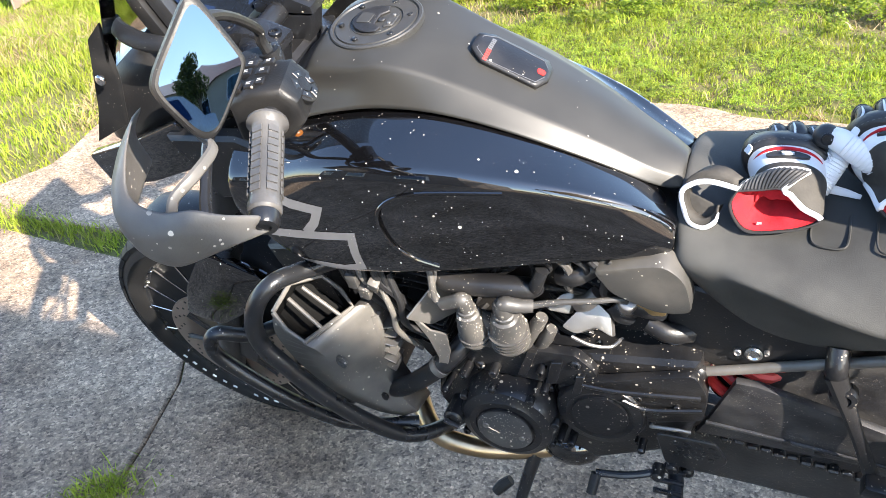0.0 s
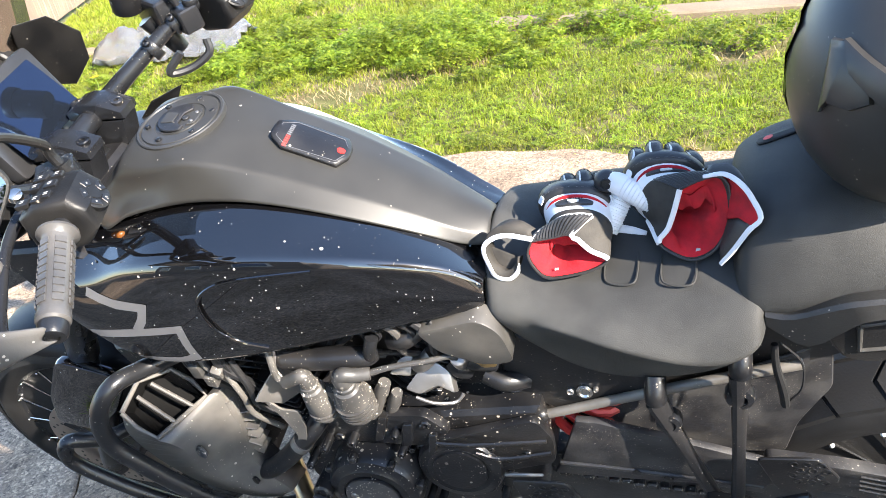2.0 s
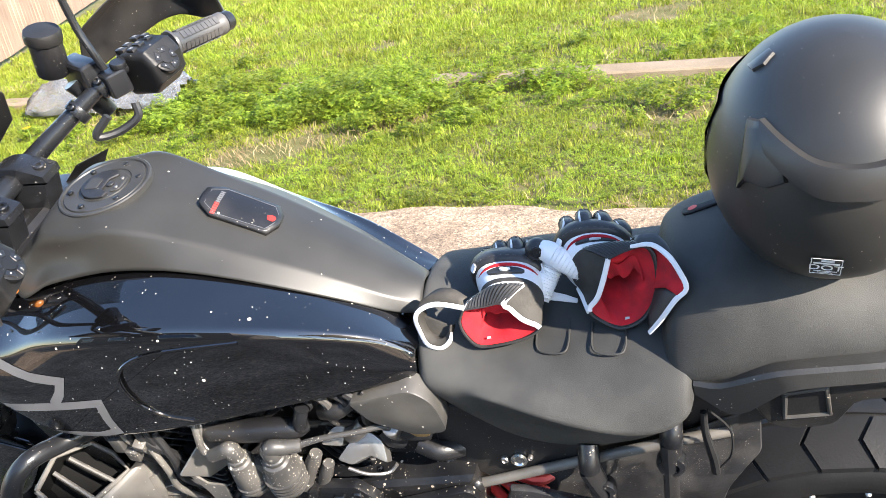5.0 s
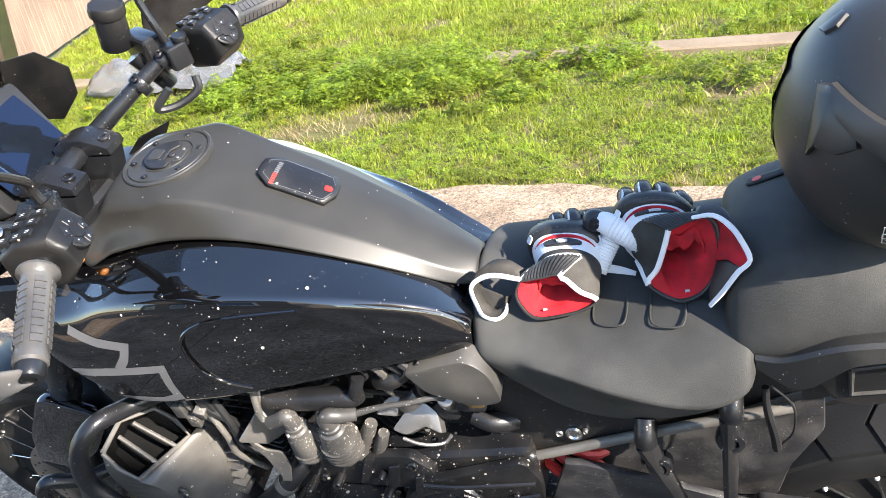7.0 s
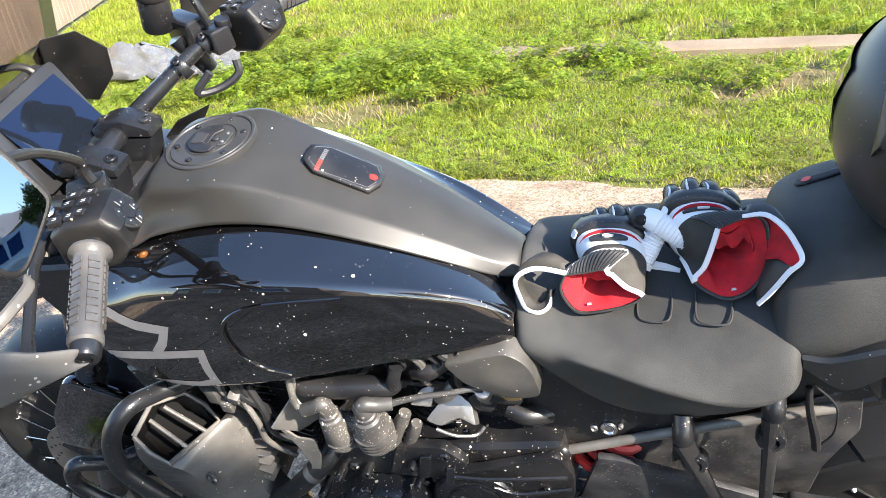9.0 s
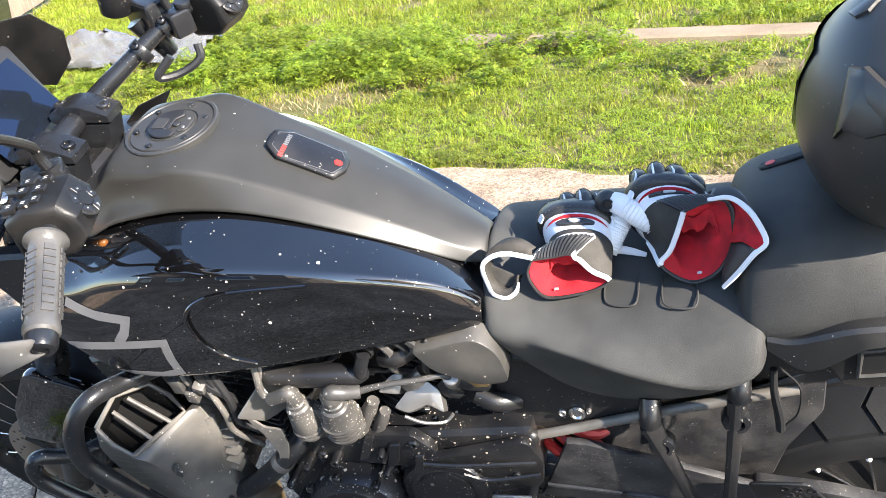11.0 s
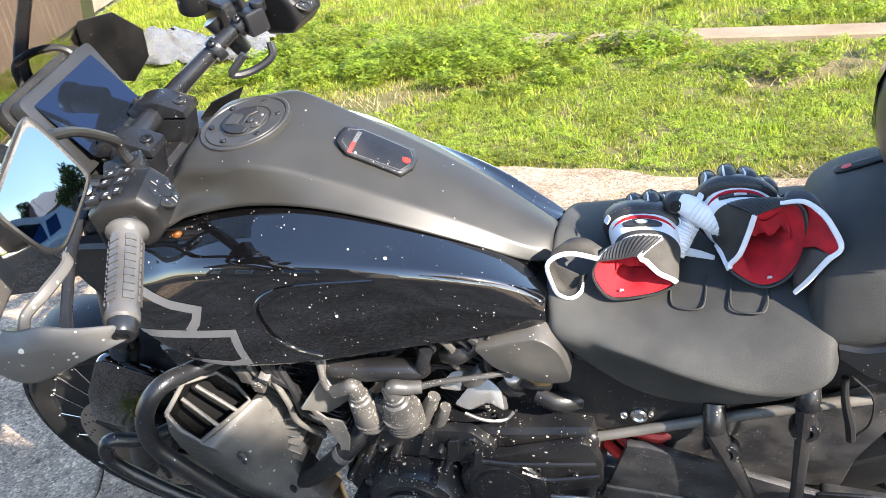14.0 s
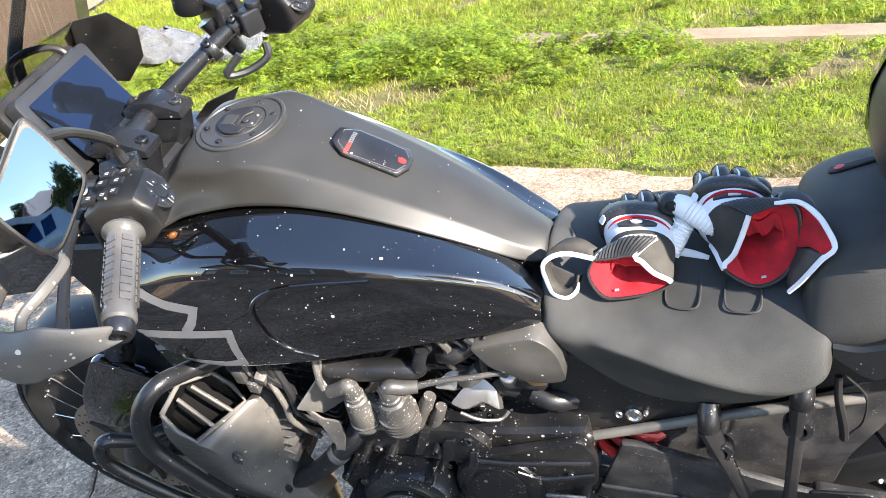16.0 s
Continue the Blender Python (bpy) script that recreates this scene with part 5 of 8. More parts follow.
# ---- crash bars and radiator side ----
bm = B()
tube(bm, [(-0.075, -0.165, 0.800), (-0.110, -0.205, 0.812), (-0.130, -0.255, 0.832), (-0.156, -0.285, 0.803), (-0.169, -0.298, 0.743), (-0.145, -0.298, 0.680), (-0.089, -0.283, 0.556), (-0.026, -0.250, 0.442), (0.020, -0.205, 0.394), (0.07, -0.13, 0.37)], 0.0145, n=16)
crash = part("crash_bar", bm, "bar", bike, "black tubular crash bar with splashes")
bm = B()
tube(bm, [(-0.175, -0.20, 0.672), (-0.225, -0.262, 0.690), (-0.262, -0.293, 0.722), (-0.277, -0.304, 0.695), (-0.262, -0.304, 0.655), (-0.193, -0.294, 0.566), (-0.133, -0.270, 0.479), (-0.087, -0.245, 0.439), (-0.004, -0.205, 0.415)], 0.0125, n=16)
part("crash_bar", bm, "bar", bike, "lower black tubular crash bar")
bm = B()
A = [(-0.155, -0.259, 0.762), (-0.135, -0.268, 0.735), (-0.106, -0.271, 0.715), (-0.066, -0.180, 0.704), (-0.088, -0.168, 0.730), (-0.116, -0.166, 0.755), (-0.146, -0.208, 0.776)]
loop = [Vector(p) for p in A]
tube(bm, [*loop, loop[0]], 0.0042, n=8, smooth=False)
grille = part("radiator_grille", bm, "shroud", bike, "grey slatted radiator intake frame")
for t in (0.36, 0.74):
    p, q = Vector(A[0]).lerp(Vector(A[6]), t * 0.6).lerp(Vector(A[5]), t * 0.7), Vector(A[2]).lerp(Vector(A[3]), t)
    bm = B()
    tube(bm, [p, q], 0.0036, n=8, smooth=False)
    part("slat", bm, "shroud", grille)
# near-black walls and back plate stand in for shade inside the intake
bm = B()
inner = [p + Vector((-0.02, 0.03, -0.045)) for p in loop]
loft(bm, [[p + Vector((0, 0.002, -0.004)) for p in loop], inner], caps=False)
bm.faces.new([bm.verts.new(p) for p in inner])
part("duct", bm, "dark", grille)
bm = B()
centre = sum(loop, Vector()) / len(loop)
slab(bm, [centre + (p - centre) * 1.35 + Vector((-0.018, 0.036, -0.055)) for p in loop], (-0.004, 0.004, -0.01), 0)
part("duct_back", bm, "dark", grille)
bm = B()
left = [(-0.158, -0.262, 0.752), (-0.160, -0.270, 0.715), (-0.144, -0.268, 0.64), (-0.112, -0.254, 0.545), (-0.070, -0.226, 0.460), (-0.030, -0.205, 0.425)]
mid_ = [(-0.106, -0.274, 0.712), (-0.098, -0.262, 0.68), (-0.092, -0.248, 0.62), (-0.078, -0.236, 0.54), (-0.048, -0.218, 0.470), (-0.020, -0.200, 0.430)]
right = [(-0.064, -0.180, 0.706), (-0.036, -0.178, 0.708), (-0.030, -0.187, 0.645), (-0.046, -0.194, 0.560), (-0.030, -0.198, 0.490), (-0.006, -0.196, 0.435)]
loft(bm, [spline(left, 4), spline(mid_, 4), spline(right, 4), [v + Vector((0.005, 0.05, -0.01)) for v in spline(right, 4)]], closed=False)
cover = part("radiator_shroud", bm, "shroud", bike, "dusty grey radiator shroud", thick=0.004)
bm = B()
lathe(bm, [(0.011, 0), (0.0125, 0.002), (0.0125, 0.005), (0.008, 0.006), (0.007, 0.002), (0.0003, 0.002)], (-0.076, -0.243, 0.636), (-0.25, -0.93, 0.2), 18)
part("bolt", bm, "coil", cover)
bm = B()
lathe(bm, [(0.008, 0), (0.008, 0.004), (0.0003, 0.005)], (-0.046, -0.214, 0.500), (-0.2, -0.95, 0.2), 14)
part("bolt", bm, "engine", cover)
for s in (-1, 1):
    bm = B()
    slab(bm, [(-0.21, s * 0.02, 0.80), (-0.12, s * 0.02, 0.82), (-0.06, s * 0.02, 0.45), (-0.13, s * 0.02, 0.43)], (0, s * 0.14, 0), 0.006)
    part("radiator", bm, "engine", bike)
bm = B()
tube(bm, [(-0.12, -0.10, 0.50), (-0.085, -0.170, 0.492), (-0.040, -0.190, 0.494), (0.017, -0.195, 0.540), (0.070, -0.188, 0.592), (0.105, -0.165, 0.625), (0.125, -0.12, 0.645)], 0.0175, n=14)
part("coolant_hose", bm, "hose", bike, "thick black coolant hose")
bm = B()
lathe(bm, [(0.0175, -0.006), (0.0195, -0.006), (0.0195, 0.006), (0.0175, 0.006)], (0.070, -0.188, 0.592), (0.72, 0.20, 0.65), 20)
part("hose_clamp", bm, "alloy", bike)
bm = B()
slab(bm, rounded([(-0.06, -0.085, 0.82), (0.10, -0.085, 0.80), (0.12, -0.085, 0.60), (0.08, -0.085, 0.42), (0.0, -0.085, 0.40), (-0.05, -0.085, 0.50)], 0.02), (0, 0.17, 0), 0.01)
block = part("cylinder_front", bm, "engine", bike, "black finned front cylinder behind the shroud")
for k in range(11):
    bm = B()
    z = 0.565 + 0.0185 * k
    slab(bm, rounded([(-0.03 - 0.001 * k, -0.125, z), (0.085, -0.135, z), (0.085, -0.08, z), (-0.03, -0.08, z)], 0.012), (0, 0, 0.004), 0.0008)
    part("cooling_fin", bm, "engine", block)
# wiring and hoses behind the tank's front edge
rnd = random.Random(5)
for k in range(9):
    x = -0.05 + 0.009 * k
    bm = B()
    tube(bm, [(x, -0.165 - 0.02 * rnd.random(), 0.86), (x + 0.01 * rnd.uniform(-1, 1), -0.185, 0.80), (x + 0.012 * rnd.uniform(-1, 1), -0.175, 0.75), (x + 0.02, -0.15, 0.66 + 0.03 * rnd.random())], 0.0035 + 0.004 * rnd.random(), n=8)
    part("wire", bm, "shroud" if k == 4 else "cable", bike)
for k, (x, z) in enumerate(((-0.035, 0.79), (-0.02, 0.765), (0.0, 0.785))):
    bm = B()
    box(bm, (x, -0.19, z), (0.018, 0.014, 0.03), pose(0, 0, 0, 10 * k, 12 * k, 0).to_3x3(), 0.003)
    part("connector", bm, "coil", bike)

# ---- engine ----
engine = B()
slab(engine, [(0.03, -0.17, 0.46), (0.06, -0.17, 0.38), (0.15, -0.17, 0.335), (0.32, -0.16, 0.345), (0.46, -0.15, 0.42), (0.49, -0.14, 0.54), (0.48, -0.14, 0.655), (0.34, -0.15, 0.645), (0.24, -0.15, 0.625), (0.12, -0.16, 0.62), (0.05, -0.17, 0.55)], (0, 0.32, 0), 0.02, 3)
engine = part("engine", engine, "engine", bike, "black engine cases spattered with dried mud")


def finned(name, base, axis, r, h, n, ov=1.25):
    """A cylinder barrel with cooling fins."""
    d = Vector(axis).normalized()
    bm = B()
    cyl(bm, base, Vector(base) + d * h, r, n=24)
    barrel = part(name, bm, "engine", engine)
    for k in range(n):
        p = Vector(base) + d * (h * (k + 0.5) / n)
        bm = B()
        cyl(bm, p, p + d * h / n * 0.42, r * ov, n=24, bevel=0.001)
        part("fin", bm, "engine", barrel)
    return barrel


finned("front_cylinder", (0.09, -0.02, 0.58), (-0.62, 0, 0.78), 0.085, 0.20, 11)
finned("rear_cylinder", (0.26, -0.01, 0.61), (0.45, 0, 0.89), 0.08, 0.17, 10)
bm = B()
box(bm, (-0.075, -0.05, 0.775), (0.15, 0.17, 0.075), pose(0, 0, 0, 0, -38, 0).to_3x3(), 0.015, 3)
part("cylinder_head", bm, "engine", engine)
bm = B()
box(bm, (0.355, -0.02, 0.80), (0.14, 0.16, 0.07), pose(0, 0, 0, 0, 27, 0).to_3x3(), 0.015, 3)
part("cylinder_head", bm, "engine", engine)
# alternator cover
ac = Vector((0.181, -0.205, 0.493))
bm = B()
lathe(bm, [(0.085, -0.05), (0.083, 0.0), (0.078, 0.010), (0.066, 0.015), (0.063, 0.0175), (0.052, 0.018), (0.051, 0.015), (0.049, 0.015), (0.0485, 0.020), (0.044, 0.0225), (0.0003, 0.023)], ac, (0.05, -1, 0.12), 48)
alt = part("alternator_cover", bm, "engine", engine, "round black engine cover with a bright bar")
bm = B()
lathe(bm, [(0.0475, 0.0222), (0.044, 0.0240), (0.0003, 0.0245)], ac, (0.05, -1, 0.12), 40)
face = part("cover_face", bm, "coil", alt, "dusty grey cover disc")
bm = B()
tube(bm, [(0.150, -0.2297, 0.503), (0.180, -0.2285, 0.487), (0.213, -0.2275, 0.479)], 0.0016, n=6)
part("bright_line", bm, "steel", face)
for p in ((0.151, -0.2280, 0.505), (0.211, -0.2260, 0.484)):
    bm = B()
    cyl(bm, p, Vector(p) + Vector((0.0, -0.004, 0.0005)), 0.0055, n=14, bevel=0.001)
    part("bolt", bm, "alloy", face)
for k in range(8):
    a = 2 * math.pi * k / 8 + 0.2
    p = ac + Vector((math.cos(a) * 0.086, 0.01, math.sin(a) * 0.086))
    bm = B()
    cyl(bm, p, p + Vector((0, -0.014, 0.001)), 0.007, n=10, bevel=0.001)
    part("bolt", bm, "engine", alt)
sc = Vector((0.333, -0.165, 0.525))
bm = B()
lathe(bm, [(0.074, -0.03), (0.073, 0.006), (0.068, 0.014), (0.055, 0.017), (0.048, 0.014), (0.046, 0.014), (0.045, 0.018), (0.0003, 0.020)], sc, (0.05, -1, 0.12), 48)
spr = part("sprocket_cover", bm, "engine", engine, "round black sprocket cover")
bm = B()
slab(bm, rounded([(0.285, -0.155, 0.60), (0.33, -0.160, 0.615), (0.475, -0.145, 0.655), (0.495, -0.14, 0.60), (0.49, -0.14, 0.53), (0.40, -0.155, 0.515)], 0.015), (0, -0.016, 0), 0.006, 2)
part("side_case", bm, "engine", engine)
bm = B()
tube(bm, [(0.31, -0.178, 0.602), (0.37, -0.174, 0.598), (0.485, -0.16, 0.600)], 0.004, n=8)
tube(bm, [(0.37, -0.176, 0.578), (0.41, -0.172, 0.560), (0.488, -0.16, 0.568)], 0.004, n=8)
part("case_rib", bm, "engine", engine)
for p, r in (((0.432, -0.135, 0.604), 0.012), ((0.09, -0.225, 0.499), 0.018), ((0.115, -0.195, 0.590), 0.008), ((0.165, -0.185, 0.600), 0.008), ((0.075, -0.20, 0.545), 0.008), ((0.25, -0.19, 0.585), 0.007), ((0.262, -0.188, 0.44), 0.007), ((0.10, -0.21, 0.44), 0.008), ((0.28, -0.185, 0.43), 0.008), ((0.245, -0.18, 0.62), 0.007)):
    bm = B()
    lathe(bm, [(r, -0.04), (r, 0.004), (r * 0.8, 0.007), (r * 0.45, 0.007), (r * 0.4, 0.004), (0.0003, 0.004)], p, (0, -1, 0.15), 14)
    part("bolt", bm, "engine", engine)
bm = B()
box(bm, (0.09, -0.238, 0.499), (0.028, 0.008, 0.006), pose(0, 0, 0, 0, 30, 0).to_3x3(), 0.002)
part("filler_plug", bm, "bar", engine)
bm = B()
ball(bm, (0.262, -0.13, 0.345), (0.06, 0.05, 0.045))
part("oil_filter", bm, "gloss", engine, "rounded black oil filter")
bm = B()
tube(bm, [(-0.05, -0.12, 0.40), (0.01, -0.19, 0.372), (0.08, -0.195, 0.350), (0.16, -0.17, 0.328), (0.30, -0.12, 0.33)], 0.019, n=14)
part("exhaust_pipe", bm, "pipe", bike, "heat-tinted exhaust pipe")
# struts of the cylinder mount and pale bracket
bm = B()
slab(bm, rounded([(x, -0.205 + (x - 0.047) * 1.1, z) for x, z in ((0.048, 0.730), (0.090, 0.775), (0.102, 0.745), (0.104, 0.690), (0.072, 0.690))], 0.004), (-0.003, 0.002, 0), 0.0006)
flange = part("mount_bracket", bm, "alloy", bike, "pale folded metal bracket")
bm = B()
slab(bm, rounded([(x, -0.198 + (z - 0.58) * 0.06, z) for x, z in ((0.046, 0.726), (0.074, 0.692), (0.103, 0.690), (0.102, 0.650), (0.085, 0.592), (0.066, 0.574), (0.078, 0.626), (0.068, 0.672), (0.047, 0.716))], 0.004), (0, 0.004, 0), 0.001)
part("bracket_leg", bm, "shroud", flange)
# fan of thin ribs beside the radiator shroud
rib_base = [Vector((-0.030, -0.176, 0.690)), Vector((-0.034, -0.182, 0.650)), Vector((-0.044, -0.184, 0.600)), Vector((-0.058, -0.182, 0.552))]
bm = B()
tube(bm, rib_base, [0.010, 0.011, 0.010, 0.008], n=10, flat=0.6)
fan = part("ribbed_duct", bm, "shroud", bike, "grey duct with a fan of thin ribs")
for k in range(6):
    p = rib_base[0].lerp(rib_base[3], 0.28 + 0.13 * k)
    d = Vector((0.036, 0.004, 0.008 - 0.010 * k)) * (1 - 0.06 * k)
    bm = B()
    slab(bm, [p + Vector((0, -0.004, 0)), p + d + Vector((0, -0.002, 0)), p + d + Vector((0.002, 0.030, 0)), p + Vector((0, 0.030, 0))], (0, 0, 0.0028), 0.0006)
    part("rib", bm, "shroud" if k % 2 else "alloy", fan)
for p, q, r in (((0.250, -0.150, 0.722), (0.212, -0.160, 0.650), 0.0125), ((0.262, -0.148, 0.695), (0.224, -0.158, 0.612), 0.0115)):
    bm = B()
    tube(bm, [p, Vector(p).lerp(Vector(q), 0.3), Vector(p).lerp(Vector(q), 0.35), q], [r * 0.8, r, r * 0.85, r], n=14, smooth=False)
    part("inlet_pipe", bm, "coil", engine, "mud-splashed grey pipe")
for name, pts in (("inlet_casting", ((0.252, 0.722), (0.270, 0.740), (0.292, 0.744), (0.286, 0.715))), ("inlet_flange", ((0.276, 0.700), (0.300, 0.722), (0.326, 0.728), (0.346, 0.712), (0.352, 0.684), (0.326, 0.698), (0.298, 0.690)))):
    bm = B()
    slab(bm, rounded([(x, -0.142 + (z - 0.70) * 0.75 + (x - 0.29) * 0.25, z) for x, z in pts], 0.006), (0.002, 0.012, -0.014), 0.003, 2)
    part(name, bm, "alloy", engine, "bare alloy casting splashed with mud")
bm = B()
tube(bm, [(0.292, -0.150, 0.686), (0.318, -0.152, 0.676), (0.340, -0.146, 0.668), (0.352, -0.138, 0.664), (0.362, -0.13, 0.672)], 0.003, n=8)
part("casting_edge", bm, "alloy", engine)
# small case fittings that catch the light
bm = B()
slab(bm, rounded([(x, -0.148, z) for x, z in ((0.112, 0.600), (0.122, 0.660), (0.195, 0.670), (0.212, 0.652), (0.300, 0.660), (0.332, 0.622), (0.322, 0.572), (0.118, 0.572))], 0.008), (0, -0.020, 0.002), 0.004, 2)
part("cylinder_base", bm, "engine", engine)
for x, z in ((0.135, 0.645), (0.135, 0.590), (0.300, 0.640), (0.190, 0.655), (0.305, 0.590)):
    bm = B()
    lathe(bm, [(0.0085, -0.004), (0.0085, 0.003), (0.0065, 0.005), (0.004, 0.005), (0.0035, 0.002), (0.0003, 0.002)], (x, -0.168, z), (0, -1, 0.15), 14)
    part("bolt", bm, "engine", engine)
for x0, z0, x1, z1, w in ((0.225, 0.655, 0.205, 0.600, 0.016), (0.262, 0.640, 0.250, 0.590, 0.018), (0.300, 0.615, 0.292, 0.575, 0.014)):
    bm = B()
    slab(bm, rounded([(x0, -0.165, z0), (x0 + w, -0.165, z0 + 0.004), (x1 + w, -0.172, z1 + 0.004), (x1, -0.172, z1)], 0.003), (0, -0.010, 0.002), 0.002)
    part("case_lug", bm, "engine", engine)

# ---- ignition coil, leads and clutter under the tank ----
bm = B()
slab(bm, rounded([(0.132, -0.165, 0.735), (0.160, -0.165, 0.742), (0.180, -0.162, 0.728), (0.205, -0.158, 0.742), (0.226, -0.155, 0.730), (0.224, -0.155, 0.672), (0.190, -0.160, 0.658), (0.145, -0.165, 0.664), (0.128, -0.167, 0.690)], 0.010), (0.002, -0.022, 0.004), 0.006, 2)
coil = part("ignition_coil", bm, "coil", bike, "grey ignition coil with two lead caps, splashed with mud")
for low, top, r0, r1, n_ribs in (((0.147, -0.178, 0.678), (0.148, -0.186, 0.752), 0.0235, 0.0205, 2), ((0.202, -0.172, 0.676), (0.204, -0.180, 0.748), 0.0285, 0.0235, 4)):
    low, top = Vector(low), Vector(top)
    d = (top - low).normalized()
    L = (top - low).length
    bm = B()
    lathe(bm, [(r0 * 0.6, -0.006), (r0 * 0.92, -0.002), (r0, 0.008), (r0, L * 0.5), (r1, L * 0.82), (r1 * 0.9, L), (r1 * 0.72, L + 0.003), (r1 * 0.72, L + 0.010), (r1 * 0.62, L + 0.012), (r1 * 0.62, L + 0.030), (r1 * 0.45, L + 0.038), (0.0003, L + 0.039)], low, d, 24)
    lobe = part("coil_tower", bm, "coil", coil)
    for k in range(n_ribs):
        bm = B()
        lathe(bm, [(r0 * 0.98, -0.0014), (r0 + 0.0032, -0.0012), (r0 + 0.0032, 0.0012), (r0 * 0.98, 0.0014)], low + d * (0.010 + 0.009 * k), d, 24)
        part("rib", bm, "coil", lobe)
bm = B()
tube(bm, [(0.149, -0.189, 0.778), (0.146, -0.191, 0.786), (0.134, -0.191, 0.780), (0.112, -0.190, 0.767)], [0.0115, 0.0118, 0.0112, 0.0105], n=12)
tube(bm, [(0.114, -0.190, 0.768), (0.100, -0.188, 0.776), (0.097, -0.180, 0.800), (0.093, -0.165, 0.828)], 0.0055, n=10)
part("spark_lead", bm, "coil", coil, "grey spark plug lead with a right-angled boot")
bm = B()
tube(bm, [(0.205, -0.183, 0.774), (0.210, -0.184, 0.783), (0.226, -0.178, 0.776), (0.248, -0.171, 0.772)], [0.0120, 0.0122, 0.0112, 0.0100], n=12)
tube(bm, [(0.244, -0.172, 0.773), (0.283, -0.165, 0.782), (0.331, -0.154, 0.783), (0.363, -0.144, 0.783), (0.376, -0.138, 0.774)], [0.0055, 0.0045, 0.0042, 0.0045, 0.0055], n=10)
part("spark_lead", bm, "coil", coil, "straight grey spark plug lead")
bm = B()
cyl(bm, (0.378, -0.140, 0.776), (0.372, -0.118, 0.742), 0.0125, 0.015, 16, 0.002)
part("plug_cap", bm, "alloy", coil)
bm = B()
tube(bm, [(0.108, -0.186, 0.764), (0.096, -0.178, 0.785), (0.100, -0.168, 0.810), (0.090, -0.155, 0.84)], 0.0030, n=8)
part("wire", bm, "alloy", coil)
bm = B()
tube(bm, [(0.098, -0.150, 0.792), (0.115, -0.163, 0.790), (0.175, -0.160, 0.790), (0.235, -0.150, 0.785), (0.252, -0.14, 0.78)], [0.013, 0.017, 0.0185, 0.017, 0.010], n=16)
part("canister", bm, "black", bike, "black canister specked with mud")
for p, q, r, m_ in (((0.245, -0.15, 0.785), (0.262, -0.15, 0.83), 0.010, "hose"), ((0.30, -0.12, 0.73), (0.33, -0.12, 0.76), 0.013, "alloy"), ((0.35, -0.10, 0.72), (0.37, -0.10, 0.70), 0.018, "hose"), ((0.28, -0.13, 0.80), (0.33, -0.12, 0.82), 0.014, "black"), ((0.36, -0.11, 0.76), (0.42, -0.105, 0.73), 0.018, "hose"), ((0.40, -0.11, 0.70), (0.46, -0.10, 0.68), 0.016, "black")):
    bm = B()
    tube(bm, [p, ((p[0] + q[0]) / 2, p[1] - 0.006, (p[2] + q[2]) / 2), q], r, n=12)
    part("hose", bm, m_, bike)
for k in range(12):
    x = 0.12 + 0.026 * k
    bm = B()
    z = 0.845 + 0.012 * rnd.random()
    tube(bm, [(x, -0.14, z), (x + 0.02, -0.140 + 0.01 * rnd.random(), z - 0.03), (x + 0.03 * rnd.uniform(-1, 1), -0.13, z - 0.08), (x + 0.04, -0.10, z - 0.12)], 0.003 + 0.004 * rnd.random(), n=7)
    part("wire", bm, "cable" if k % 6 else "coil", bike)
bm = B()
slab(bm, [(0.05, -0.09, 0.88), (0.45, -0.09, 0.88), (0.47, -0.09, 0.70), (0.40, -0.09, 0.62), (0.05, -0.09, 0.62)], (0, 0.18, 0), 0.01)
part("frame_body", bm, "black", bike)
# gold heat sleeve
bm = B()
box(bm, (0.405, -0.115, 0.752), (0.045, 0.03, 0.028), pose(0, 0, 0, 0, -8, 0).to_3x3(), 0.006, 2)
part("heat_sleeve", bm, "gold", bike, "crinkled gold heat sleeve")
# grey wedge cover below the seat's nose
bm = B()
W_ = [(0.333, 0.849), (0.427, 0.877), (0.446, 0.864), (0.458, 0.846), (0.467, 0.793), (0.452, 0.785), (0.419, 0.780), (0.359, 0.806)]
slab(bm, rounded([(x, -0.118, z) for x, z in W_], 0.012), (0, -0.034, -0.004), 0.003, 2)
part("side_cover", bm, "grey", bike, "grey plastic wedge cover below the seat")
# dark tray under the seat
bm = B()
slab(bm, [(0.44, -0.075, 0.86), (0.80, -0.085, 0.875), (0.90, -0.085, 0.86), (0.90, -0.085, 0.74), (0.80, -0.085, 0.69), (0.60, -0.075, 0.61), (0.44, -0.07, 0.60)], (0, 0.15, 0), 0.006)
part("seat_tray", bm, "black", bike)
# black side plate with lock
bm = B()
slab(bm, [(0.43, -0.09, 0.79), (0.52, -0.10, 0.78), (0.66, -0.11, 0.75), (0.66, -0.11, 0.69), (0.50, -0.105, 0.625), (0.42, -0.09, 0.64)], (0, -0.012, 0), 0.004)
plate = part("side_plate", bm, "black", bike, "black side plate spotted with mud")
for p, r, m_ in (((0.549, -0.120, 0.680), 0.0125, "steel"), ((0.527, -0.118, 0.676), 0.006, "alloy"), ((0.566, -0.120, 0.686), 0.004, "alloy"), ((0.437, -0.105, 0.665), 0.014, "engine")):
    bm = B()
    lathe(bm, [(r, -0.004), (r, 0.003), (r * 0.7, 0.005), (r * 0.5, 0.003), (0.0003, 0.003)], p, (0, -1, 0.2), 18)
    part("lock" if r == 0.0125 else "bolt", bm, m_, plate)

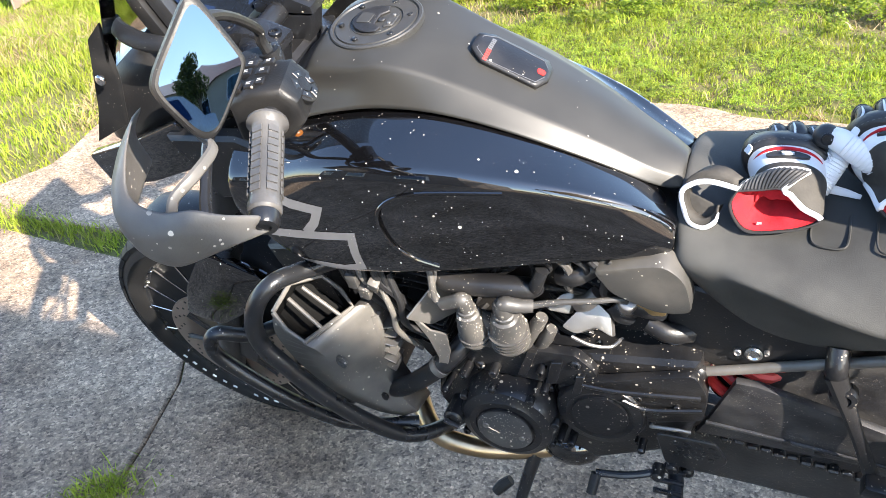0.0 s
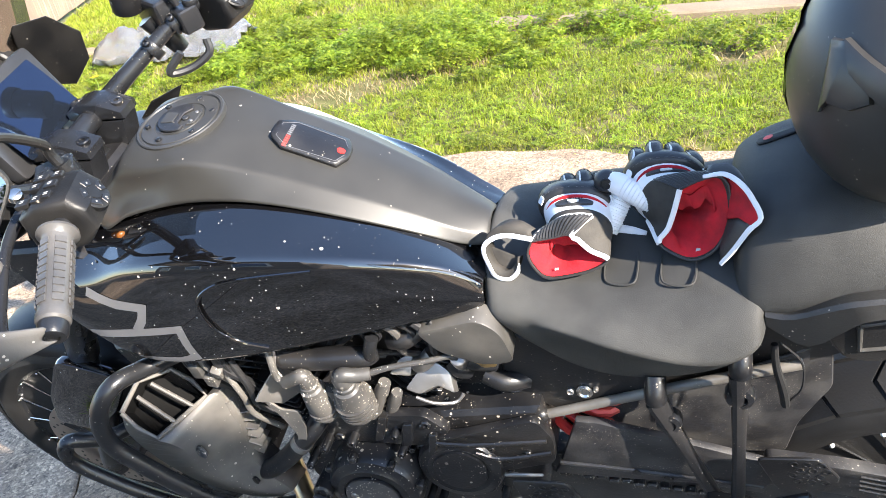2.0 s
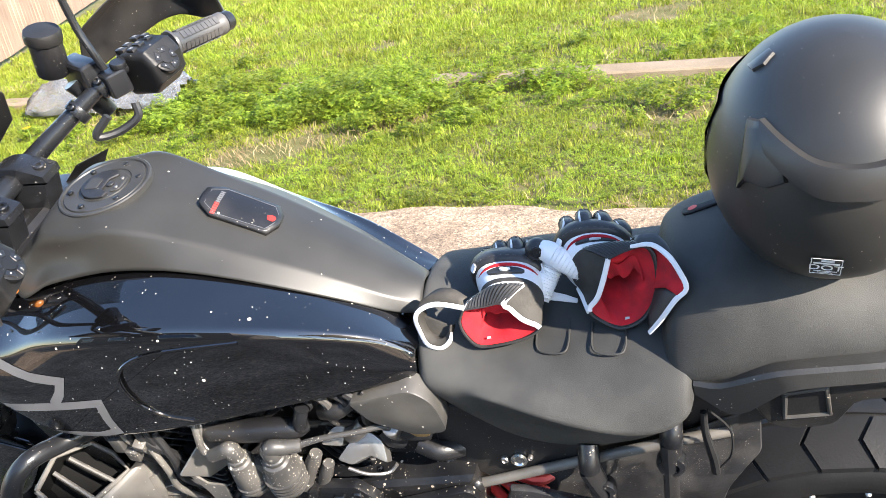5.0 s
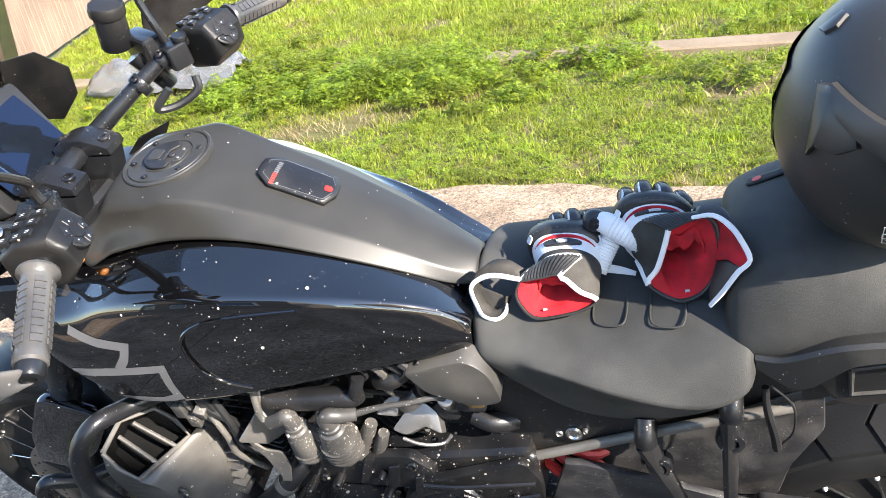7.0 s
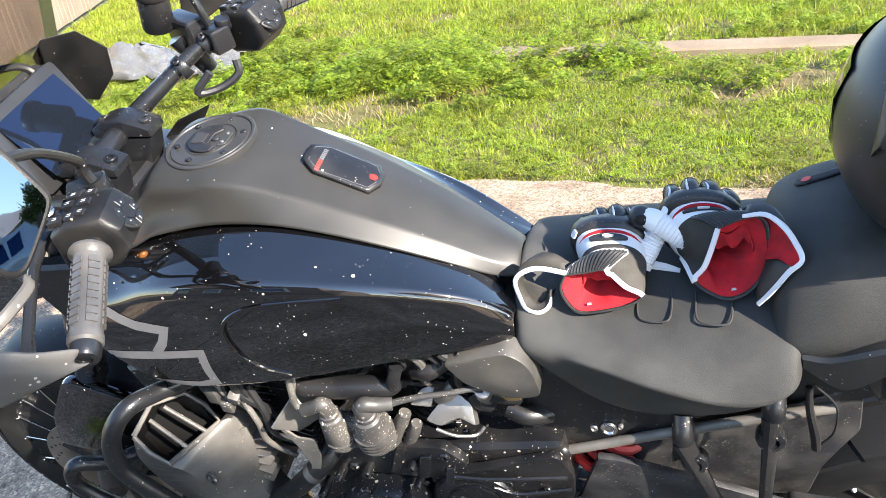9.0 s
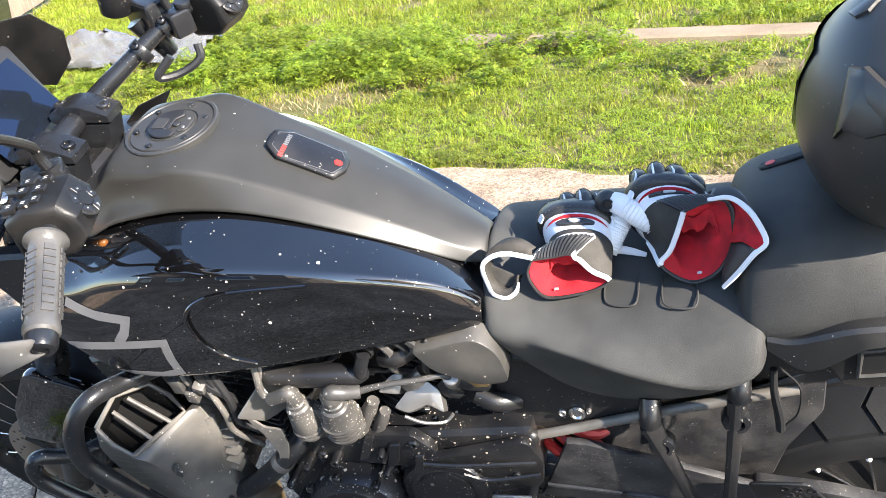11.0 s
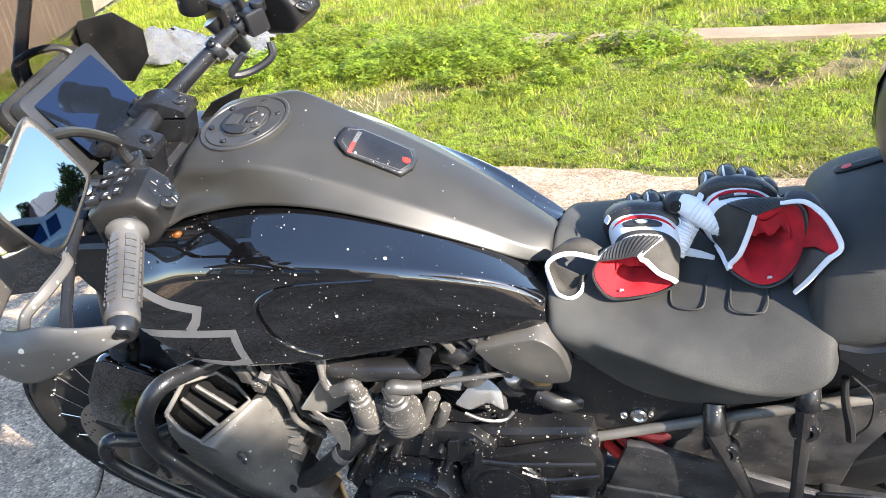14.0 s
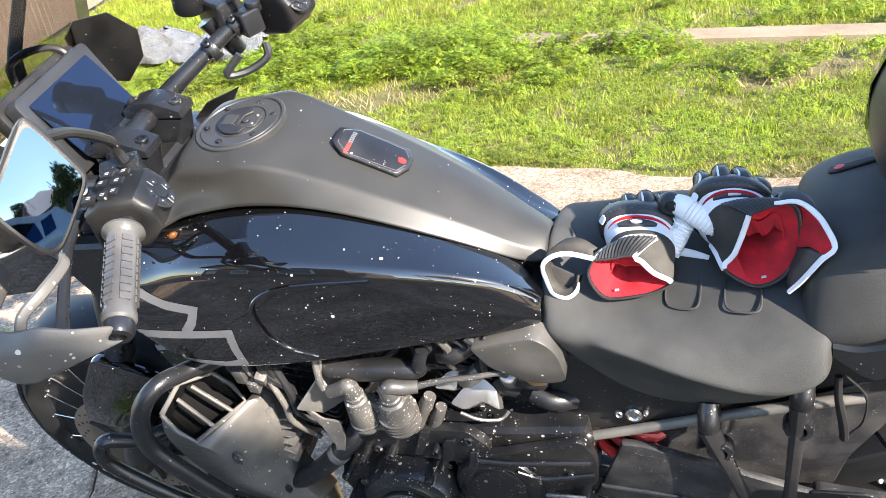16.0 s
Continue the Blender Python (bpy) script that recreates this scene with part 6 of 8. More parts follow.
# ---- rear half ----
M["tube"] = material("dusty_grey_steel", (0.16, 0.15, 0.135), 0.4, metal=0.3, dust=0.4, specks=0.12, speck_scale=120)
bm = B()
tube(bm, [(0.425, -0.120, 0.598), (0.474, -0.125, 0.618), (0.632, -0.127, 0.688), (0.760, -0.128, 0.742), (0.84, -0.125, 0.768)], 0.0078, n=12)
part("subframe_tube", bm, "tube", bike, "dusty grey subframe tube")
bm = B()
ball(bm, (0.474, -0.128, 0.622), (0.016, 0.014, 0.016))
part("frame_joint", bm, "engine", bike)
# shock spring
bm = B()
a0, a1 = Vector((0.515, -0.075, 0.535)), Vector((0.60, -0.055, 0.70))
d = (a1 - a0).normalized()
u = d.orthogonal().normalized()
v = d.cross(u)
pts = [a0.lerp(a1, k / 84) + 0.043 * (math.cos(k * 0.45) * u + math.sin(k * 0.45) * v) for k in range(85)]
tube(bm, pts, 0.0088, n=8, smooth=False)
part("shock_spring", bm, "red", bike, "red rear shock spring")
bm = B()
cyl(bm, a0 - d * 0.02, a1 + d * 0.02, 0.02, n=16)
part("shock_body", bm, "black", bike)
# muddy swing-arm cover
bm = B()
G_ = [(0.478, 0.470), (0.492, 0.505), (0.530, 0.625), (0.560, 0.625), (0.700, 0.580), (0.800, 0.545), (0.815, 0.500), (0.80, 0.455), (0.70, 0.47), (0.56, 0.468)]
slab(bm, [(x, -0.125, z) for x, z in G_], (0, -0.014, 0), 0.005, 2)
arm = part("swing_arm_cover", bm, "mud", bike, "mud-spattered black swing arm cover")
bm = B()
tube(bm, [(0.492, -0.140, 0.508), (0.60, -0.140, 0.500), (0.80, -0.138, 0.475)], 0.004, n=8)
part("cover_rib", bm, "mud", arm)
for p in ((0.612, -0.140, 0.495), (0.66, -0.140, 0.485)):
    bm = B()
    lathe(bm, [(0.008, 0), (0.008, 0.004), (0.0003, 0.005)], p, (0, -1, 0), 14)
    part("bolt", bm, "engine", arm)
bm = B()
slab(bm, rounded([(0.45, -0.085, 0.44), (0.80, -0.095, 0.43), (1.09, -0.10, 0.36), (1.12, -0.10, 0.30), (1.0, -0.10, 0.265), (0.75, -0.09, 0.24), (0.42, -0.085, 0.24)], 0.02), (0, 0.05, 0), 0.01, 2)
part("swing_arm", bm, "mud", bike, "muddy black swing arm")
# chain guard and chain
bm = B()
slab(bm, rounded([(0.80, -0.105, 0.535), (0.905, -0.112, 0.535), (1.09, -0.112, 0.492), (1.24, -0.112, 0.42), (1.25, -0.112, 0.36), (1.10, -0.112, 0.425), (0.90, -0.112, 0.462), (0.80, -0.105, 0.462)], 0.012), (0, -0.022, 0), 0.006, 2)
guard = part("chain_guard", bm, "mud", bike, "long grey mud-streaked chain guard")
for k in range(4):
    bm = B()
    tube(bm, [(0.93, -0.137, 0.522 - 0.012 * k), (1.09, -0.137, 0.482 - 0.012 * k), (1.22, -0.137, 0.418 - 0.012 * k)], 0.0018, n=6)
    part("guard_rib", bm, "mud", guard)
links = B()
for k in range(22):
    p = Vector((0.46 + 0.021 * k, -0.10, 0.415 - 0.0035 * k))
    box(links, p, (0.019, 0.016 if k % 2 else 0.010, 0.013), None, 0.003, 1)
tagged(part("chain", links, "engine", bike, "dirty black drive chain"), kind="stuff")
# hugger plate
bm = B()
plate_edge = [(0.540, 0.600), (0.625, 0.645), (0.741, 0.698), (0.801, 0.731), (0.868, 0.756), (0.882, 0.750), (0.889, 0.655), (0.869, 0.619), (0.847, 0.574), (0.833, 0.500), (0.688, 0.50), (0.56, 0.53)]
slab(bm, rounded([(x, -0.097 + 0.02 * max(0, x - 0.80) / 0.09, z) for x, z in plate_edge], 0.012), (0, 0.006, 0), 0.002, 1)
part("splash_guard", bm, "mud", bike, "flat muddy splash guard before the rear tyre")
# pillion peg stays
for top, low, r in (((0.763, -0.160, 0.790), (0.762, -0.182, 0.520), 0.0105), ((0.653, -0.145, 0.700), (0.728, -0.172, 0.505), 0.0105)):
    t, l = Vector(top), Vector(low)
    bm = B()
    d = (l - t).normalized()
    tube(bm, [t, t + d * 0.07, t.lerp(l, 0.6), l], [0.017, 0.0125, 0.0105, 0.012], n=10, flat=0.7)
    stay = part("peg_stay", bm, "black", bike, "black pillion peg stay")
    bm = B()
    lathe(bm, [(0.0185, -0.012), (0.0195, 0.0), (0.017, 0.008), (0.010, 0.010), (0.009, 0.004), (0.0003, 0.004)], t + d * 0.045, (0, -1, 0.15), 20)
    part("bolt", bm, "engine", stay)
    bm = B()
    tube(bm, [t + Vector((0.0, 0.02, 0.03)), t + Vector((0, 0.002, 0.012)), t], 0.015, n=12)
    part("stay_mount", bm, "engine", stay)
bm = B()
box(bm, (0.745, -0.19, 0.503), (0.06, 0.03, 0.028), pose(0, 0, 0, 0, 10, 0).to_3x3(), 0.006, 2)
part("peg_mount", bm, "engine", bike)
bm = B()
tube(bm, [(0.735, -0.195, 0.490), (0.80, -0.20, 0.515), (0.86, -0.198, 0.545)], [0.016, 0.018, 0.016], n=10, flat=0.6)
peg = part("pillion_peg", bm, "bar", bike, "folded pillion foot peg")
for k in range(8):
    bm = B()
    p = Vector((0.745 + 0.014 * k, -0.215, 0.497 + 0.006 * k))
    box(bm, p, (0.006, 0.008, 0.022), pose(0, 0, 0, 0, -25, 0).to_3x3(), 0.001, 1)
    part("tooth", bm, "bar", peg)


def holed_plate(name, pts, y, holes, label):
    bm = B()
    slab(bm, rounded([(x, y, z) for x, z in pts], 0.012), (0, -0.005, 0), 0.0015)
    pl = part(name, bm, "black", bike, label)
    for x, z in holes:
        bm = B()
        lathe(bm, [(0.0062, 0), (0.0062, 0.0012), (0.0042, 0.0012), (0.004, 0.0002), (0.0003, 0.0002)], (x, y - 0.005, z), (0, -1, 0), 12)
        part("hole_rim", bm, "engine", pl)
    return pl


holed_plate("heel_plate", [(0.785, 0.597), (0.868, 0.605), (0.900, 0.555), (0.870, 0.510), (0.815, 0.520)], -0.160, [(0.835 + 0.018 * (k % 3) + 0.008 * (k // 3 % 2), 0.590 - 0.015 * (k // 3)) for k in range(12)], "black drilled pillion heel plate")
holed_plate("heel_plate", [(0.425, 0.545), (0.515, 0.548), (0.535, 0.50), (0.505, 0.455), (0.44, 0.46)], -0.196, [(0.455 + 0.018 * (k % 4) + 0.008 * (k // 4 % 2), 0.530 - 0.016 * (k // 4)) for k in range(12)], "black drilled heel plate by the shift lever")
bm = B()
tube(bm, [(0.43, -0.18, 0.53), (0.418, -0.195, 0.552), (0.45, -0.2, 0.565), (0.475, -0.19, 0.55)], 0.003, n=8)
part("spring_wire", bm, "alloy", bike)
bm = B()
tube(bm, [(0.335, -0.235, 0.440), (0.385, -0.225, 0.437), (0.430, -0.205, 0.437), (0.45, -0.18, 0.437)], 0.0065, n=10)
lever = part("shift_lever", bm, "bar", bike, "black gear shift lever")
bm = B()
tube(bm, [(0.336, -0.236, 0.441), (0.332, -0.262, 0.418)], 0.0085, n=12, smooth=False)
part("toe_peg", bm, "rubber", lever, "ribbed rubber toe peg")
bm = B()
tube(bm, [(0.45, -0.16, 0.425), (0.46, -0.22, 0.42), (0.468, -0.30, 0.41)], 0.014, n=12, flat=0.8)
peg = part("foot_peg", bm, "bar", bike, "serrated black foot peg")
for k in range(6):
    bm = B()
    box(bm, (0.45 + 0.0, -0.20 - 0.018 * k, 0.436 - 0.002 * k), (0.045, 0.006, 0.010), None, 0.001, 1)
    part("tooth", bm, "bar", peg)
for p, r in (((0.43, -0.215, 0.437), 0.011), ((0.452, -0.205, 0.455), 0.010), ((0.40, -0.19, 0.465), 0.007), ((0.372, -0.17, 0.462), 0.008), ((0.475, -0.195, 0.435), 0.010)):
    bm = B()
    lathe(bm, [(r, -0.02), (r, 0.003), (r * 0.6, 0.006), (0.0003, 0.006)], p, (0, -1, 0.1), 12)
    part("bolt", bm, "engine", bike)
# side stand
bm = B()
tube(bm, [(0.205, -0.150, 0.340), (0.192, -0.185, 0.300), (0.165, -0.255, 0.200), (0.140, -0.318, 0.095)], [0.016, 0.015, 0.012, 0.012], n=12, flat=0.7)
stand = part("side_stand", bm, "bar", bike, "black side stand resting on the concrete")
bm = B()
box(bm, (0.139, -0.322, 0.0905), (0.065, 0.05, 0.008), pose(0, 0, 0, -14.7, 0, 0).to_3x3(), 0.002)
part("foot", bm, "bar", stand)
bm = B()
tube(bm, [(0.155, -0.205, 0.272), (0.14, -0.215, 0.262), (0.128, -0.225, 0.25)], [0.010, 0.012, 0.010], n=10)
part("stand_tang", bm, "rubber", stand)
bm = B()
tube(bm, [Vector((0.200, -0.168, 0.335)).lerp(Vector((0.165, -0.27, 0.185)), k / 60) + Vector((0.006 * math.cos(k * 1.3), 0, 0.006 * math.sin(k * 1.3))) for k in range(61)], 0.0014, n=5, smooth=False)
part("stand_spring", bm, "steel", stand)

# ---- tail rack ----
M["rail"] = material("dark_grey_rail_plastic", (0.022, 0.0215, 0.0205), 0.45, grain=0.6, grain_scale=500, dust=0.25, dust_color=(0.10, 0.095, 0.085), specks=0.05, speck_scale=120)
bm = B()
top = [(0.790, -0.140, 0.886), (0.820, -0.150, 0.893), (0.865, -0.162, 0.925), (0.90, -0.165, 0.937), (1.008, -0.165, 0.952), (1.12, -0.16, 0.972), (1.22, -0.14, 0.985)]
low = [(0.792, -0.142, 0.866), (0.838, -0.158, 0.848), (0.880, -0.166, 0.893), (0.905, -0.170, 0.912), (1.008, -0.170, 0.930), (1.12, -0.165, 0.950), (1.22, -0.145, 0.965)]
rings = []
for p, q in zip(spline(top, 3), spline(low, 3)):
    rings.append([p, p + Vector((0, -0.006, -0.003)), q + Vector((0, -0.006, 0.003)), q, q + Vector((0, 0.035, 0.0)), p + Vector((0, 0.035, -0.016))])
loft(bm, rings)
part("grab_rail", bm, "rail", bike, "dark grey plastic grab rail along the tail", smooth=40)
bm = B()
loft(bm, [[(p.x, -p.y, p.z) for p in r] for r in rings])
part("grab_rail", bm, "rail", bike, "dark grey plastic grab rail along the tail", smooth=40)
bm = B()
edge = ((0.848, 0.872), (0.862, 0.840), (0.882, 0.806), (0.912, 0.800), (0.955, 0.811), (0.966, 0.832), (0.974, 0.856), (1.026, 0.866), (1.14, 0.888), (1.14, 0.945), (1.0, 0.925), (0.89, 0.895))
slab(bm, rounded([(x, -0.147, z) for x, z in edge], 0.012), (0, 0.29, 0), 0.010, 3)
tail = part("tail_unit", bm, "dull", bike, "black tail moulding with a square strap hole")
bm = B()
h = [(x, -0.1482, z) for x, z in ((0.893, 0.874), (0.938, 0.885), (0.946, 0.838), (0.897, 0.829))]
tube(bm, [*h, h[0]], 0.004, n=8, smooth=False)
part("hole_frame", bm, "grey", tail)
bm = B()
slab(bm, h, (0, -0.0006, 0), 0)
part("strap_hole", bm, "rubber", tail)
bm = B()
tube(bm, [(0.803, -0.14, 0.825), (0.806, -0.147, 0.79), (0.816, -0.152, 0.745), (0.82, -0.153, 0.715)], [0.0045, 0.005, 0.0065, 0.006], n=8)
tie = part("strap_end", bm, "rubber", bike, "short black strap end hanging from the tail")
bm = B()
tube(bm, [(0.808, -0.14, 0.83), (0.835, -0.148, 0.80), (0.838, -0.15, 0.75), (0.825, -0.153, 0.725)], 0.0015, n=6)
part("thin_cord", bm, "rubber", tie)
# strap on the pillion seat
bm = B()
line = spline([(0.787, 0.052, 0), (0.802, 0.047, 0), (0.830, 0.050, 0), (0.875, 0.068, 0), (0.930, 0.090, 0)], 8)
rows = []
for k, p in enumerate(line):
    w = 0.0085 * min(1.0, 0.45 + 0.28 * k)
    rows.append([(p.x + 0.25 * w * v, p.y + w * v, 1.05) for v in (-1, -0.5, 0, 0.5, 1)])
loft(bm, rows, closed=False)
strap = part("seat_strap", bm, "rubber", bike, "ribbed black pillion strap with a red mark", smooth=40)
wrap = strap.modifiers.new("on_seat", "SHRINKWRAP")
wrap.target, wrap.wrap_method, wrap.use_negative_direction, wrap.use_project_z, wrap.use_positive_direction, wrap.offset = pillion, "PROJECT", True, True, False, 0.0015
thicken = strap.modifiers.new("thickness", "SOLIDIFY")
thicken.thickness, thicken.offset = 0.0025, 0.0
bm = B()
loft(bm, [[(0.799 + r * 0.0048 * math.cos(a) * 1.2, 0.0475 + r * 0.0048 * math.sin(a), 1.05) for a in (2 * math.pi * k / 14 for k in range(14))] for r in (1.0, 0.6, 0.1)], caps=False)
mark = part("red_mark", bm, "red", strap)
wrap = mark.modifiers.new("on_seat", "SHRINKWRAP")
wrap.target, wrap.wrap_method, wrap.use_negative_direction, wrap.use_project_z, wrap.use_positive_direction, wrap.offset = pillion, "PROJECT", True, True, False, 0.0042
# raised pads stitched into the seat
for px, py, pz in ((0.617, -0.082, 0.893), (0.690, -0.092, 0.900)):
    bm = B()
    loop = [Vector((px + dx, py + dy, 0)) for dx, dy in ((-0.021, 0.035), (-0.021, -0.005), (-0.012, -0.018), (0.012, -0.022), (0.021, -0.012), (0.022, 0.035))]
    for p in loop:
        p.z = SEAT_Z(p.x, p.y)
    tube(bm, loop, 0.0016, n=6, steps=4)
    part("stitched_pad", bm, "vinyl", seat)

# crankcase bolts and clips
rb = random.Random(12)
for k in range(16):
    x = rb.uniform(0.10, 0.46)
    z = rb.uniform(0.42, 0.64)
    r = rb.choice((0.0045, 0.0055, 0.007))
    bm = B()
    lathe(bm, [(r, -0.02), (r, 0.003), (r * 0.8, 0.0045), (r * 0.45, 0.0045), (r * 0.4, 0.002), (0.0003, 0.002)], (x, -0.162, z), (0.05 * rb.uniform(-1, 1), -1, 0.2), 12)
    part("bolt", bm, "engine", engine)
for k in range(9):
    bm = B()
    z = 0.60 + 0.014 * k
    slab(bm, rounded([(0.02, -0.15, z), (0.085, -0.165, z), (0.085, -0.08, z), (0.02, -0.08, z)], 0.01), (0, 0, 0.0035), 0.0006)
    part("cooling_fin", bm, "engine", engine)
for pts, r, m_ in (([(0.00, -0.18, 0.80), (0.012, -0.185, 0.72), (0.006, -0.18, 0.66), (0.03, -0.165, 0.60)], 0.005, "shroud"),
                   ([(0.02, -0.175, 0.80), (0.03, -0.18, 0.74), (0.022, -0.175, 0.68), (0.05, -0.16, 0.63)], 0.006, "cable")):
    bm = B()
    tube(bm, pts, r, n=10)
    part("hose", bm, m_, bike)

# ---- helmet on the pillion seat ----
HC, HR = Vector((0.938, -0.022, 1.131)), Vector((0.128, 0.142, 0.138))
helmet = thing("helmet", "matte black full-face motorcycle helmet resting on the pillion seat", "helmet", BIKE @ Matrix.Translation(HC - Vector((0, 0, 0.128))))
H0 = Vector((0, 0, 0.128))


def on_helmet(a, b, c, h=0.0):
    """A place on the shell from a direction, h metres proud."""
    d = Vector((a, b, c)).normalized()
    return H0 + Vector((d.x * HR.x, d.y * HR.y, d.z * HR.z)) + d * h


bm = B()
rings = []
for i in range(25):
    el = radians(-66 + i * (156 / 24))
    ring = []
    for k in range(56):
        az = 2 * math.pi * k / 56
        p = on_helmet(math.cos(el) * math.cos(az), math.cos(el) * math.sin(az), math.sin(el))
        p.y += 0.018 * max(0.0, math.sin(az)) ** 2 * max(0.0, math.cos(el)) ** 2
        ring.append(p)
    rings.append(ring)
loft(bm, rings)
shell = part("shell", bm, "helmet", helmet, smooth=60)
bm = B()
low = [p + Vector((0, 0, -0.002)) for p in rings[0]]
tube(bm, low + [low[0]], 0.005, n=8, smooth=False)
part("edge_trim", bm, "rubber", helmet, "rubber bottom edge trim")


def shell_patch(name, outline, mat, label, h=0.008, inset=0.0):
    """A raised moulding that follows the shell."""
    dirs = [Vector(d).normalized() for d in outline]
    mid = sum(dirs, Vector()).normalized()
    bm = B()
    outer = [on_helmet(*d, -0.002) for d in dirs]
    upper = [on_helmet(*(d.lerp(mid, 0.10 + inset)), h * 0.8) for d in dirs]
    top = [on_helmet(*(d.lerp(mid, 0.30)), h) for d in dirs]
    loft(bm, [outer, upper, top], caps=False)
    bm.faces.new([bm.verts.new(p) for p in top])
    bmesh.ops.remove_doubles(bm, verts=bm.verts, dist=0.0002)
    return part(name, bm, mat, helmet, label, smooth=45)


def strip_patch(name, upper, lower, mat, label, h=0.008):
    """A curved raised strip between two lines on the shell."""
    bm = B()
    rows = []
    for p, q in zip(spline(upper, 4), spline(lower, 4)):
        rows.append([on_helmet(*p, -0.002), on_helmet(*p.lerp(q, 0.12), h), on_helmet(*p.lerp(q, 0.5), h * 1.15), on_helmet(*p.lerp(q, 0.88), h * 0.9), on_helmet(*q, -0.002)])
    loft(bm, rows, closed=False)
    return part(name, bm, mat, helmet, label, smooth=50)


# rear air outlet: a wide swoosh with a fin at each end
strip_patch("rear_vent", [(-0.64, -0.46, 0.66), (-0.50, -0.66, 0.60), (-0.30, -0.80, 0.52), (-0.06, -0.85, 0.50), (0.18, -0.82, 0.52), (0.38, -0.70, 0.60), (0.55, -0.52, 0.66)],
            [(-0.60, -0.66, 0.44), (-0.46, -0.82, 0.34), (-0.28, -0.92, 0.26), (-0.06, -0.95, 0.25), (0.16, -0.93, 0.26), (0.34, -0.86, 0.34), (0.50, -0.70, 0.44)], "hvent", "dark grey rear air vent", 0.010)
for s in (-1, 1):
    cx = -0.06
    shell_patch("vent_fin", [(cx + s * 0.66, -0.36, 0.60), (cx + s * 0.56, -0.50, 0.66), (cx + s * 0.44, -0.72, 0.50), (cx + s * 0.42, -0.82, 0.33), (cx + s * 0.56, -0.76, 0.24), (cx + s * 0.70, -0.62, 0.22), (cx + s * 0.74, -0.58, 0.12)], "hvent", "dark grey vent fin", 0.007)
    shell_patch("top_vent", [(cx + s * 0.62, 0.10, 0.72), (cx + s * 0.46, 0.12, 0.86), (cx + s * 0.44, 0.02, 0.88), (cx + s * 0.52, -0.05, 0.82), (cx + s * 0.60, -0.02, 0.75)], "hvent", "small black top vent", 0.004)
bm = B()
rings_v = []
for el in (-28, -10, 10, 27):
    rings_v.append([on_helmet(math.cos(radians(el)) * math.cos(radians(a)), math.cos(radians(el)) * math.sin(radians(a)), math.sin(radians(el)), 0.004) + Vector((0, 0.018 * max(0.0, math.sin(radians(a))) ** 2, 0)) for a in range(5, 176, 10)])
loft(bm, rings_v, closed=False)
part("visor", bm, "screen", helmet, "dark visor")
# approval sticker
sd = Vector((-0.17, -0.93, -0.36)).normalized()
sc_ = on_helmet(*sd, 0.0)
sn = Vector((sd.x / HR.x, sd.y / HR.y, sd.z / HR.z)).normalized()
su = Vector((0, 0, 1)).cross(sn).normalized()
sv = sn.cross(su)


def sticker_bar(u0, v0, u1, v1, name="print_bar"):
    bm = B()
    slab(bm, [sc_ + su * u + sv * v + sn * 0.0012 for u, v in ((u0, v0), (u1, v0), (u1, v1), (u0, v1))], sn * 0.0003, 0)
    return part(name, bm, "white", sticker)


bm = B()
slab(bm, [sc_ + su * u + sv * v + sn * 0.0004 for u, v in ((-0.0145, -0.017), (0.0145, -0.017), (0.0145, 0.016), (-0.0145, 0.016))], sn * 0.0006, 0)
sticker = part("approval_sticker", bm, "helmet", helmet, "small black sticker with white DOT lettering")
for u0, v0, u1, v1 in ((-0.0145, 0.0152, 0.0145, 0.016), (-0.0145, -0.017, 0.0145, -0.0162), (-0.0145, -0.0162, -0.0137, 0.0152), (0.0137, -0.0162, 0.0145, 0.0152), (-0.005, 0.0095, 0.007, 0.0132), (-0.012, 0.0045, 0.012, 0.0075), (-0.011, -0.0112, 0.011, -0.0102), (-0.007, -0.0142, 0.007, -0.0132)):
    sticker_bar(u0, v0, u1, v1)
cu = bpy.data.curves.new("lettering", "FONT")
cu.body, cu.size, cu.align_x, cu.align_y, cu.extrude = "DOT", 0.0150, "CENTER", "CENTER", 0.0002
txt = new("lettering", cu)
txt.data.materials.append(M["white"])
txt.parent = sticker
m = Matrix((su, sv, sn)).transposed().to_4x4()
m.translation = sc_ + sv * -0.0035 + sn * 0.0013
txt.matrix_local = m


# ---- gloves ----
M["worn"] = material("worn_grey_leather", (0.034, 0.031, 0.027), 0.68, spec=0.3, noise_amount=0.45, noise_scale=26, grain=1.0, grain_scale=160, dust=0.35, dust_color=(0.085, 0.077, 0.066), dust_scale=16)


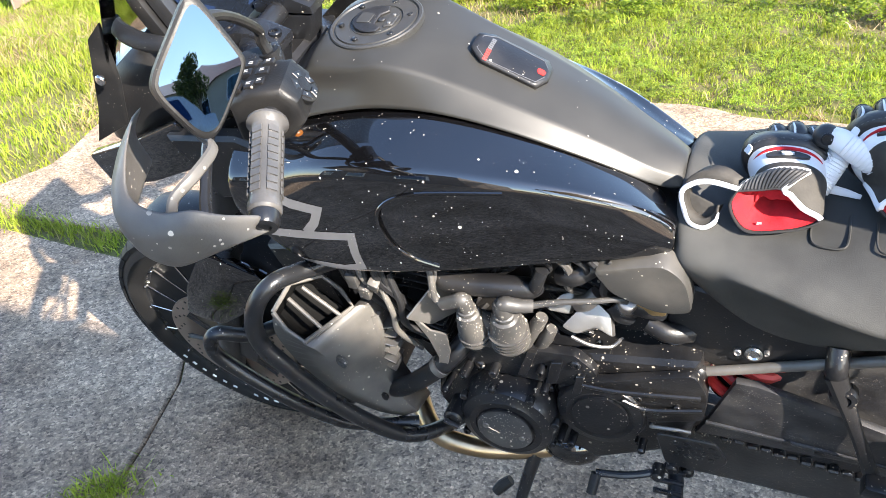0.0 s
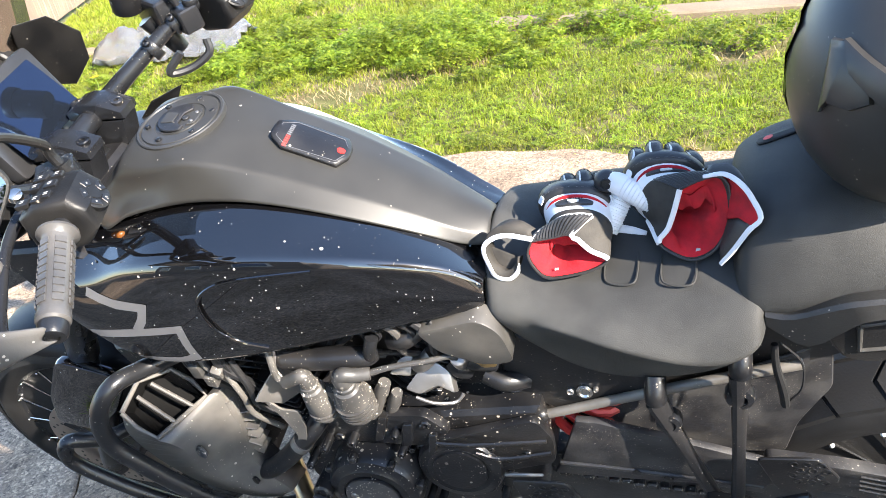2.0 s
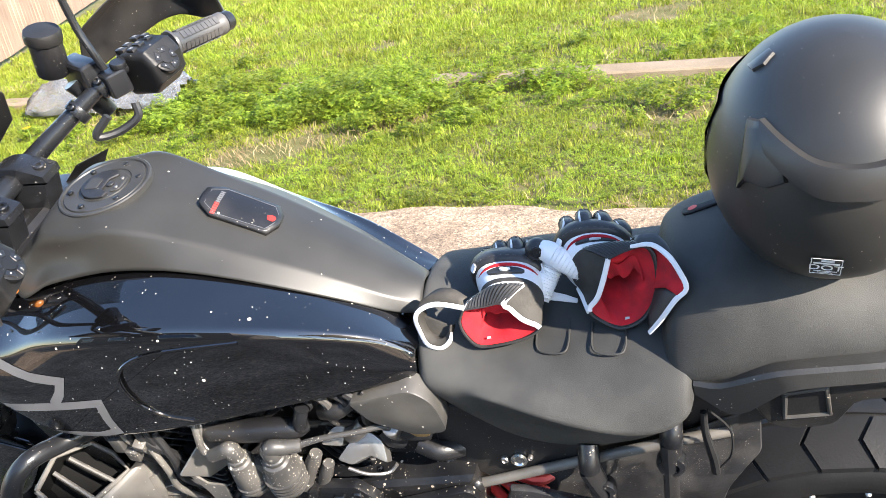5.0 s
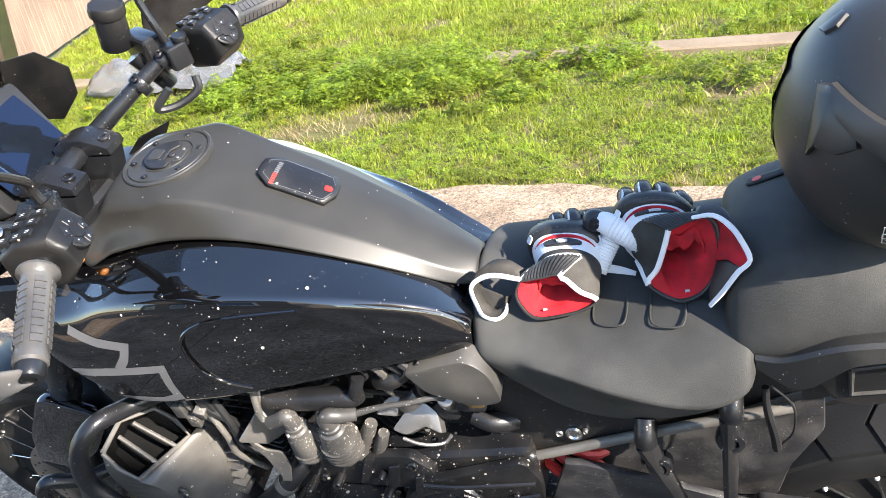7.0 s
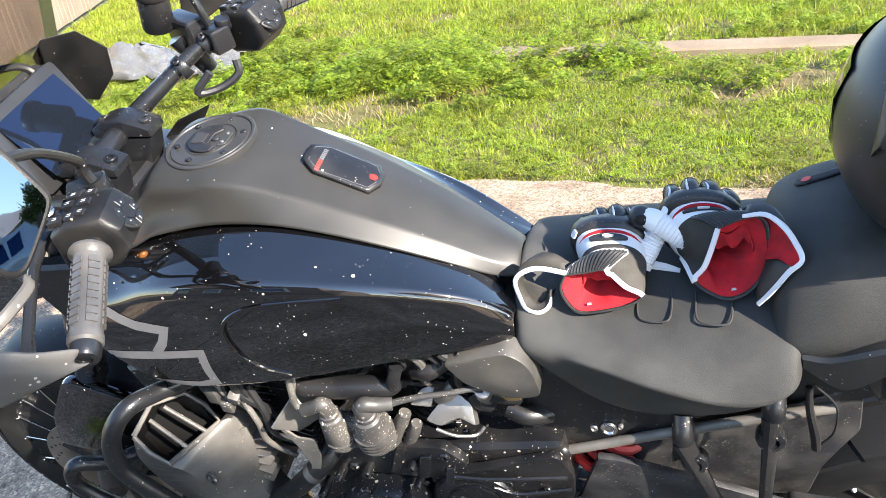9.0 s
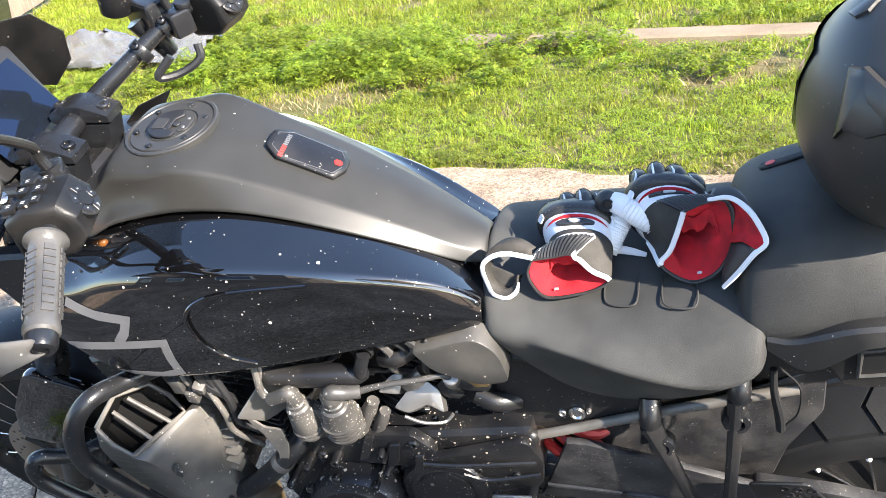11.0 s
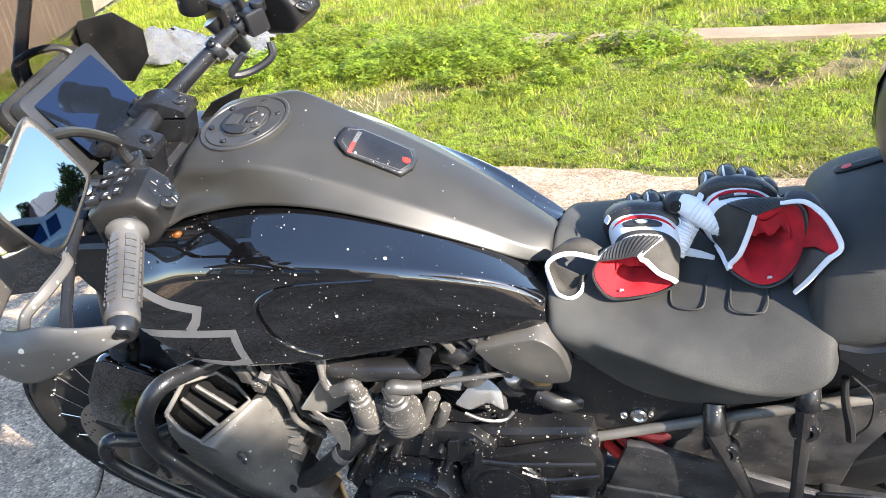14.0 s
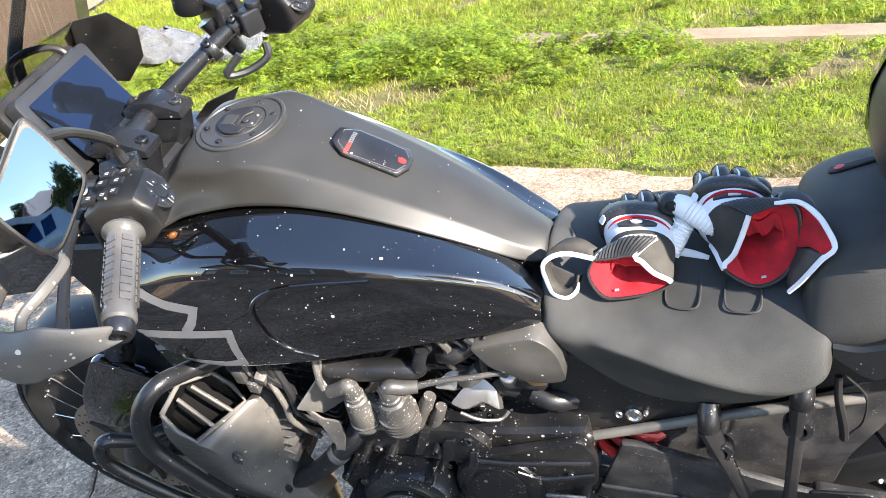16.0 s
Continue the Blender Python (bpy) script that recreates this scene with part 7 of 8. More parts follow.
def glove(label, base, opening, rings, ribs, trim, fingers, thumb, seed):
    """A leather glove lying open: cuff with a red lining, ribbed wrist, white back, black knuckles and curled fingers."""
    base = Vector(base)
    g = thing("glove", label, "glove", BIKE @ Matrix.Translation(base), group="riding gloves")
    rim = [p - base for p in spline([*opening, opening[0]], 3)[:-1]]
    n = len(rim)
    mid0 = sum(rim, Vector()) / n
    angles = [math.atan2(p.z - mid0.z, p.x - mid0.x) for p in rim]

    def at(k, a, grow=1.0):
        (x, y, z), hw, hh = rings[k]
        return Vector((x, y, z)) - base + Vector((hw * grow * math.copysign(abs(math.cos(a)) ** 0.85, math.cos(a)), 0, hh * grow * math.copysign(abs(math.sin(a)) ** 0.9, math.sin(a))))

    def rough(p, amount, s=45.0):
        return p + amount * noise.noise_vector(p * s + Vector((seed, 0, 0)))
    R = [[at(k, a) for a in angles] for k in range(len(rings))]
    # cuff
    bm = B()
    loft(bm, [rim, [rough(p.lerp(q, 0.35) + (p - mid0) * 0.05, 0.0018) for p, q in zip(rim, R[0])], [rough(p.lerp(q, 0.7), 0.002) for p, q in zip(rim, R[0])], R[0], [p.lerp(q, 0.4) for p, q in zip(R[0], R[1])]], caps=False)
    cuff = part("cuff", bm, "worn", g, "creased grey-black leather cuff", sub=1, thick=0.0025)
    bm = B()
    inner = []
    for k, (shrink, back) in enumerate(((0.96, 0.0015), (0.89, 0.10), (0.83, 0.20), (0.77, 0.32), (0.71, 0.46), (0.64, 0.62), (0.54, 0.80), (0.34, 1.0))):
        ring = []
        for p, q in zip(rim, R[1]):
            c = mid0.lerp(sum(R[1], Vector()) / n, back if k else 0.02)
            w = p.lerp(q, back if k else 0.02)
            a = math.atan2(w.z - c.z, w.x - c.x)
            pleat = 0.55 * max(0.0, math.sin(3 * a + seed + 0.55 * k)) ** 1.5 + 0.35 * max(0.0, noise.noise(w * 60 + Vector((seed, 3, k * 0.4))) + 0.1)
            fold = 1.0 - (min(0.70, 0.30 * k) * pleat if k else 0.0)
            ring.append(c + (w - c) * shrink * fold)
        inner.append(ring)
    loft(bm, inner, caps=False)
    bm.faces.new([bm.verts.new(p) for p in inner[-1]])
    bmesh.ops.remove_doubles(bm, verts=bm.verts, dist=0.0002)
    lining = part("lining", bm, "lining", cuff, "crumpled bright red knitted lining", sub=1)
    # a loose fold of the lining hangs down inside the cuff
    deep = sum(inner[3], Vector()) / n
    upper = sorted((k for k in range(n) if inner[3][k].z > deep.z + 0.002), key=lambda k: inner[3][k].x)
    front = (mid0 - deep).normalized()
    rows = []
    for q, k in enumerate(upper):
        p = inner[3][k]
        drop = 0.9 + 0.25 * math.sin(1.7 * q + seed) - 0.5 * q / max(1, len(upper) - 1)
        end = Vector((p.x + 0.15 * (deep.x - p.x), p.y, deep.z - 0.004)).lerp(p, 1.0 - min(1.0, max(0.25, drop)))
        rows.append([p, p.lerp(end, 0.5) + front * (0.005 + 0.003 * math.sin(2.3 * q)), end + front * (0.010 + 0.004 * math.sin(2.3 * q + 1))])
    bm = B()
    loft(bm, rows, closed=False)
    part("lining_fold", bm, "lining", lining, "loose fold of the lining", sub=1, thick=0.002)
    low = min(range(n), key=lambda k: rim[k].z)
    bm = B()
    c = inner[0][low] + Vector((0.010, 0.006, 0.006))
    slab(bm, [c + Vector(v) for v in ((-0.003, 0, -0.001), (0.003, 0, 0.001), (0.0025, 0.002, 0.0025), (-0.0025, 0.002, 0.002))], (0, -0.0006, 0.0004), 0)
    part("sewn_label", bm, "icon", lining, "small pale sewn label")
    # rim: white leather over the trim span, dark binding round the rest
    q0, q1 = trim[0] * 3, trim[1] * 3
    bm = B()
    tube(bm, [at(0, angles[q0 % n], 1.03), at(0, angles[q0 % n], 1.05).lerp(rim[q0 % n], 0.5) + Vector((0, 0, 0.003)), *[rim[k % n] + Vector((0, -0.0012, 0)) for k in range(q0, q1 + 1)]], 0.0036, n=8, steps=2, flat=0.6)
    part("edge_trim", bm, "wleather", cuff, "white leather edge trim")
    bm = B()
    tube(bm, [rim[k % n] + Vector((0, -0.0005, 0)) for k in range(q1, q0 + n + 1)], 0.0018, n=6, steps=1)
    part("edge_binding", bm, "leather", cuff)
    # ribbed stretch panel over the wrist
    a0, a1 = ribs[0] * 3, ribs[1] * 3
    for k in range(15):
        f = a0 + (a1 - a0) * k / 14
        i0, fr = int(math.floor(f)), f - math.floor(f)
        e = rim[i0 % n].lerp(rim[(i0 + 1) % n], fr)
        w = at(0, math.atan2(e.z - mid0.z, e.x - mid0.x), 1.02)
        out = Vector((e.x - mid0.x, 0, e.z - mid0.z)).normalized()
        bm = B()
        tube(bm, [e + out * 0.001, e.lerp(w, 0.33) + out * 0.0052, e.lerp(w, 0.66) + out * 0.0058, w + out * 0.001], [0.0018, 0.0024, 0.0024, 0.0016], n=6, steps=3)
        part("stretch_rib", bm, "leather", cuff)
    bm = B()
    e, w = rim[a0 % n], at(0, angles[a0 % n], 1.04)
    tube(bm, [e, e.lerp(w, 0.5) + Vector((-0.002, 0, 0.005)), w, *[at(0, angles[k % n], 1.06) for k in range(a0 + 1, a1 + 1)]], 0.0017, n=6, steps=2)
    part("piping", bm, "wleather", cuff)
    # white back of the palm
    bm = B()
    loft(bm, [[p.lerp(q, 0.08) for p, q in zip(R[0], R[1])], [at(0, a, 1.02).lerp(at(1, a, 1.02), 0.6) for a in angles], R[1], [p.lerp(q, 0.45) for p, q in zip(R[1], R[2])], R[2]], caps=False)
    back = part("back_panel", bm, "wleather", g, "white leather back with a dark oval vent", sub=1, thick=0.002)

    def over(f, deg, h=0.0):
        """A place over the back: f runs from ring to ring."""
        k = min(int(f), len(rings) - 2)
        a = radians(deg)
        p = at(k, a).lerp(at(k + 1, a), f - k)
        c = (Vector(rings[k][0]).lerp(Vector(rings[k + 1][0]), f - k)) - base
        return p + (p - c).normalized() * h

    for mat_, f0, f1, d0, d1, h, name in (("leather", 0.60, 1.02, 62, 126, 0.0035, "vent"), ("wleather", 0.76, 0.90, 86, 100, 0.0050, "vent_slot")):
        bm = B()
        fm, fr, dm, dr = (f0 + f1) / 2, (f1 - f0) / 2, (d0 + d1) / 2, (d1 - d0) / 2
        loop = [(fm + fr * math.sin(t), dm + dr * math.cos(t)) for t in (2 * math.pi * k / 20 for k in range(20))]
        loft(bm, [[over(f, d, -0.002) for f, d in loop], [over(fm + (f - fm) * 0.9, dm + (d - dm) * 0.9, h) for f, d in loop], [over(fm + (f - fm) * 0.5, dm + (d - dm) * 0.5, h * 0.7) for f, d in loop]])
        part(name, bm, mat_, back)
    bm = B()
    tube(bm, [over(1.04 + 0.20 * math.sin(math.pi * k / 8), 152 - 15 * k, -0.0006) for k in range(9)], [0.0008, 0.0016, 0.0022, 0.0028, 0.003, 0.0028, 0.0022, 0.0016, 0.0008], n=8, steps=2)
    part("red_insert", bm, "lining", back)
    for d0 in (28, 150):
        bm = B()
        slab(bm, rounded([over(f, d, 0.0066) for f, d in ((1.15, d0), (1.60, d0 + 9), (1.70, d0 - 8), (1.35, d0 - 12))], 0.003), over(1.5, d0, 0.0045) - over(1.5, d0, 0.003), 0)
        part("knuckle_patch", bm, "wleather", back)
    # black knuckles with a stitched edge
    bm = B()
    loft(bm, [[at(1, a, 1.05).lerp(at(2, a, 1.06), 0.16 + 0.2 * max(0.0, math.sin(a))) for a in angles], [rough(at(1, a, 1.12).lerp(at(2, a, 1.12), 0.6), 0.002) for a in angles], [rough(at(2, a, 1.14), 0.003) for a in angles], [rough(at(3, a, 1.10), 0.003) for a in angles], [rough(at(4, a), 0.003) for a in angles]], closed=True)
    part("knuckle_panel", bm, "leather", g, "black leather knuckles", sub=1)
    bm = B()
    for k in range(16):
        p, q = over(1.62, 150 - 7.5 * k, 0.0062), over(1.62, 146.5 - 7.5 * k, 0.0062)
        tube(bm, [p, q], 0.0004, n=4, smooth=False)
    tagged(part("stitching", bm, "coil", g), kind="stuff")
    rf = random.Random(seed)
    for k, (x, z) in enumerate(fingers):
        yk = rings[2][0][1]
        j = [rf.uniform(-0.002, 0.002) for _ in range(6)]
        pts = [Vector(p) - base for p in ((x, yk - 0.004, z - 0.053), (x + j[0], yk + 0.006, z - 0.040), (x + j[1], yk + 0.016 + j[2], z - 0.033), (x + j[3] - 0.002, yk + 0.030, z - 0.036 + j[4]), (x - 0.004, yk + 0.040, z - 0.047), (x - 0.005, yk + 0.038, z - 0.066))]
        bm = B()
        tube(bm, pts, [0.0090, 0.0118, 0.0122, 0.0112, 0.0102, 0.008], n=14)
        fin = part("finger", bm, "leather", g)
        bm = B()
        sp = spline(pts, 6)
        crest = [sp[q] + Vector((-0.005, dy, r_)) for q, dy, r_ in ((4, -0.009, 0.0050), (8, -0.006, 0.0098), (12, -0.001, 0.0116), (16, 0.003, 0.0102))]
        tube(bm, crest, [0.0006, 0.0014, 0.0015, 0.0007], n=6, steps=3)
        part("finger_stripe", bm, "wleather", fin)
        for q in (14, 17, 20):
            bm = B()
            d1 = (sp[q + 1] - sp[q]).normalized()
            lathe(bm, [(0.0098, -0.0022), (0.0119, -0.0006), (0.0119, 0.0006), (0.0098, 0.0022)], sp[q], d1, 12)
            part("finger_rib", bm, "leather", fin)
    pts = [Vector(p) - base for p in thumb]
    bm = B()
    tube(bm, pts, [0.015, 0.016, 0.0150, 0.012], n=14)
    th = part("thumb", bm, "wleather", g, "white thumb with stretch ribs")
    sp = spline(pts, 6)
    for q in range(1, 11):
        bm = B()
        lathe(bm, [(0.0142, -0.0013), (0.0166, 0), (0.0142, 0.0013)], sp[q], (sp[q + 1] - sp[q]).normalized(), 16)
        part("stretch_rib", bm, "wleather", th)
    bm = B()
    ball(bm, pts[-1], (0.0165, 0.016, 0.0155), 16, 10)
    tip = part("thumb_tip", bm, "leather", th, "black leather thumb tip")
    bm = B()
    lathe(bm, [(0.0075, 0.0), (0.0078, 0.002), (0.006, 0.003), (0.005, 0.0018), (0.0003, 0.002)], pts[-1] + Vector((0.001, -0.0135, 0.006)), (0.05, -0.9, 0.43), 18)
    part("slider", bm, "dull", tip)
    return g, cuff, base


ga, cuff, base = glove("black and white leather glove, red-lined cuff open, on the seat", (0.56, 0.0, 0.905),
    [(0.505, -0.072, 0.944), (0.534, -0.070, 0.948), (0.558, -0.069, 0.951), (0.582, -0.078, 0.932), (0.604, -0.083, 0.921), (0.587, -0.089, 0.909), (0.560, -0.092, 0.901), (0.524, -0.095, 0.897), (0.507, -0.089, 0.908), (0.498, -0.080, 0.927)],
    [((0.566, -0.045, 0.930), 0.038, 0.034), ((0.559, -0.014, 0.928), 0.046, 0.035), ((0.554, 0.014, 0.930), 0.049, 0.037), ((0.552, 0.042, 0.922), 0.046, 0.031), ((0.550, 0.058, 0.914), 0.038, 0.020)],
    (0, 2), (2, 4), [(0.520, 0.968), (0.543, 0.982), (0.566, 0.989), (0.588, 0.984)],
    [(0.596, -0.022, 0.912), (0.606, -0.004, 0.928), (0.616, 0.012, 0.942), (0.620, 0.028, 0.945)], 3)
# strap of the cuff, standing open beside it
edge = [Vector(p) - base for p in ((0.506, -0.071, 0.947), (0.472, -0.069, 0.953), (0.450, -0.071, 0.948), (0.438, -0.077, 0.936), (0.444, -0.087, 0.914), (0.452, -0.094, 0.901), (0.469, -0.096, 0.897), (0.482, -0.092, 0.905), (0.486, -0.086, 0.917))]
hind = [Vector(p) - base for p in ((0.510, -0.058, 0.954), (0.490, -0.050, 0.962), (0.468, -0.048, 0.960), (0.450, -0.054, 0.946), (0.448, -0.064, 0.922), (0.455, -0.074, 0.905), (0.470, -0.080, 0.899), (0.484, -0.078, 0.905), (0.490, -0.072, 0.918))]
bm = B()
rows = list(zip(spline(edge, 4), spline(hind, 4)))
loft(bm, [[p for p, q in rows], [p.lerp(q, 0.5) + Vector((-0.003, 0, 0.004)) for p, q in rows], [q for p, q in rows]], closed=False)
flap = part("strap_flap", bm, "worn", cuff, "open cuff strap with a white edge", thick=0.0025)
bm = B()
tube(bm, [p + Vector((0, -0.001, 0)) for p in edge], [0.0034] * 8 + [0.0012], n=8, steps=4, flat=0.65)
part("edge_trim", bm, "wleather", flap)
bm = B()
slab(bm, [p.lerp(sum(edge[3:], Vector()) / 6, 0.12) + Vector((0, 0.012, -0.002)) for p in edge[3:]], (0, 0.003, 0.001), 0.001)
part("strap_lining", bm, "worn", flap)

gb, cuff, base = glove("black and white leather glove leaning on its pair, red lining showing", (0.69, 0.0, 0.905),
    [(0.694, -0.033, 0.992), (0.716, -0.031, 1.003), (0.738, -0.031, 1.009), (0.750, -0.037, 1.000), (0.753, -0.050, 0.973), (0.751, -0.059, 0.953), (0.736, -0.070, 0.924), (0.712, -0.075, 0.910), (0.690, -0.071, 0.912), (0.666, -0.060, 0.926), (0.678, -0.053, 0.944), (0.687, -0.043, 0.968)],
    [((0.690, -0.012, 0.950), 0.046, 0.046), ((0.678, 0.002, 0.948), 0.046, 0.046), ((0.672, 0.022, 0.954), 0.050, 0.049), ((0.668, 0.046, 0.950), 0.047, 0.042), ((0.664, 0.062, 0.930), 0.038, 0.025)],
    (0, 2), (9, 12), [(0.638, 1.017), (0.662, 1.027), (0.686, 1.024), (0.709, 1.008)],
    [(0.664, -0.006, 0.944), (0.640, -0.002, 0.958), (0.614, 0.008, 0.970), (0.598, 0.014, 0.971)], 8)
outer = [Vector(p) - base for p in ((0.722, -0.029, 1.008), (0.747, -0.031, 1.012), (0.767, -0.039, 1.001), (0.780, -0.048, 0.985), (0.789, -0.058, 0.965), (0.776, -0.064, 0.951), (0.758, -0.073, 0.926), (0.743, -0.079, 0.909))]
near = [Vector(p) - base for p in ((0.722, -0.026, 1.004), (0.742, -0.024, 1.003), (0.751, -0.024, 0.993), (0.755, -0.028, 0.978), (0.755, -0.036, 0.962), (0.750, -0.046, 0.945), (0.744, -0.058, 0.928), (0.740, -0.070, 0.915))]
lift = Vector((-0.10, -0.74, 0.67))          # the open strap stands clear of the pillion seat
outer = [p + lift * k for p, k in zip(outer, (0.0, 0.008, 0.020, 0.032, 0.040, 0.040, 0.032, 0.022))]
near = [p + lift * k for p, k in zip(near, (0.0, 0.004, 0.010, 0.016, 0.020, 0.020, 0.016, 0.010))]
rows = list(zip(spline(outer, 4), spline(near, 4)))
for name, part_rows, mat_ in (("strap_lining", rows[:20], "lining"), ("strap_end", rows[19:], "leather")):
    bm = B()
    loft(bm, [[p for p, q in part_rows], [p.lerp(q, 0.5) + Vector((0, 0.008, 0)) for p, q in part_rows], [q for p, q in part_rows]], closed=False)
    part(name, bm, mat_, cuff, "red lining of the open strap" if mat_ == "lining" else "", thick=0.003)
bm = B()
loft(bm, [[p + Vector((0.002, 0.001, 0.001)) for p, q in rows], [p.lerp(q, 0.5) + Vector((0.006, 0.018, 0.003)) for p, q in rows], [q + Vector((0, 0.012, 0)) for p, q in rows]], closed=False)
part("strap_flap", bm, "leather", cuff, "black outer side of the open strap", thick=0.002)
bm = B()
tube(bm, [p + Vector((0, -0.001, 0)) for p in outer], [0.0024, 0.003, 0.0036, 0.0036, 0.0036, 0.0036, 0.0036, 0.003], n=8, steps=4, flat=0.65)
part("edge_trim", bm, "wleather", cuff, "white leather strap edge")
bm = B()
tube(bm, [Vector(p) - base for p in ((0.588, -0.002, 0.905), (0.610, -0.009, 0.905), (0.630, -0.013, 0.904), (0.648, -0.020, 0.905))], [0.002, 0.006, 0.005, 0.003], n=8, flat=0.35)
part("strap_tab", bm, "wleather", gb, "white strap tab lying on the seat")

# ---- print on the tank panel ----
def panel_strip(points, width, name="panel_graphic"):
    bm = B()
    pts = [Vector((x, 0, z)) for x, z in points]
    rows = []
    for i, p in enumerate(pts):
        a, b = pts[max(i - 1, 0)], pts[min(i + 1, len(pts) - 1)]
        d1 = (p - a).normalized() if i else (b - p).normalized()
        d2 = (b - p).normalized() if i < len(pts) - 1 else d1
        n1, n2 = Vector((-d1.z, 0, d1.x)), Vector((-d2.z, 0, d2.x))
        nn = (n1 + n2).normalized()
        k = width / 2 / max(0.5, nn.dot(n1))
        rows.append([p + nn * k * t for t in (-1, 0, 1)])
    fine = []
    for r0, r1 in zip(rows, rows[1:]):
        steps = max(2, int((r1[1] - r0[1]).length / 0.012))
        for s in range(steps):
            fine.append([p.lerp(q, s / steps) for p, q in zip(r0, r1)])
    fine.append(rows[-1])
    loft(bm, [[Vector((p.x, panel_y(p.x, p.z) - 0.0030, p.z)) for p in r] for r in fine], closed=False)
    ob = part(name, bm, "decal", bike, "flat grey graphic on the tank panel")
    wrap = ob.modifiers.new("on_panel", "SHRINKWRAP")
    wrap.target, wrap.wrap_method, wrap.wrap_mode, wrap.offset = side_panel, "NEAREST_SURFACEPOINT", "ABOVE_SURFACE", 0.0007
    return ob


panel_strip([(-0.125, 0.978), (-0.105, 0.969), (-0.078, 0.962), (-0.030, 0.960), (-0.040, 0.938), (-0.058, 0.918)], 0.014)
panel_strip([(-0.150, 0.905), (-0.060, 0.914), (0.016, 0.922), (0.014, 0.890), (0.016, 0.862), (-0.010, 0.855), (-0.085, 0.858)], 0.014)
bm = B()
tube(bm, [(x, panel_y(x, z) + 0.0002, z) for x, z in ((0.235, 0.994), (0.165, 0.998), (0.112, 0.996), (0.078, 0.983), (0.066, 0.960), (0.074, 0.925), (0.098, 0.892), (0.135, 0.872))], 0.0026, n=8, steps=6)
part("panel_ridge", bm, "gloss", bike)

# ---- behind the camera, as the mirror and the paint show it ----
M["stucco"] = ground_material("stucco", [(0.60, 0.50, 0.38), (0.66, 0.56, 0.43), (0.70, 0.60, 0.47)], 1.0, fine=200, bump=0.3)
M["roof"] = material("roof_tiles", (0.32, 0.09, 0.06), 0.7, noise_amount=0.3, noise_scale=4)
# dark siding colour that stands for a wall in shade
M["siding"] = material("siding_in_shade_tone", (0.13, 0.11, 0.10), 0.7, noise_amount=0.2, noise_scale=2)
M["trunk"] = material("bark", (0.16, 0.12, 0.09), 0.9, noise_amount=0.3)
M["vanpaint"] = material("pale_blue_paint", (0.62, 0.66, 0.68), 0.3, coat=0.8)
M["tree"] = leaf_material("tree_leaves", [(0.0, (0.04, 0.07, 0.01)), (0.5, (0.09, 0.12, 0.02)), (1.0, (0.16, 0.17, 0.05))], 0.3)


def house(m, size, mat, label, roof=True):
    h = thing("house", label, "house", m)
    w, d, z = size
    bm = B()
    box(bm, (0, 0, z / 2), (w, d, z), None, 0.01, 1)
    part("wall", bm, mat, h)
    if roof:
        bm = B()
        slab(bm, [(-w / 2 - 0.4, -d / 2 - 0.5, z + 0.01), (-w / 2 - 0.4, d / 2 + 0.5, z + 0.01), (-w / 2 - 0.4, 0, z + 1.5)], (w + 0.8, 0, 0), 0.02)
        part("roof", bm, "roof", h)
    for k in range(3):
        x = -w / 2 + w * (k + 0.5) / 3
        for s in (-1, 1):
            bm = B()
            box(bm, (x, s * (d / 2 + 0.03), 1.5), (1.3, 0.06, 1.1), None, 0.01, 1)
            fr = part("window", bm, "white", h)
            bm = B()
            box(bm, (x, s * (d / 2 + 0.062), 1.5), (1.15, 0.01, 0.95), None, 0.0)
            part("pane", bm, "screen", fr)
    return h


house(pose(26.4, -20.4, 0, 0, 0, 58), (9.0, 6.0, 2.7), "stucco", "beige stucco house with a red tiled roof")
# unseen wall, added to darken what the gloss paint reflects
house(pose(-6.05, -6.3, 0, 0, 0, 0), (8.9, 6.0, 2.8), "siding", "unseen house wall beside the drive, coloured dark for shade", roof=False)
# an unseen tall roof on posts, added so that its edge shades the drive
shade_roof = thing("carport", "added unseen roof on four posts that shades the drive", "carport", Matrix.Translation((0.0596, 1.403, 0)) @ pose(0, 0, 0, 0, 0, -23.8))
bm = B()
box(bm, (6.21, -5.74, 4.2), (4.6, 5.0, 0.12), None, 0.01, 1)
part("roof", bm, "stucco", shade_roof)
for x, y in ((4.0, -3.4), (5.6, -8.1), (4.0, -8.1), (8.4, -8.1)):
    bm = B()
    box(bm, (x, y, 2.1), (0.1, 0.1, 4.15), None, 0.005, 1)
    part("post", bm, "fence", shade_roof)
tree = thing("tree", "leafy tree beyond the drive", "tree", pose(18.0, -14.9, 0))
bm = B()
tube(bm, [(0, 0, 0), (0.05, 0.05, 1.2), (-0.05, 0.1, 2.4), (0.1, 0.1, 3.4)], [0.2, 0.15, 0.12, 0.05], n=10)
for k in range(7):
    a = k * 0.9
    tube(bm, [(0, 0.05, 1.4 + 0.2 * k), (0.5 * math.cos(a), 0.5 * math.sin(a), 2.0 + 0.2 * k), (1.0 * math.cos(a), 1.0 * math.sin(a), 2.4 + 0.25 * k)], [0.07, 0.045, 0.015], n=7)
part("trunk", bm, "trunk", tree)
bm = B()
rt = random.Random(8)
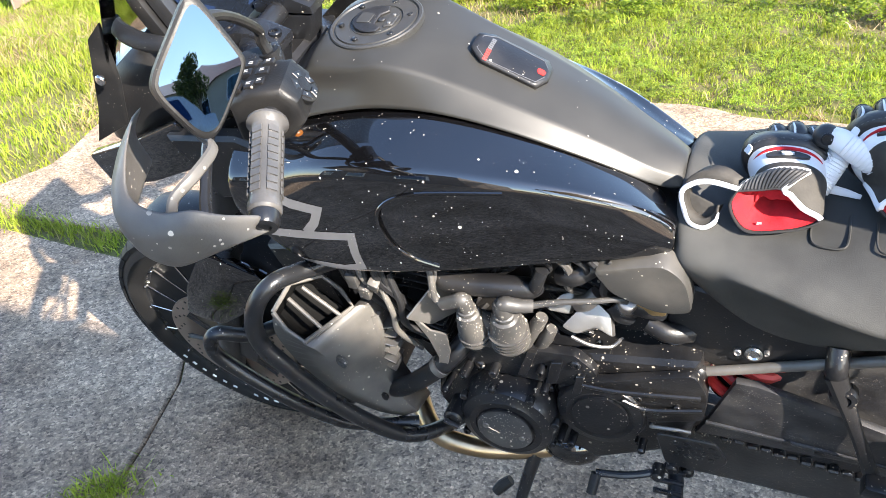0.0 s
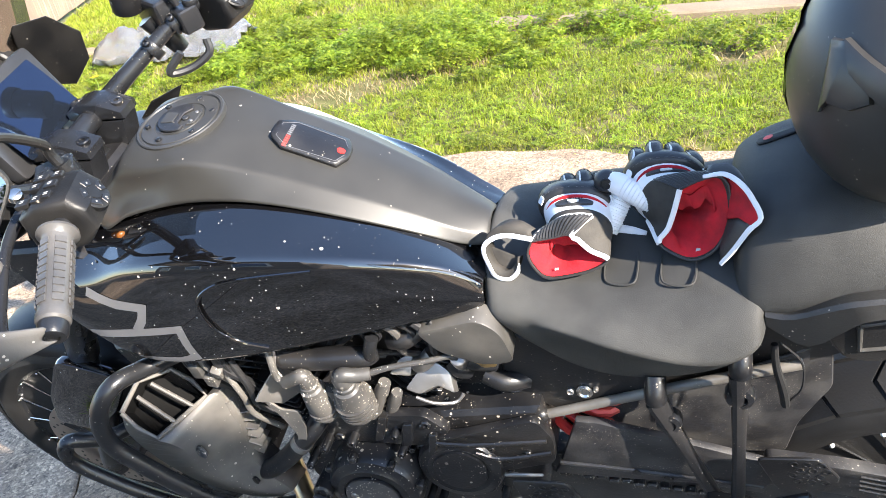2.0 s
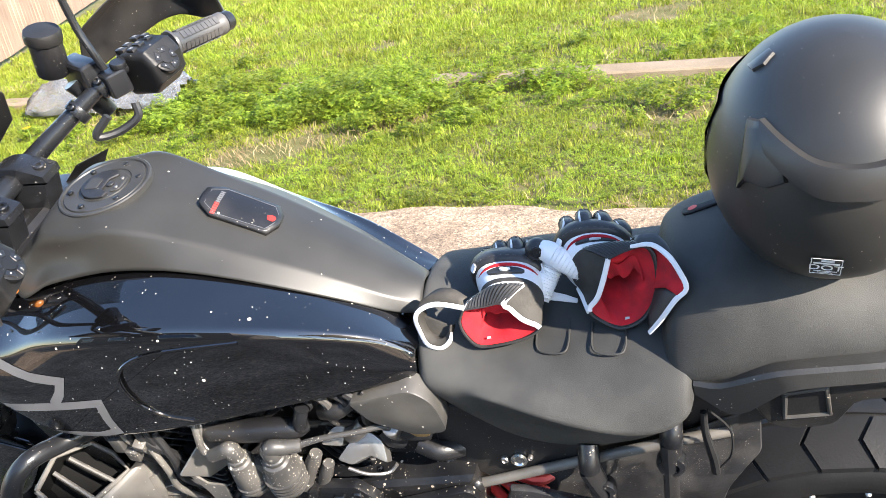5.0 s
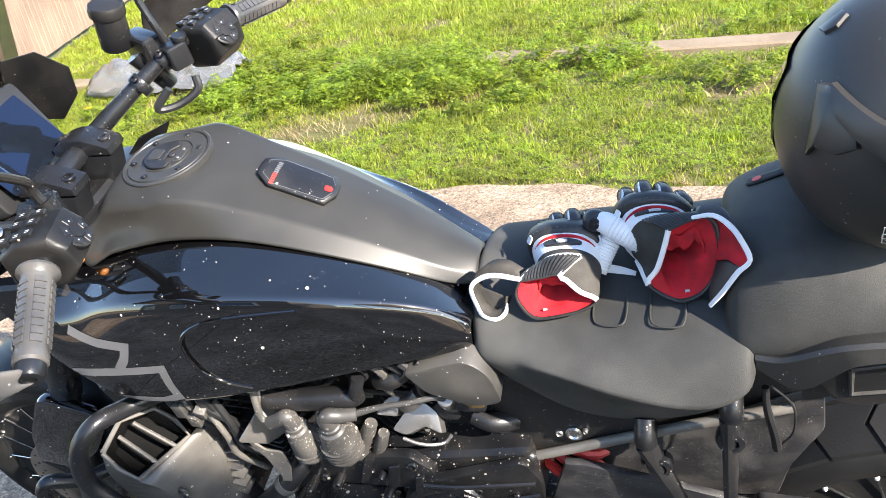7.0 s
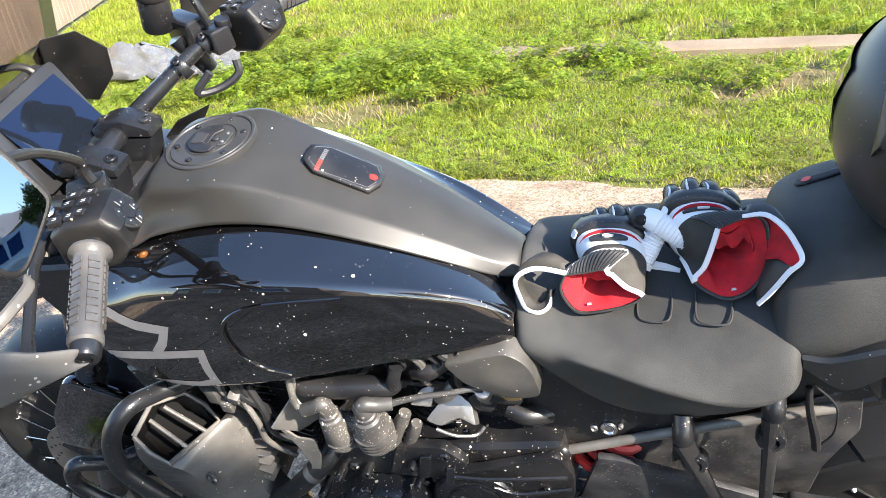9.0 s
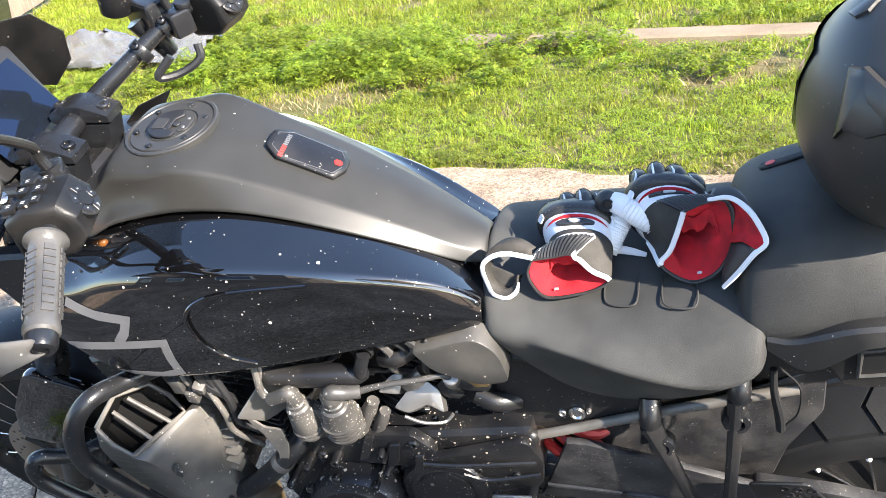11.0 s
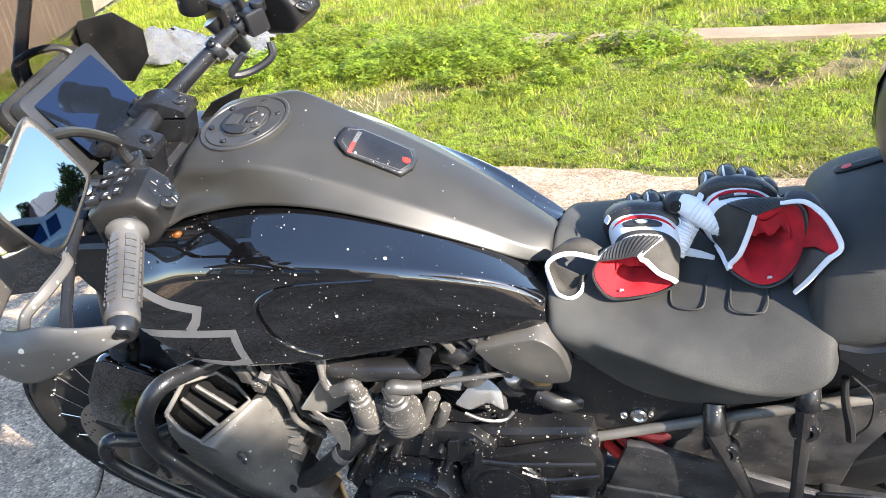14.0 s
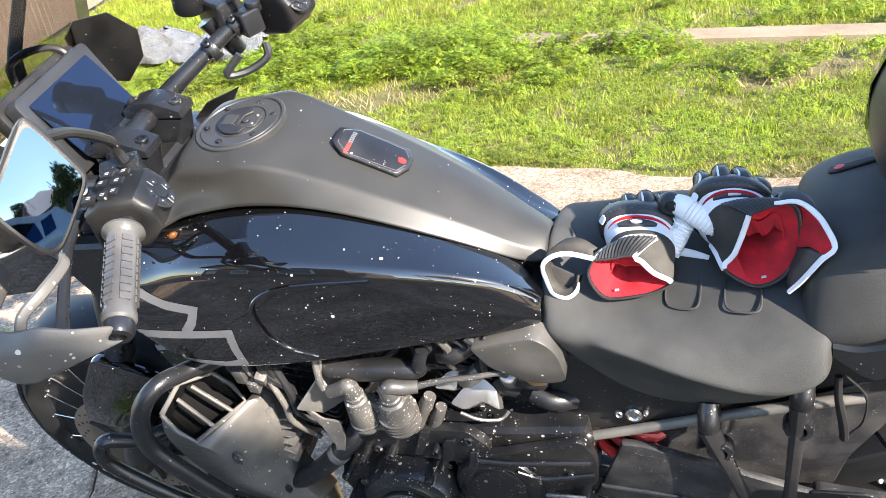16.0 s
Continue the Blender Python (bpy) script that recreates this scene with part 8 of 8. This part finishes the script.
for k in range(2600):
    lobe = rt.choice([(0, 0, 2.9, 0.9), (0.7, 0.3, 2.5, 0.7), (-0.7, 0.2, 2.6, 0.7), (0.2, -0.6, 2.3, 0.7), (0, 0.2, 3.6, 0.6)])
    d = Vector((rt.gauss(0, 1), rt.gauss(0, 1), rt.gauss(0, 1))).normalized() * lobe[3] * rt.random() ** 0.4
    p = Vector(lobe[:3]) + d
    u = Vector((rt.gauss(0, 1), rt.gauss(0, 1), rt.gauss(0, 1))).normalized() * 0.09
    v = u.orthogonal().normalized() * 0.05
    bm.faces.new([bm.verts.new(p + q) for q in (-u, v, u, -v)])
part("crown", bm, "tree", tree, smooth=180)
copy_thing(tree, pose(22.7, -24.3, 0, 0, 0, 130))
van = thing("van", "pale parked van on the drive", "van", pose(10.3, -9.9, 0, 0, 0, 130))
bm = B()
rings = []
for y, w, z0, z1 in ((-2.2, 0.80, 0.45, 0.95), (-2.0, 0.88, 0.32, 1.05), (-1.3, 0.92, 0.30, 1.15), (-0.7, 0.92, 0.30, 1.75), (0.2, 0.92, 0.30, 1.85), (1.9, 0.92, 0.30, 1.85), (2.15, 0.88, 0.36, 1.7)):
    rings.append([(-w, y, z0 + 0.1), (-w * 0.9, y, z0), (w * 0.9, y, z0), (w, y, z0 + 0.1), (w, y, z0 + (z1 - z0) * 0.55), (w * 0.85, y, z1), (-w * 0.85, y, z1), (-w, y, z0 + (z1 - z0) * 0.55)])
loft(bm, rings)
part("body", bm, "vanpaint", van, smooth=50)
for y, x, r in ((-1.45, -0.86, 0.33), (1.4, -0.86, 0.33), (-1.45, 0.86, 0.33), (1.4, 0.86, 0.33)):
    bm = B()
    cyl(bm, (x - 0.09, y, r), (x + 0.09, y, r), r, n=24, bevel=0.03)
    part("wheel", bm, "rubber", van)
for s in (-1, 1):
    for y0, y1 in ((-0.6, 0.3), (0.45, 1.8)):
        bm = B()
        slab(bm, [(s * 0.925, y0, 1.2), (s * 0.925, y1, 1.2), (s * 0.845, y1, 1.68), (s * 0.845, y0 + 0.1, 1.68)], (s * 0.012, 0, 0.004), 0)
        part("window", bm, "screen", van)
